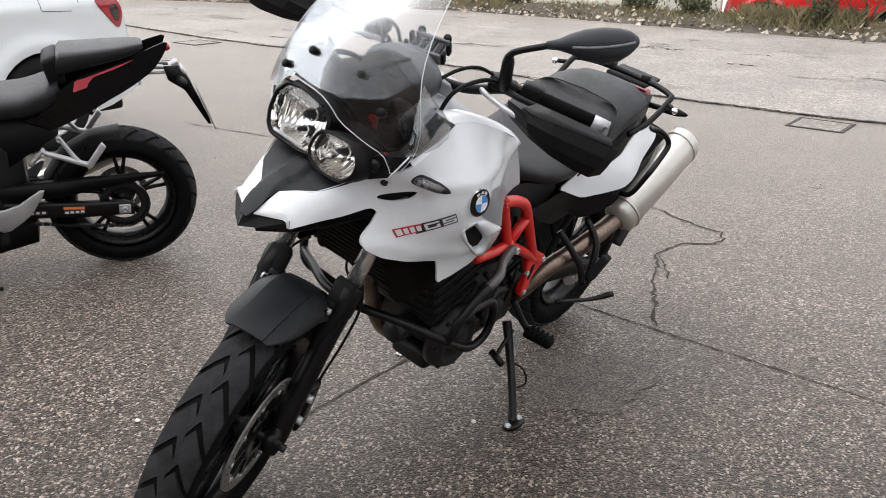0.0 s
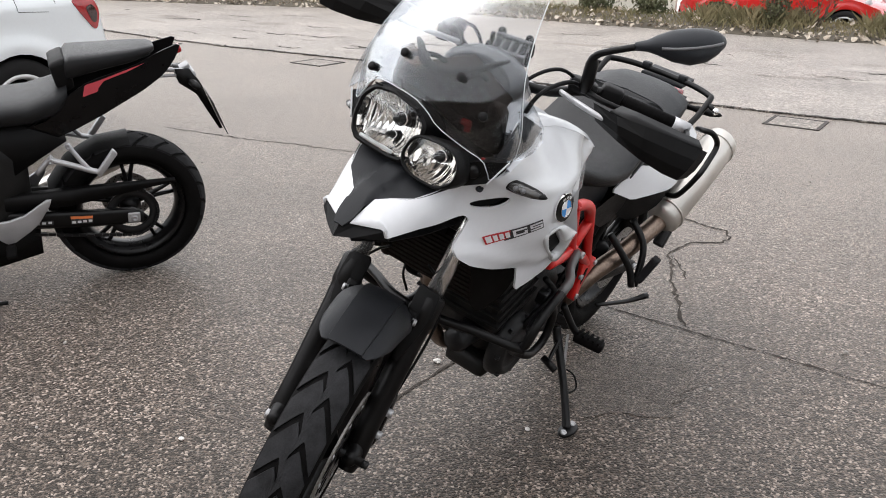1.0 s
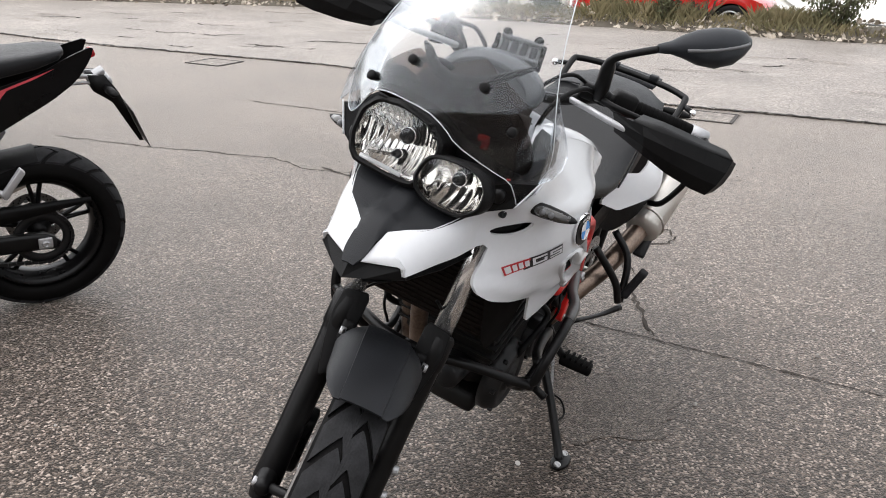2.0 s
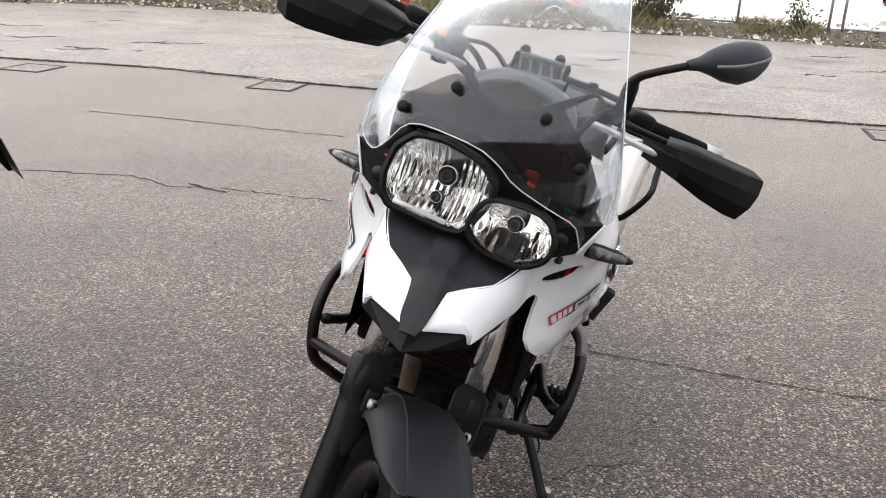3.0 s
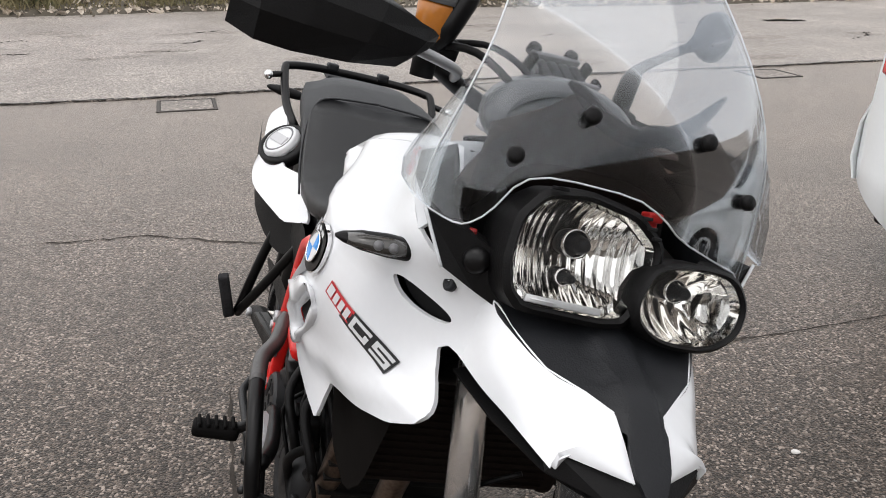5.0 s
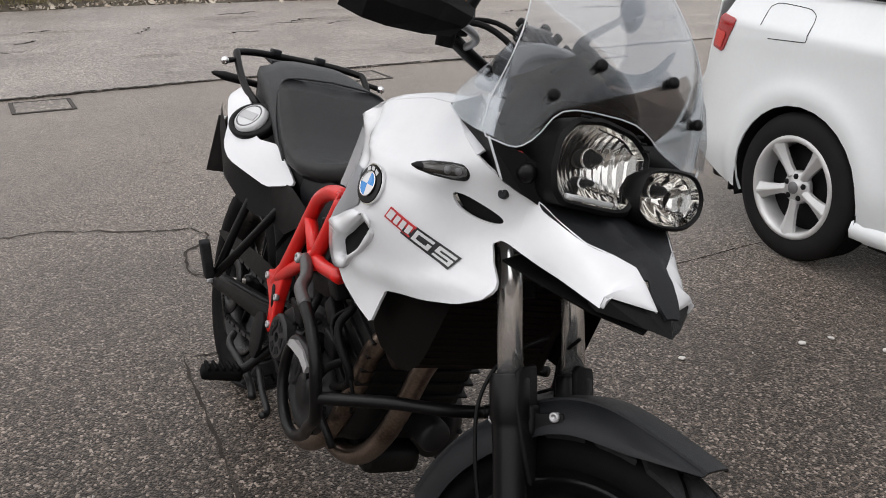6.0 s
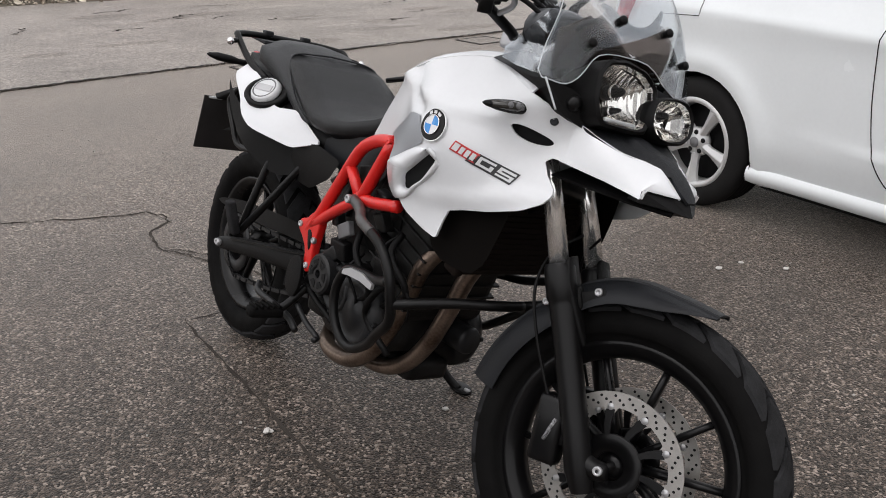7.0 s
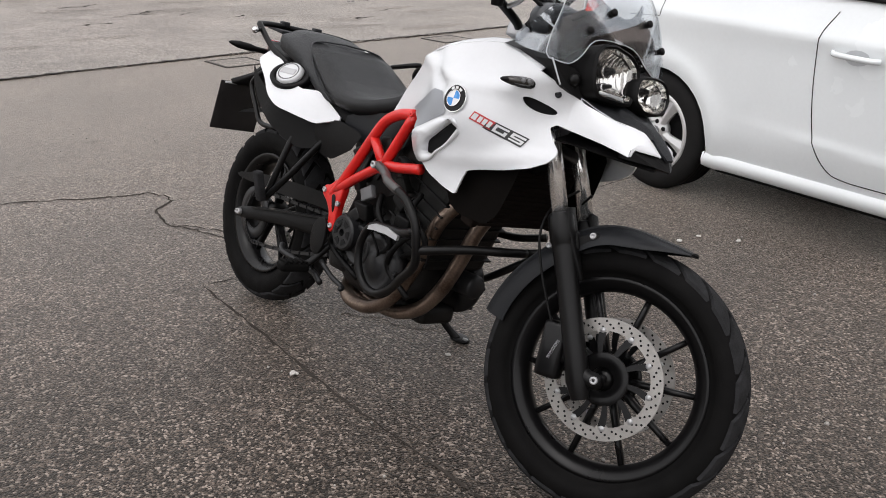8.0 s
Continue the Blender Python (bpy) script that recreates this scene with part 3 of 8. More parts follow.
def verge_growth():
    """Grass blades and fallen leaves on the bank, each with its own shape."""
    gr, lf = bmesh.new(), bmesh.new()
    r = random.Random(5)
    for _ in range(46000):
        p, w = along(r.uniform(0.3, 0.8))
        d = r.choice((r.uniform(-0.1, 1.5), r.gauss(0.7, 0.3)))
        dense = noise.noise(p * 0.7) + 0.25
        if r.random() > 0.45 + dense:
            continue
        q = p + w * d + Vector((0, 0, 0.1))
        h = r.uniform(0.03, 0.15) * (1.5 if dense > 0.35 else 0.8) * (1.7 if 1.5 < p.x < 8.2 and d > 0.3 else 1.0)
        a = r.uniform(0, 6.28)
        side = Vector((math.cos(a), math.sin(a), 0)) * r.uniform(0.003, 0.008)
        lean = Vector((r.uniform(-1, 1), r.uniform(-1, 1), 0)) * h * 0.7
        v = [gr.verts.new(q - side), gr.verts.new(q + side), gr.verts.new(q + lean * 0.4 + side * 0.7 + Vector((0, 0, h * 0.6))), gr.verts.new(q + lean + Vector((0, 0, h)))]
        gr.faces.new((v[0], v[1], v[2]))
        gr.faces.new((v[0], v[2], v[3]))
    for _ in range(3200):
        p, w = along(r.uniform(0.3, 0.8))
        d = r.gauss(0.0, 0.22) if r.random() < 0.65 else r.uniform(-0.2, 1.3)
        q = p + w * d + Vector((0, 0, 0.03 + max(0, min(0.2, d * 0.35)) + r.uniform(0, 0.06)))
        m = Matrix.Translation(q) @ Euler((r.uniform(-0.9, 0.9), r.uniform(-0.9, 0.9), r.uniform(0, 6.3))).to_matrix().to_4x4()
        s = r.uniform(0.02, 0.06) if r.random() < 0.88 else r.uniform(0.06, 0.11)
        vs = [lf.verts.new(m @ Vector((s * math.cos(t) * (1 if k % 2 else 0.7), s * 0.62 * math.sin(t), 0.18 * s * math.cos(2 * t)))) for k, t in enumerate(2 * math.pi * j / 7 for j in range(7))]
        lf.faces.new(vs)
    solid("grass", gr, GRASS, "thin dull green and straw grass on the bank", "grass", "stuff")
    solid("fallen_leaves", lf, DRY_LEAF, "pale and brown fallen leaves along the bank", "leaves", "stuff")


verge_growth()


def shrub(x, y, height, spread, seed, leafy=1.0, label="scrubby dark green shrub on the bank"):
    t = thing("shrub", pose(x, y, 0.12), label, "shrub", "shrubs on the bank")
    r = random.Random(seed)
    st, lv = bmesh.new(), bmesh.new()
    for _ in range(int(9 + 10 * spread)):
        a = r.uniform(0, 6.28)
        p = [Vector((0.05 * math.cos(a), 0.05 * math.sin(a), -0.05))]
        d = Vector((math.cos(a) * spread * 0.5, math.sin(a) * spread * 0.5, 1)).normalized()
        for _ in range(4):
            d = (d + Vector((r.uniform(-0.35, 0.35), r.uniform(-0.35, 0.35), r.uniform(-0.1, 0.2)))).normalized()
            p.append(p[-1] + d * height / 4 * r.uniform(0.6, 1.1))
        tube(st, p, [0.012, 0.008, 0.006, 0.004, 0.002], 5, 2)
        for _ in range(int(46 * leafy)):
            k = r.uniform(0.8, 4)
            q = p[int(k)].lerp(p[min(4, int(k) + 1)], k % 1) + Vector((r.gauss(0, 0.07), r.gauss(0, 0.07), r.gauss(0, 0.06)))
            m = Matrix.Translation(q) @ Euler((r.uniform(0, 6), r.uniform(0, 6), r.uniform(0, 6))).to_matrix().to_4x4()
            s = r.uniform(0.02, 0.05)
            lv.faces.new([lv.verts.new(m @ Vector(c)) for c in ((-s, 0, 0), (0, -s * 0.5, 0.004), (s, 0, 0), (0, s * 0.5, 0.004))])
    part("stem", st, TWIG, t)
    part("leaves", lv, SHRUB, t, smooth=False, kind="stuff")
    return t


shrub(6.1, 14.95, 1.1, 0.45, 1, 1.6)
shrub(3.6, 17.3, 0.55, 1.1, 2, 1.2)
shrub(4.5, 16.6, 0.5, 1.0, 3, 1.2)
shrub(6.75, 14.75, 0.9, 0.8, 4, 0.12, "bare reddish twiggy shrub on the bank")
shrub(8.45, 13.6, 1.2, 0.8, 5, 2.2, "dense dark green leafy shrub on the bank")
shrub(10.25, 12.05, 0.6, 0.3, 6, 0.4)
shrub(11.6, 10.55, 0.45, 0.7, 10, 0.5)
shrub(12.2, 9.9, 0.5, 0.5, 11, 1.0)
shrub(12.7, 9.4, 0.5, 0.7, 7, 0.7)
shrub(1.4, 18.6, 0.35, 0.8, 8, 0.8)
shrub(5.6, 15.9, 0.45, 0.7, 9, 0.3, "bare straggling shrub with few leaves")

# the pale yard behind the bank, a little lower at one end
def yard_level(x):
    return float(np.interp(x, (7.5, 12.5), (-0.30, 0.13)))


bm = bmesh.new()
rows = []
for i in range(61):
    p, w = along(i / 60)
    z = yard_level(p.x + 1.5)
    rows.append([bm.verts.new(p + w * d + Vector((0, 0, h))) for d, h in ((0.85, -0.02), (1.35, z), (40, z))])
for a, b in zip(rows, rows[1:]):
    for k in range(2):
        bm.faces.new((a[k], b[k], b[k + 1], a[k + 1]))
bmesh.ops.recalc_face_normals(bm, faces=bm.faces)
solid("yard", bm, CONCRETE, "pale concrete yard behind the bank", "pavement", "structure")

# a low pale wall along the first stretch of the bank
bm = bmesh.new()
WALL = [(-30, 25.6), (-16, 23.5), (-6, 21.1), (0.7, 19.9), (5.2, 17.4)]
lo, hi = [], []
for i, (x, y) in enumerate(WALL):
    for ring, z in ((lo, -0.1), (hi, 1.5)):
        ring.append((bm.verts.new((x, y, z)), bm.verts.new((x + 0.09, y + 0.18, z))))
for i in range(len(WALL) - 1):
    bm.faces.new((lo[i][0], lo[i + 1][0], hi[i + 1][0], hi[i][0]))
    bm.faces.new((lo[i + 1][1], lo[i][1], hi[i][1], hi[i + 1][1]))
    bm.faces.new((hi[i][0], hi[i + 1][0], hi[i + 1][1], hi[i][1]))
bm.faces.new((lo[0][1], lo[0][0], hi[0][0], hi[0][1]))
bm.faces.new((lo[-1][0], lo[-1][1], hi[-1][1], hi[-1][0]))
solid("wall_garden", bm, surf("cream_render", (0.68, 0.64, 0.56), 0.85, 0, 0.12, 1.2, 40, 0.3), "cream rendered garden wall behind the bank", "wall", "structure")


# plain walls added behind the walk, never in view, to darken reflections
SHADED = surf("added_wall_render", (0.24, 0.215, 0.195), 0.9, 0, 0.2, 0.7, 30, 0.3, second=(0.17, 0.15, 0.135))
solid("wall_south", boxes(((34.0, 0.3, 5.0), pose(-3.0, -9.0, 2.5), 0.02)), SHADED, "plain grey-brown added wall, unseen, to darken reflections", "wall", "structure")
solid("wall_west", boxes(((0.3, 15.7, 5.0), pose(-19.85, -1.0, 2.5), 0.02)), SHADED, "plain grey-brown added wall, unseen, to darken reflections", "wall", "structure")


def fence(points, height):
    t = thing("wire_fence", pose(0, 0, 0), "galvanised wire mesh fence on steel posts", "fence")
    wires = bmesh.new()
    for i, (x, y) in enumerate(points):
        part("post", tubes(([(x, y, -0.1), (x, y, height)], 0.024, dict(n=8, sub=1))), GALV, t)
        if i:
            x0, y0 = points[i - 1]
            part("rail", tubes(([(x0, y0, 0.22), (x, y, 0.22)], 0.018, dict(n=6, sub=1))), GALV, t)
            n = int(math.hypot(x - x0, y - y0) / 0.09)
            for k in range(n):
                a, b = k / n, min(1, (k + 12) / n)
                if (k + 12) / n <= 1:
                    for s in (0, 1):
                        z0, z1 = (0.24, height - 0.05) if s else (height - 0.05, 0.24)
                        tube(wires, [(x0 + (x - x0) * a, y0 + (y - y0) * a, z0), (x0 + (x - x0) * b, y0 + (y - y0) * b, z1)], 0.0022, 3, 1)
    part("mesh_wires", wires, GALV, t, "thin crossing wires", False, "stuff")
    return t


fence([(8.9, 13.95), (9.78, 12.95), (10.68, 11.8)], 1.6)
fence([(10.9, 11.72), (11.95, 10.6), (13.0, 9.3), (14.4, 8.2), (16.0, 7.1)], 1.6)

# ---- the motorcycle on its side stand ----
BIKE = pose(0.376, 3.257, 0.004, -14.71, 0, -127.16)
moto = thing("motorcycle", BIKE, "white and black adventure motorcycle with red frame on its stand", "motorcycle")
AXF, AXR = (1.648, 0.0, 0.347), (0.0, 0.0, 0.337)
RAKE = radians(25.6)
STEER = Matrix.Translation((1.69, 0, 0)) @ Matrix.Rotation(radians(20.5), 4, Vector((-math.sin(RAKE), 0, math.cos(RAKE)))) @ Matrix.Translation((-1.69, 0, 0))
FLIP = Matrix.Diagonal((1, -1, 1, 1))
OTHER_BAR = STEER @ FLIP @ STEER.inverted()   # from the left of the turned handlebar to its right


def tyre(R, half, rim, groove_n, at, knobs=0.006):
    """A tyre: a rounded tread with cut blocks, shoulders and sidewalls."""
    prof = []
    for k in range(15):
        a = -1 + 2 * k / 14
        prof.append((R - half * 0.62 * (1 - math.sqrt(max(0, 1 - (a * 0.93) ** 2))) - 0.002 * abs(a), half * a * 0.98))
    side = [(R - half * 0.75, half * 1.0), (R - half * 1.1, half * 0.97), (rim + 0.02, half * 0.8), (rim + 0.004, half * 0.66), (rim - 0.004, half * 0.6)]
    full = [(r, -a) for r, a in side[::-1]] + prof + side
    return lathe(full, 96, "y", at)


def tread_blocks(R, half, at, n, sweep):
    """Raised tread blocks between curved grooves that run from the crown to the shoulders, the two halves set out of step."""
    bm = bmesh.new()
    da = 2 * math.pi / n

    def place(s, ang, up):
        r = R - half * 0.62 * (1 - math.sqrt(max(0, 1 - (s * 0.93) ** 2))) + up
        return (at[0] + r * math.cos(ang), at[1] + s * half * 0.98, at[2] + r * math.sin(ang))
    for k in range(n):
        for side in (-1, 1):
            a0 = da * (k + (0.5 if side > 0 else 0))
            rows = []
            for j in range(12):
                s = 0.93 * j / 11
                hook = 0.5 * max(0.0, 0.26 - s) / 0.26
                lead = a0 + da * sweep * (s ** 1.25 + hook)
                gap = da * 0.22 * min(1.0, 0.5 + 2.2 * s)
                rows.append([(side * s, lead + gap), (side * s, lead + da * 0.5 + gap / 2), (side * s, lead + da)])
            top = [[bm.verts.new(place(s, g, 0.006)) for s, g in r] for r in rows]
            low = [[bm.verts.new(place(s, g, -0.002)) for s, g in (r[0], r[2])] for r in rows]
            for j in range(11):
                for q in (0, 1):
                    bm.faces.new((top[j][q], top[j][q + 1], top[j + 1][q + 1], top[j + 1][q]))
                bm.faces.new((top[j][0], top[j + 1][0], low[j + 1][0], low[j][0]))
                bm.faces.new((top[j + 1][2], top[j][2], low[j][1], low[j + 1][1]))
            for r, l in ((top[0], low[0]), (top[-1], low[-1])):
                bm.faces.new((r[0], r[1], r[2], l[1], l[0]))
    bmesh.ops.recalc_face_normals(bm, faces=bm.faces)
    return bm


def wheel(name, at, R, half, rim, spokes, m, parent, spoke_mat, label, rim_w, twin=0.0):
    root = part(name, moved(lathe([(rim - 0.004, -rim_w), (rim + 0.006, -rim_w - 0.004), (rim + 0.006, -rim_w + 0.004), (rim - 0.012, -rim_w * 0.75), (rim - 0.022, -rim_w * 0.3), (rim - 0.022, rim_w * 0.3), (rim - 0.012, rim_w * 0.75), (rim + 0.006, rim_w - 0.004), (rim + 0.006, rim_w + 0.004), (rim - 0.004, rim_w),
                                         (rim - 0.018, rim_w * 0.8), (rim - 0.032, rim_w * 0.35), (rim - 0.032, -rim_w * 0.35), (rim - 0.018, -rim_w * 0.8)], 72, "y", at, closed=True), m), spoke_mat, parent, label)
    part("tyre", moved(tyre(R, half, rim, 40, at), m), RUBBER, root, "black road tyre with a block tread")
    # the dark carcass between these paler blocks paints the grooves' shade
    part("tread", moved(tread_blocks(R, half, at, 22, -0.85), m), TREAD, root, "worn dusty tread blocks, paler to make the grooves look shaded", False)
    part("hub", moved(lathe([(0, -0.055), (0.022, -0.055), (0.026, -0.045), (0.044, -0.03), (0.044, 0.03), (0.026, 0.045), (0.022, 0.055), (0, 0.055)], 32, "y", at), m), spoke_mat, root)
    for k in range(spokes):
        a = 2 * math.pi * (k + 0.25) / spokes
        for off in ((-twin, twin) if twin else (0,)):
            sec = []
            for f in (0, 0.3, 0.7, 1):
                r = 0.042 + (rim - 0.03 - 0.042) * f
                ang = a + off * (0.3 + 0.7 * f)
                w, d = 0.0095 - 0.002 * f, 0.016 - 0.005 * f
                c = Vector((at[0] + r * math.cos(ang), at[1], at[2] + r * math.sin(ang)))
                tan = Vector((-math.sin(ang), 0, math.cos(ang)))
                sec.append([c + tan * w * x + Vector((0, d * y, 0)) for x, y in ((-1, -0.5), (-0.5, -1), (0.5, -1), (1, -0.5), (1, 0.5), (0.5, 1), (-0.5, 1), (-1, 0.5))])
            part("spoke", moved(loft(sec), m), spoke_mat, root)
    return root


def brake_disc(parent, at, y, R, m, r_in=0.112, holes=30):
    """A floating disc: a drilled ring on a dark carrier with rivets."""
    ring = part("brake_disc", moved(lathe([(r_in, -0.0025), (R, -0.0025), (R, 0.0025), (r_in, 0.0025)], 72, "y", (at[0], y, at[2]), closed=True), m), DISC_STEEL, parent, "drilled steel brake disc", False)
    # flat dark dots on the solid ring paint the shade of drilled holes
    dots = bmesh.new()
    out = 1 if y > 0 else -1
    for k in range(holes):
        for j, rr in enumerate((r_in + 0.009, (r_in + R) / 2, R - 0.008) * 2):
            a = 2 * math.pi * (k + j * 0.33) / holes
            d = bmesh.ops.create_circle(dots, cap_ends=True, segments=7, radius=0.0032)
            bmesh.ops.transform(dots, matrix=Matrix.Translation((at[0] + rr * math.cos(a), y + out * (0.0032 if j < 3 else -0.0032), at[2] + rr * math.sin(a))) @ Matrix.Rotation(radians(90), 4, "X"), verts=d["verts"])
    part("perforation", moved(dots, m), SHADOW_GAP, ring, smooth=False, kind="stuff")
    sec = bmesh.new()
    for k in range(10):
        a = 2 * math.pi * k / 10
        ra, rb = 0.062, r_in - 0.004
        arm_bm = prism([(at[0] + r_ * math.cos(a + q), at[2] + r_ * math.sin(a + q)) for r_, q in ((ra, 0.02), (ra, 0.20), ((ra + rb) / 2, 0.15), (rb, 0.085), (rb, -0.085), ((ra + rb) / 2, -0.02))], y - 0.003, y + 0.003)
        part("carrier_arm", moved(arm_bm, m), GLOSS_BLACK, ring, smooth=False)
    for k in range(10):
        a = 2 * math.pi * k / 10
        lug = prism([((r_in - 0.014) * math.cos(a + q) + at[0], (r_in - 0.014) * math.sin(a + q) + at[2]) for q in (-0.06, 0.06)] + [((r_in + 0.002) * math.cos(a + q) + at[0], (r_in + 0.002) * math.sin(a + q) + at[2]) for q in (0.15, 0.0, -0.15)], y - 0.0024, y + 0.0024)
        part("disc_lug", moved(lug, m), DISC_STEEL, ring, smooth=False)
    lathe([(0.030, -0.004), (0.064, -0.004), (0.068, -0.002), (0.068, 0.002), (0.064, 0.004), (0.030, 0.004)], 40, "y", (at[0], y, at[2]), sec, closed=True)
    part("carrier", moved(sec, m), GLOSS_BLACK, ring)
    for k in range(10):
        a = 2 * math.pi * k / 10
        bm = lathe([(0, 0.005), (0.0045, 0.005), (0.0075, 0.004), (0.0075, -0.004), (0, -0.004)], 12, "y")
        bm.transform(Matrix.Translation((at[0] + (r_in + 0.001) * math.cos(a), y, at[2] + (r_in + 0.001) * math.sin(a))))
        part("rivet", moved(bm, m), ALLOY, ring)
    return ring


I4 = Matrix.Identity(4)
front_wheel = wheel("front_wheel", AXF, 0.340, 0.058, 0.252, 10, STEER, moto, GLOSS_BLACK, "black cast front wheel with ten spokes", 0.038)
for s in (-1, 1):
    brake_disc(front_wheel, AXF, s * 0.060, 0.154, STEER, 0.122)
rear_wheel = wheel("rear_wheel", AXR, 0.332, 0.072, 0.223, 5, I4, moto, GLOSS_BLACK, "black cast rear wheel", 0.055, 0.13)
brake_disc(rear_wheel, AXR, 0.085, 0.128, I4, 0.09, 24)

# fork: bright stanchions in black sliders
AX = Vector((-math.sin(RAKE), 0, math.cos(RAKE)))
FW = Vector((math.cos(RAKE), 0, math.sin(RAKE)))
for s in (-1, 1):
    base = Vector(AXF) + FW * -0.046 + Vector((0, s * 0.101 - 0.012, 0))
    fork = part("fork_leg", moved(tubes(([base + AX * d for d in (-0.045, 0.0, 0.09, 0.29, 0.335, 0.345, 0.352, 0.415, 0.421)], [0.022, 0.031, 0.0285, 0.0285, 0.030, 0.030, 0.0335, 0.0335, 0.031], dict(n=22, sub=1))), STEER), SATIN_BLACK, moto, "black fork slider with a bright stanchion")
    sharp(fork, 40)
    part("stanchion", moved(tubes(([base + AX * 0.40, base + AX * 0.86], 0.0215, dict(n=24, sub=1))), STEER), STANCHION, fork, "polished steel stanchion")
    part("dust_seal", moved(lathe([(0.0215, 0.4245), (0.028, 0.4245), (0.0295, 0.4225), (0.0295, 0.419), (0.0215, 0.419)], 24, "z", closed=True), STEER @ Matrix.Translation(base) @ Matrix.Rotation(-RAKE, 4, "Y")), ENGINE_GREY, fork, "dull grey metal seal ring")
    lug = bmesh.new()
    tube(lug, [base + AX * 0.035, base + AX * 0.008 + FW * 0.022, base + FW * 0.046 + AX * -0.004, base + FW * 0.058 + AX * -0.008], [0.020, 0.022, 0.021, 0.014], 14, 3)
    part("axle_lug", moved(lug, STEER), SATIN_BLACK, fork)
    cap = lathe([(0, 0.003), (0.004, 0.003), (0.005, 0.006), (0.009, 0.006), (0.010, 0.004), (0.010, -0.01), (0, -0.01)], 16, "y")
    cap.transform(Matrix.Translation(Vector(AXF) + Vector((0, s * 0.130, 0))) @ (I4 if s > 0 else FLIP))
    part("axle_nut", moved(cap, STEER), ALLOY if s < 0 else ENGINE_GREY, fork)
    # guard blade that faces forward before the slider's top
    blade = prism(rounded([(-0.030, 0.462), (0.026, 0.455), (0.031, 0.40), (0.020, 0.335), (0.002, 0.268), (-0.012, 0.275), (-0.030, 0.36)], 1, 0.12), 0.030, 0.040, "vw", 0.003)
    for v in blade.verts:
        v.co.x -= 9.0 * v.co.y ** 2 + 0.004
        v.co.z -= 0.022
        v.co.y -= 0.008
    blade.transform(Matrix.Diagonal((1, s, 1, 1)))
    bmesh.ops.recalc_face_normals(blade, faces=blade.faces)
    part("slider_guard", moved(blade, STEER @ Matrix.Translation(base) @ Matrix.Rotation(-RAKE, 4, "Y")), BLACK, fork)
    part("guard_bracket", moved(boxes(((0.05, 0.03, 0.05), Matrix.Translation(base) @ Matrix.Rotation(-RAKE, 4, "Y") @ pose(0.012, s * -0.022, 0.35), 0.008)), STEER), BLACK, fork)
    # caliper behind the leg
    cal = boxes(((0.066, 0.054, 0.145), Matrix.Translation(Vector(AXF) + FW * -0.108 + AX * 0.085 + Vector((0, s * 0.095, 0))) @ Matrix.Rotation(-RAKE * 0.2, 4, "Y"), 0.014),
                ((0.05, 0.03, 0.04), Matrix.Translation(Vector(AXF) + FW * -0.062 + AX * 0.06 + Vector((0, s * 0.10, 0))), 0.008),
                ((0.05, 0.03, 0.04), Matrix.Translation(Vector(AXF) + FW * -0.062 + AX * 0.12 + Vector((0, s * 0.10, 0))), 0.008))
    cal = part("brake_caliper", moved(cal, STEER), GLOSS_BLACK, moto, "black brake caliper with pale marking bars")
    for k in (0.06, 0.12):
        b = bolt(cal, (0, 0, 0), (0, 1, 0), 0.011, 0.012, ALLOY)
        b.data.transform(STEER @ Matrix.Translation(Vector(AXF) + FW * -0.058 + AX * k + Vector((0, s * 0.118, 0))) @ (I4 if s > 0 else FLIP))
    if s < 0:
        part("marking_bar", moved(boxes(((0.008, 0.002, 0.052), Matrix.Translation(Vector(AXF) + FW * -0.10 + AX * 0.085 + Vector((0, s * 0.121, 0))) @ Matrix.Rotation(0.25, 4, "Y"), 0.0)), STEER), SILVER_DECAL, cal)
part("front_axle", moved(tubes(([Vector(AXF) + Vector((0, -0.12, 0)), Vector(AXF) + Vector((0, 0.12, 0))], 0.011, dict(n=14, sub=1))), STEER), SATIN_BLACK, moto)

# front mudguard: a raised flat crown between two creases, with sloping sides
sec = []
for k in range(29):
    f = k / 28
    a = radians(73.5 + 98 * f)
    hw = float(np.interp(f, (0, 0.05, 0.14, 0.36, 0.6, 1), (0.052, 0.072, 0.083, 0.092, 0.085, 0.060)))
    crown = float(np.interp(f, (0, 0.3, 0.6, 1), (0.040, 0.046, 0.046, 0.036)))
    R = 0.372 + 0.012 * max(0, 1 - f * 5.0) ** 1.6 + 0.020 * math.exp(-((f - 0.34) / 0.2) ** 2) + 0.010 * max(0, f - 0.6)
    side = float(np.interp(f, (0, 0.06, 0.25, 0.5, 1), (0.002, 0.010, 0.034, 0.046, 0.050)))
    ring = []
    for t in (-1, -0.93, -0.8, -0.62, -0.45, -0.351, -0.35, -0.18, 0):
        e = -t
        if e <= 0.35:
            y, drop = crown * e / 0.35, 0.003 * (e / 0.35) ** 2
        else:
            g = (e - 0.35) / 0.65
            y, drop = crown + 0.001 + (hw - crown) * math.sin(g * 1.5708) ** 1.15, 0.0075 + 0.012 * g * min(1, f * 6) + side * (g ** 1.6)
        ring.append((y, drop))
    full_ring = [(-y, d) for y, d in ring[:-1]] + [(y, d) for y, d in ring[::-1]]
    sec.append([(AXF[0] + (R - d) * math.cos(a), y - 0.008, AXF[2] + (R - d) * math.sin(a)) for y, d in full_ring])
fender = thicken(part("front_mudguard", moved(loft(sec, False, False), STEER), GREY_PLASTIC, moto, "matt dark plastic front mudguard"), 0.004)
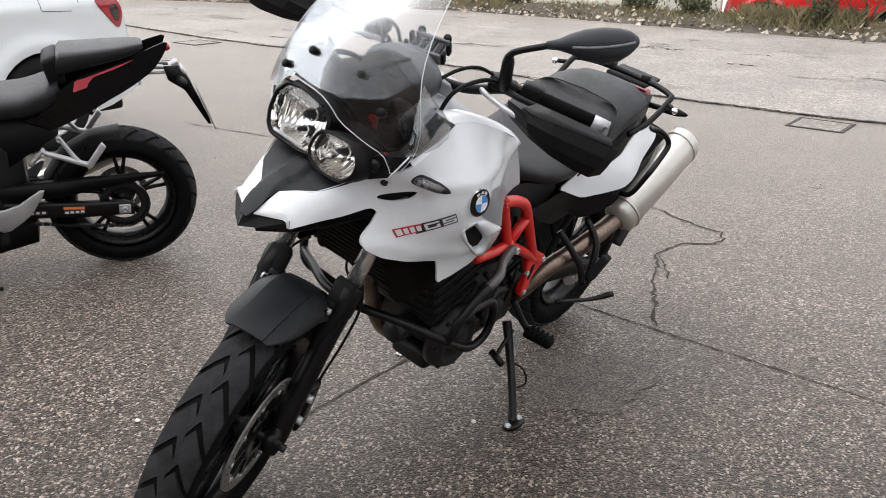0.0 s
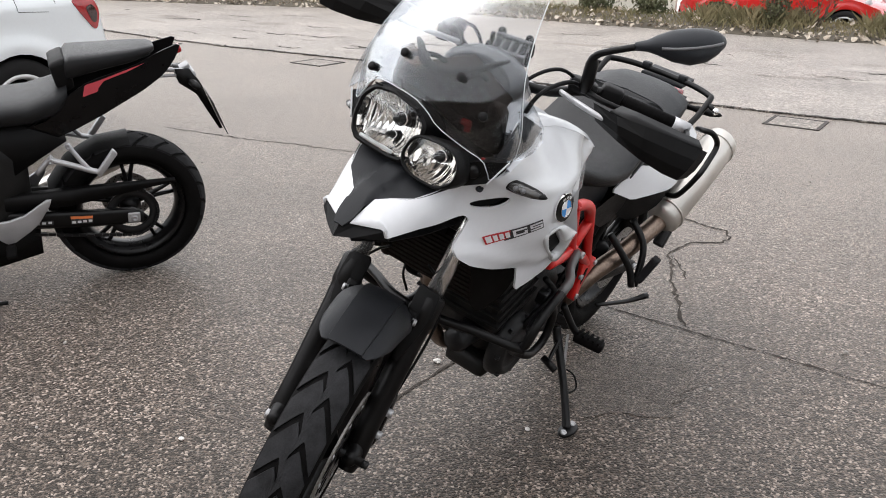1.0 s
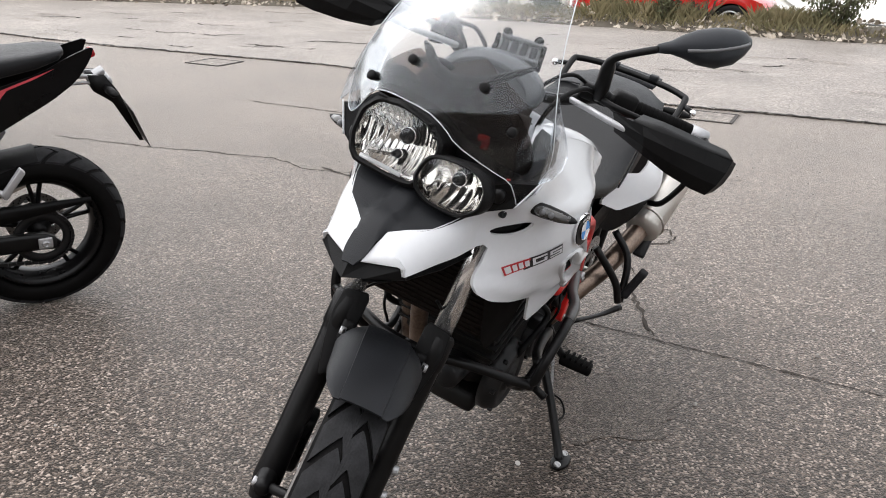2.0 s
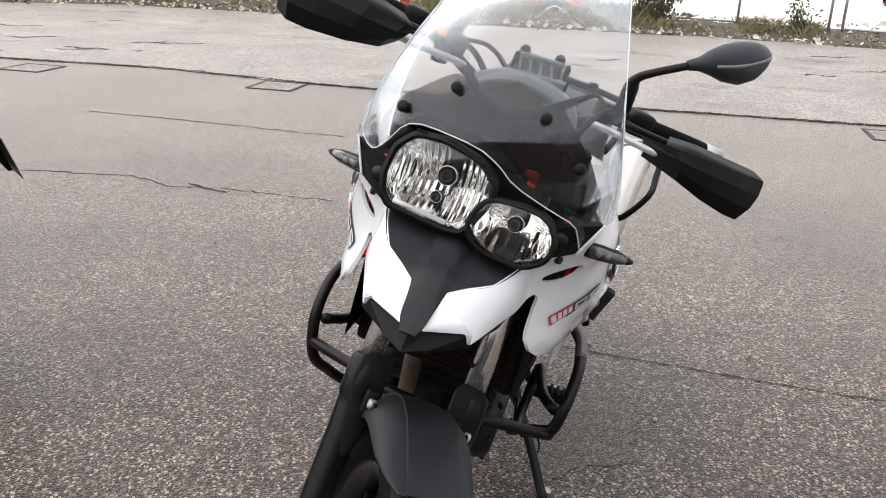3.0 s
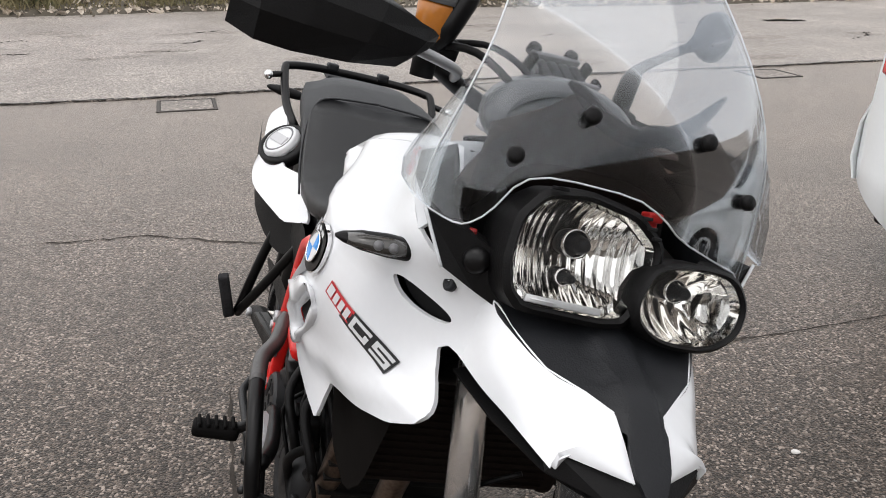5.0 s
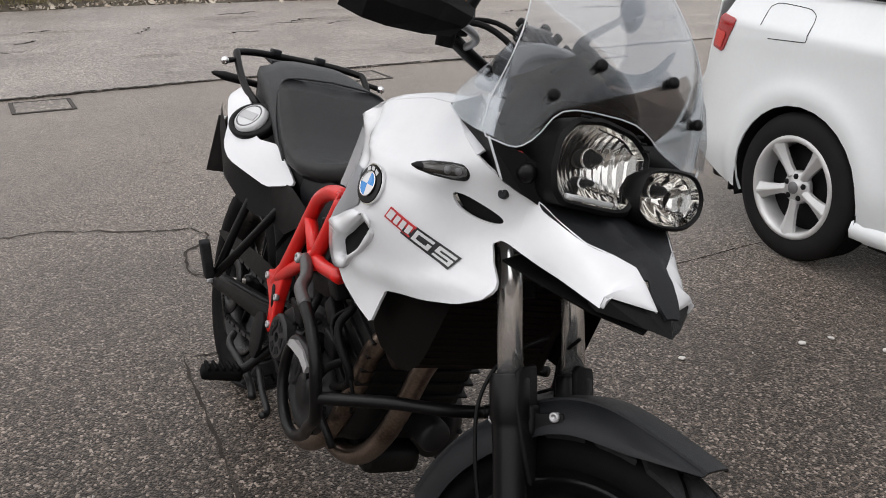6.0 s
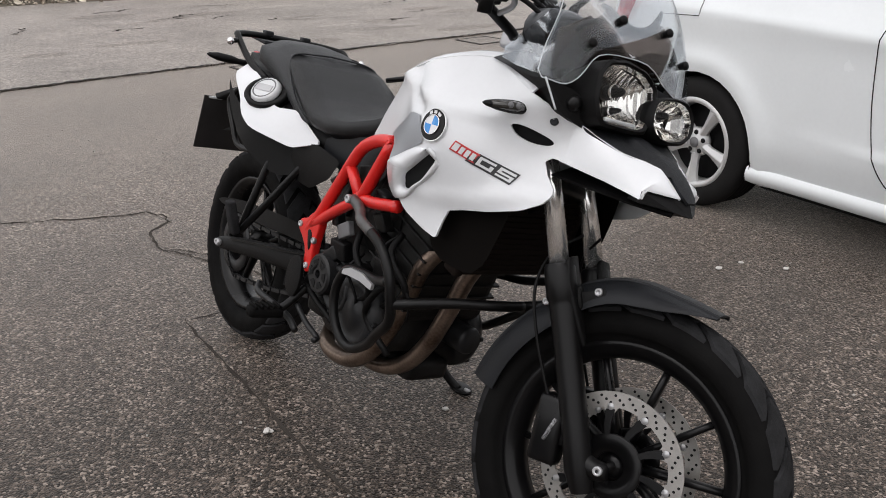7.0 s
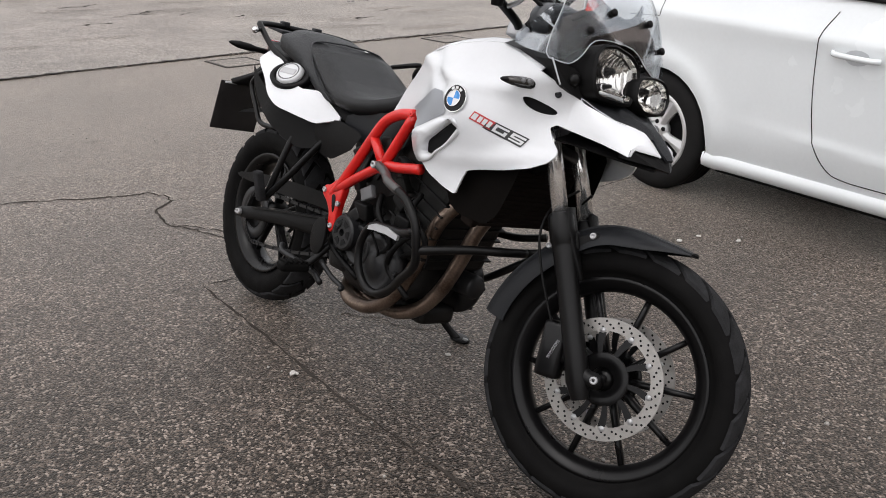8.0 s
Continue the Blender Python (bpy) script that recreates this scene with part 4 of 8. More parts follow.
for s in (-1, 1):
    for rr, a in ((0.357, 111), (0.361, 130)):
        b = bolt(fender, (0, 0, 0), (0, 1, 0), 0.0085, 0.006, ALLOY)
        b.data.transform(STEER @ Matrix.Translation((AXF[0] + rr * math.cos(radians(a)), s * 0.089 - 0.008, AXF[2] + rr * math.sin(radians(a)))) @ (I4 if s > 0 else FLIP))
    part("mudguard_stay", moved(boxes(((0.12, 0.005, 0.03), Matrix.Translation((AXF[0] - 0.165, s * 0.086 - 0.008, AXF[2] + 0.305)) @ Matrix.Rotation(-RAKE, 4, "Y"), 0.002)), STEER), BLACK, fender)

# ---- white side fairings ----
SIDE = spline_field([(0.785, 0.855, 0.152), (0.97, 1.047, 0.20), (1.1, 1.10, 0.175), (1.22, 1.125, 0.15), (1.33, 1.09, 0.195), (1.43, 1.04, 0.185), (1.472, 1.009, 0.125),
                     (1.553, 0.976, 0.094), (1.612, 0.962, 0.026), (1.662, 0.919, 0.012), (1.64, 0.93, 0.05), (1.625, 0.92, 0.088), (1.52, 0.925, 0.128), (1.421, 0.935, 0.155), (1.469, 0.876, 0.16),
                     (1.40, 0.82, 0.19), (1.22, 0.77, 0.218), (1.202, 0.701, 0.222), (1.06, 0.78, 0.25), (1.04, 0.836, 0.258), (0.96, 0.885, 0.21), (1.177, 0.948, 0.262), (1.355, 0.984, 0.207),
                     (1.43, 1.015, 0.166), (1.185, 0.87, 0.258), (1.085, 0.785, 0.25), (1.3, 0.9, 0.228), (1.0, 0.95, 0.215), (1.10, 1.02, 0.235)], 2e-5)
FAIRING = [(0.785, 0.856), (0.84, 0.93), (0.905, 0.99), (0.95, 1.036), (0.98, 1.058), (1.06, 1.09), (1.14, 1.110), (1.20, 1.114), (1.26, 1.102), (1.34, 1.080), (1.40, 1.056), (1.44, 1.035), (1.452, 1.026), (1.462, 1.018), (1.464, 1.008), (1.464, 0.95), (1.462, 0.940), (1.455, 0.937), (1.432, 0.94),
           (1.42, 0.93), (1.435, 0.905), (1.462, 0.882), (1.468, 0.868), (1.455, 0.848), (1.41, 0.822), (1.34, 0.80), (1.27, 0.785), (1.225, 0.772), (1.213, 0.745), (1.203, 0.702), (1.16, 0.713), (1.10, 0.738), (1.065, 0.768),
           (1.05, 0.80), (1.043, 0.836), (1.03, 0.862), (0.96, 0.883), (0.87, 0.872)]
SLOT = [(1.352, 0.990), (1.375, 0.993), (1.41, 0.982), (1.432, 0.970), (1.42, 0.960), (1.39, 0.959), (1.362, 0.970)]
VENT = [(1.081, 0.787), (1.094, 0.825), (1.13, 0.856), (1.177, 0.892), (1.192, 0.886), (1.198, 0.871), (1.162, 0.829), (1.115, 0.789)]


CREASE = [(0.92, 1.045), (1.04, 1.017), (1.19, 0.992), (1.34, 1.004)]
HOLLOW = [(1.0, 1.048), (1.045, 1.005), (1.10, 0.972)]
CREASE_LOW = [(1.03, 0.85), (1.16, 0.79), (1.30, 0.815), (1.45, 0.872)]


def ridge(a, b, line, wide):
    """How much a soft crease along a line raises the panel."""
    best = 9.0
    for (x0, y0), (x1, y1) in zip(line, line[1:]):
        f = min(1, max(0, ((a - x0) * (x1 - x0) + (b - y0) * (y1 - y0)) / ((x1 - x0) ** 2 + (y1 - y0) ** 2)))
        best = min(best, math.hypot(a - x0 - f * (x1 - x0), b - y0 - f * (y1 - y0)))
    return math.exp(-(best / wide) ** 2)


def on_side(s, lift=0.0):
    return lambda a, b: (a, s * (SIDE(a, b) + lift + 0.009 * ridge(a, b, CREASE, 0.016) + 0.006 * ridge(a, b, CREASE_LOW, 0.018) * (b < 0.87) - 0.011 * ridge(a, b, HOLLOW, 0.02)), b)


emblem_at = (1.177, 0.948)
for s in (-1, 1):
    fair = thicken(part("side_fairing", sheet(rounded(FAIRING, 1, 0.12), on_side(s), [rounded(SLOT, 2), rounded(VENT, 1, 0.12)], 0.013, (0, s, 0.2)), WHITE, moto, "glossy white side fairing"), 0.006)
    # the fairing's top turns inwards to the tank cover
    turn = []
    for u, w in ((0.95, 1.036), (0.98, 1.058), (1.02, 1.075), (1.06, 1.09), (1.10, 1.101), (1.14, 1.110), (1.20, 1.114), (1.26, 1.102), (1.30, 1.092), (1.34, 1.080), (1.39, 1.060)):
        v = on_side(1)(u, w)[1]
        in_ = 0.05 if u < 1.3 else 0.05 * max(0.3, (1.42 - u) / 0.12)
        turn.append([(u, s * (v - 0.001), w - 0.004), (u, s * (v - 0.012), w + 0.006), (u, s * (v - 0.028), w + 0.010), (u, s * (v - in_), w + 0.008)])
    thicken(part("fairing_top", loft(turn if s < 0 else [r[::-1] for r in turn], False, False), WHITE, fair), 0.004)
    # near-black sheets behind the openings paint the shade inside them
    part("slot_recess", sheet(rounded([(p[0] + (p[0] - 1.39) * 0.3, p[1] + (p[1] - 0.975) * 0.4) for p in SLOT], 2), on_side(s, -0.02), (), 0.02, (0, s, 0)), SHADOW_GAP, fair)
    part("vent_recess", sheet(rounded([(p[0] + (p[0] - 1.14) * 0.2, p[1] + (p[1] - 0.845) * 0.2) for p in VENT], 2), on_side(s, -0.014), (), 0.02, (0, s, 0)), SHADOW_GAP, fair)
    # raised four-cornered surround of the vent
    rim_out = rounded([(1.020, 0.832), (1.133, 0.890), (1.168, 0.893), (1.207, 0.872), (1.196, 0.850), (1.105, 0.768), (1.066, 0.757), (1.042, 0.782)], 2, 0.16)
    rim_in = rounded(VENT, 2, 0.16)
    cin = (1.135, 0.838)
    rim_mid = rounded([(cin[0] + (a - cin[0]) * 1.14, cin[1] + (b - cin[1]) * 1.16) for a, b in VENT], 2, 0.16)
    n_ = 64
    loops = []
    for loop, lift in ((rim_out, -0.002), (rim_out, 0.007), (rim_mid, 0.009), (rim_in, -0.001), (rim_in, -0.012)):
        ang = sorted((math.atan2(b - cin[1], a - cin[0]), a, b) for a, b in loop)
        aa = np.array([q[0] for q in ang])
        pts_ = []
        for k in range(n_):
            th = -math.pi + 2 * math.pi * k / n_
            a = float(np.interp(th, aa, [q[1] for q in ang], period=2 * math.pi))
            b = float(np.interp(th, aa, [q[2] for q in ang], period=2 * math.pi))
            pts_.append(on_side(s, lift)(a, b))
        loops.append(pts_)
    surround = loft(loops, False)
    part("vent_surround", surround, WHITE, fair, "raised white vent surround")
    # silver inlay behind the badge
    part("silver_inlay", sheet(rounded([(0.945, 0.893), (1.0, 0.925), (1.062, 0.960), (1.112, 0.958), (1.148, 0.925), (1.152, 0.903), (1.118, 0.886), (1.06, 0.855), (1.036, 0.843), (1.03, 0.865), (0.99, 0.883)], 1, 0.12), on_side(s, 0.003), (), 0.02, (0, s, 0)), SILVER, fair, "silver painted inlay")
    # round badge with a quartered field
    def badge(r0, r1, a0, a1, lift):
        n = max(3, int(40 * (a1 - a0) / 6.2832))
        pts = [(r1 * math.cos(a0 + (a1 - a0) * k / n), r1 * math.sin(a0 + (a1 - a0) * k / n)) for k in range(n + 1)]
        pts += [(r0 * math.cos(a1 - (a1 - a0) * k / n), r0 * math.sin(a1 - (a1 - a0) * k / n)) for k in range(n + 1)] if r0 else [(0, 0)]
        if a1 - a0 > 6.2:
            pts = [(r1 * math.cos(6.2832 * k / 40), r1 * math.sin(6.2832 * k / 40)) for k in range(40)]
        return sheet([(emblem_at[0] + x, emblem_at[1] + y) for x, y in pts], on_side(s, lift), (), 0.02, (0, s, 0))
    bd = thicken(part("badge", badge(0, 0.036, 0, 6.2832, 0.008), CHROME, fair, "round black, white and blue enamel badge"), 0.006)
    part("badge_ring", badge(0, 0.034, 0, 6.2832, 0.0095), GLOSS_BLACK, bd)
    for q in range(4):
        part("badge_field", badge(0, 0.0205, q * math.pi / 2, (q + 1) * math.pi / 2, 0.011), BLUE if q % 2 == (0 if s < 0 else 1) else WHITE, bd)
    part("badge_rim", tubes(([on_side(s, 0.0115)(emblem_at[0] + 0.0212 * math.cos(6.2832 * k / 30), emblem_at[1] + 0.0212 * math.sin(6.2832 * k / 30)) for k in range(30)], 0.0012, dict(n=5, sub=1, closed=True))), CHROME, bd)
    for th in (1.05, 1.57, 2.09):
        c0, c1 = math.cos(th), math.sin(th)
        quad_ = [(emblem_at[0] + r_ * c0 - q_ * c1, emblem_at[1] + r_ * c1 + q_ * c0) for r_, q_ in ((0.024, -0.005), (0.031, -0.005), (0.031, 0.005), (0.024, 0.005))]
        part("badge_mark", sheet(quad_, on_side(s, 0.0108), (), 0.02, (0, s, 0)), SILVER_DECAL, bd)
    # model marking, as plain bars
    d = Vector((0.165, -0.042)).normalized()
    e = Vector((0.5, 0.86)).normalized()
    o = Vector((1.236, 0.917))

    def bar(a0, a1, b0, b1, material, name, lift=0.003):
        if s > 0:
            a0, a1 = 0.152 - a1, 0.152 - a0
        q = [o + d * a + e * b * (1 if s < 0 else 0.95) for a, b in ((a0, b0), (a1, b0), (a1, b1), (a0, b1))]
        part(name, sheet([tuple(v) for v in q], on_side(s, lift), (), 0.02, (0, s, 0)), material, fair)
    bar(0.0, 0.064, -0.012, 0.013, RED_DECAL, "marking_red", 0.002)
    bar(0.045, 0.15, -0.016, -0.002, BLACK_DECAL, "marking_black", 0.002)
    bar(0.062, 0.15, -0.002, 0.014, BLACK_DECAL, "marking_black", 0.002)
    for a0, a1, b0, b1 in ((0.004, 0.018, -0.008, 0.010), (0.022, 0.032, -0.008, 0.009), (0.036, 0.046, -0.008, 0.009), (0.05, 0.06, -0.008, 0.009), (0.068, 0.104, 0.005, 0.0105), (0.068, 0.075, -0.011, 0.0105), (0.068, 0.104, -0.011, -0.0055), (0.096, 0.104, -0.011, 0.001), (0.112, 0.147, 0.005, 0.0105), (0.112, 0.119, -0.002, 0.0105), (0.112, 0.147, -0.003, 0.0015), (0.14, 0.147, -0.011, 0.0015), (0.112, 0.147, -0.011, -0.0065)):
        bar(a0, a1, b0, b1, SILVER_DECAL, "marking_bar", 0.0032)
    bolt(fair, on_side(s, 0.001)(1.43, 1.013), (0.4, s, 0.25), 0.0085, 0.004, GREY_PLASTIC)
    # indicator on a short stalk
    ind = []
    for f, rr, hh in ((0, 0.013, 0.013), (0.12, 0.015, 0.013), (0.25, 0.012, 0.011), (0.32, 0.014, 0.013), (0.5, 0.016, 0.0135), (0.75, 0.0145, 0.011), (0.93, 0.009, 0.006), (1, 0.003, 0.002)):
        c = Vector((1.375, s * 0.165, 1.025)).lerp(Vector((1.345, s * 0.285, 1.022)), f)
        ind.append([c + Vector((rr * math.cos(t) * 1.25, 0, hh * math.sin(t))) for t in (2 * math.pi * k / 16 for k in range(16))])
    lamp = part("indicator", loft(ind), BLACK, moto, "slim black indicator with a smoked lens")
    lens = []
    for f, rr, hh in ((0.36, 0.012, 0.0105), (0.5, 0.015, 0.0118), (0.75, 0.0135, 0.0095), (0.9, 0.009, 0.006)):
        c = Vector((1.379, s * 0.165, 1.026)).lerp(Vector((1.349, s * 0.285, 1.023)), f)
        lens.append([c + Vector((rr * math.cos(t) * 1.25, 0, hh * math.sin(t))) for t in (2 * math.pi * k / 16 for k in range(16))])
    part("indicator_lens", loft(lens), TINT_LENS, lamp)
    for f in (0.49, 0.63):
        c = Vector((1.379, s * 0.165, 1.026)).lerp(Vector((1.349, s * 0.285, 1.023)), f) + Vector((0.0165, 0, 0.003))
        bm = bmesh.new()
        bmesh.ops.create_uvsphere(bm, u_segments=10, v_segments=6, radius=0.0062)
        bm.transform(Matrix.Translation(c))
        part("bulb", bm, MID_GREY, lamp)

# white wings on both sides of the beak
WING_IN = [(1.448, 0.138, 1.028), (1.50, 0.117, 1.003), (1.553, 0.088, 0.982), (1.585, 0.054, 0.975), (1.607, 0.030, 0.967), (1.632, 0.0255, 0.949), (1.662, 0.019, 0.921)]
WING_OUT = [(1.448, 0.150, 0.937), (1.50, 0.134, 0.930), (1.55, 0.116, 0.922), (1.60, 0.0975, 0.911), (1.62, 0.089, 0.906), (1.6225, 0.087, 0.925), (1.658, 0.022, 0.9195)]
for s in (-1, 1):
    rows_ = []
    for k in range(6):
        for q in range(5 if k < 5 else 6):
            i0, i1, o0, o1 = (Vector(p[k + d]) for p in (WING_IN, WING_OUT) for d in (0, 1))
            a, b = i0.lerp(i1, q / 5), o0.lerp(o1, q / 5)
            hold = max(0, 1 - (k * 5 + q) / 9) ** 1.5
            row = []
            for j in range(9):
                f = j / 8
                p = a.lerp(b, f) + Vector((0.25, 0.8, 0.55)) * (a - b).length * 0.11 * 4 * f * (1 - f)
                p.y += hold * (SIDE(p.x, p.z) - p.y)
                row.append((p.x, s * (p.y - 0.0012), p.z))
            rows_.append(row)
    thicken(part("beak_wing", loft(rows_ if s > 0 else [r[::-1] for r in rows_], False, False), WHITE, moto, "glossy white wing beside the beak"), 0.006)
# beak: dark centre panel between the white wings, with a ridge and a pointed nose
BK = [(1.455, 0.132, 1.024), (1.50, 0.117, 1.003), (1.553, 0.088, 0.982), (1.585, 0.054, 0.975), (1.607, 0.030, 0.967), (1.632, 0.024, 0.949), (1.658, 0.021, 0.926), (1.677, 0.012, 0.908)]
sec = []
for u, hw, w in [tuple(q) for q in curve_points(BK, 3)]:
    ring = []
    for t in (-1, -0.85, -0.6, -0.4, -0.26, -0.22, -0.1, 0, 0.1, 0.22, 0.26, 0.4, 0.6, 0.85, 1):
        crown = 0.005 * (1 - abs(t) ** 2) * min(1, hw / 0.05) + (0.009 if abs(t) * hw < 0.0245 else 0)
        ring.append((u, hw * t, w - 0.001 + crown))
    sec.append(ring)
beak = thicken(part("beak_panel", loft(sec, False, False), GREY_PLASTIC, moto, "matt dark beak panel with a raised ridge"), 0.006)
for s in (-1, 1):
    nose = loft([[(1.621, s * 0.083, 0.921), (1.617, s * 0.09, 0.9), (1.585, s * 0.08, 0.9), (1.59, s * 0.075, 0.93)],
                 [(1.645, s * 0.03, 0.919), (1.664, s * 0.035, 0.895), (1.61, s * 0.03, 0.888), (1.60, s * 0.028, 0.925)],
                 [(1.668, 0, 0.922), (1.686, 0, 0.889), (1.625, 0, 0.882), (1.615, 0, 0.925)]])
    part("beak_nose", nose, BLACK, beak, smooth=False)
# underside of the beak
sec = []
for u, hw, w in ((1.42, 0.13, 0.91), (1.52, 0.115, 0.905), (1.60, 0.085, 0.897), (1.66, 0.03, 0.889)):
    sec.append([(u, hw * t, w - 0.004 + 0.03 * (1 - t * t)) for t in (-1, -0.5, 0, 0.5, 1)])
thicken(part("beak_underside", loft(sec, False, False), BLACK, beak), 0.004)

# ---- headlamps ----
LT = Matrix.Rotation(radians(-12), 4, "Y")


def lamp_unit(name, outline, centre, depth, label, bulbs, ribs):
    """A headlamp: a thick dark bezel, a bright faceted bowl, bulbs and a clear cover."""
    m = Matrix.Translation(centre) @ LT
    outer = [(x * 1.13, y * 1.17) for x, y in outline]
    n = len(outline)
    bm = bmesh.new()
    rings = [[(0.012, *p) for p in outline], [(0.017, p[0] * 0.6 + q[0] * 0.4, p[1] * 0.6 + q[1] * 0.4) for p, q in zip(outline, outer)], [(0.012, *q) for q in outer], [(-0.03, *q) for q in outer],
             [(-0.105, q[0] * 0.8, q[1] * 0.8) for q in outer], [(-0.115, q[0] * 0.5, q[1] * 0.5) for q in outer]]
    vs = [[bm.verts.new(p) for p in r] for r in rings]
    for a, b in zip(vs, vs[1:]):
        for k in range(n):
            bm.faces.new((a[k], a[(k + 1) % n], b[(k + 1) % n], b[k]))
    bm.faces.new(vs[-1])
    bmesh.ops.recalc_face_normals(bm, faces=bm.faces)
    root = sharp(part(name, moved(bm, m), BLACK, moto, label), 50)
    w = max(p[0] for p in outline)
    h = max(p[1] for p in outline)
    wall = loft([[(0.011, p[0] * 0.99, p[1] * 0.99) for p in outline], [(-0.004, p[0] * 0.95, p[1] * 0.95) for p in outline]], False)
    part("bowl_wall", moved(wall, m), BOWL, root)

    def fluted(a, b):
        """A deep bowl, cut into upright flutes that lean to and fro."""
        rr = min(1.0, (a / w) ** 2 + (b / h) ** 2)
        wave = abs(((a / w * ribs * 0.5) % 1.0) - 0.5) * 2
        return (-0.005 - 0.050 * (1 - rr) + 0.0052 * wave * (0.3 + 0.7 * rr) + 0.006 * math.cos(b / h * 5.0) * rr, a, b)
    part("reflector", moved(sheet([(p[0] * 0.955, p[1] * 0.955) for p in outline], fluted, (), 0.0031, (1, 0, 0)), m), BOWL, root, "bright fluted reflector")
    for bx, by, br in bulbs:
        bm = lathe([(0, 0.034), (br * 0.5, 0.033), (br * 0.8, 0.026), (br * 0.85, 0.0), (br * 1.25, 0.0), (br * 1.3, -0.02), (0, -0.02)], 18, "x")
        bm.transform(m @ Matrix.Translation((-0.034, bx, by)))
        part("bulb", bm, GREY_PLASTIC, root)
        bm = lathe([(br * 1.15, 0.004), (br * 1.4, 0.006), (br * 1.4, 0.0), (br * 1.15, -0.002)], 20, "x", closed=True)
        bm.transform(m @ Matrix.Translation((-0.028, bx, by)))
        part("bulb_collar", bm, CHROME, root)
    bm = bmesh.new()
    v = [bm.verts.new((0.008 + 0.006 * (1 - (p[0] / (w * 1.1)) ** 2 - 0 * p[1]), *p)) for p in outline]
    c = bm.verts.new((0.02, 0, 0))
    for k in range(n):
        bm.faces.new((v[k], v[(k + 1) % n], c))
    bmesh.ops.recalc_face_normals(bm, faces=bm.faces)
    cover = part("lamp_cover", moved(bm, m), LENS, root, "clear lamp cover")
    cover.visible_shadow = False
    return root, m


BIG = rounded([(-0.083, -0.012), (-0.078, 0.03), (-0.055, 0.056), (-0.01, 0.062), (0.05, 0.05), (0.082, 0.025), (0.083, 0.0), (0.058, -0.058), (0.03, -0.062), (-0.06, -0.056), (-0.076, -0.04)], 2, 0.13)
SMALL = rounded([(-0.066, 0.0), (-0.05, 0.036), (0.0, 0.042), (0.045, 0.038), (0.066, 0.01), (0.062, -0.022), (0.03, -0.043), (-0.03, -0.042), (-0.06, -0.025)], 2, 0.22)
big, bigm = lamp_unit("headlamp", BIG, (1.488, -0.052, 1.085), 0.1, "large angular headlamp with a black bezel", ((0.005, 0.012, 0.012), (-0.002, -0.026, 0.007)), 15)
small, smallm = lamp_unit("headlamp_small", SMALL, (1.507, 0.083, 1.055), 0.1, "small oval headlamp with a black bezel", ((0.0, 0.012, 0.010),), 7)
part("light_strip", moved(boxes(((0.006, 0.092, 0.008), pose(0.010, -0.014, -0.0525, -3.5, 0, 0), 0.002), ((0.007, 0.03, 0.0018), pose(0.0105, -0.04, -0.0508, -3.5, 0, 0), 0.0)), bigm), SILVER_DECAL, big)
for k in range(6):
    part("bezel_notch", moved(boxes(((0.006, 0.010, 0.004), pose(0.02, -0.052 + k * 0.004, 0.068) if k < 3 else pose(0.02, 0.06 + (k - 3) * 0.008, 0.054 - (k - 3) * 0.01), 0.001)), bigm), SHADOW_GAP, big)
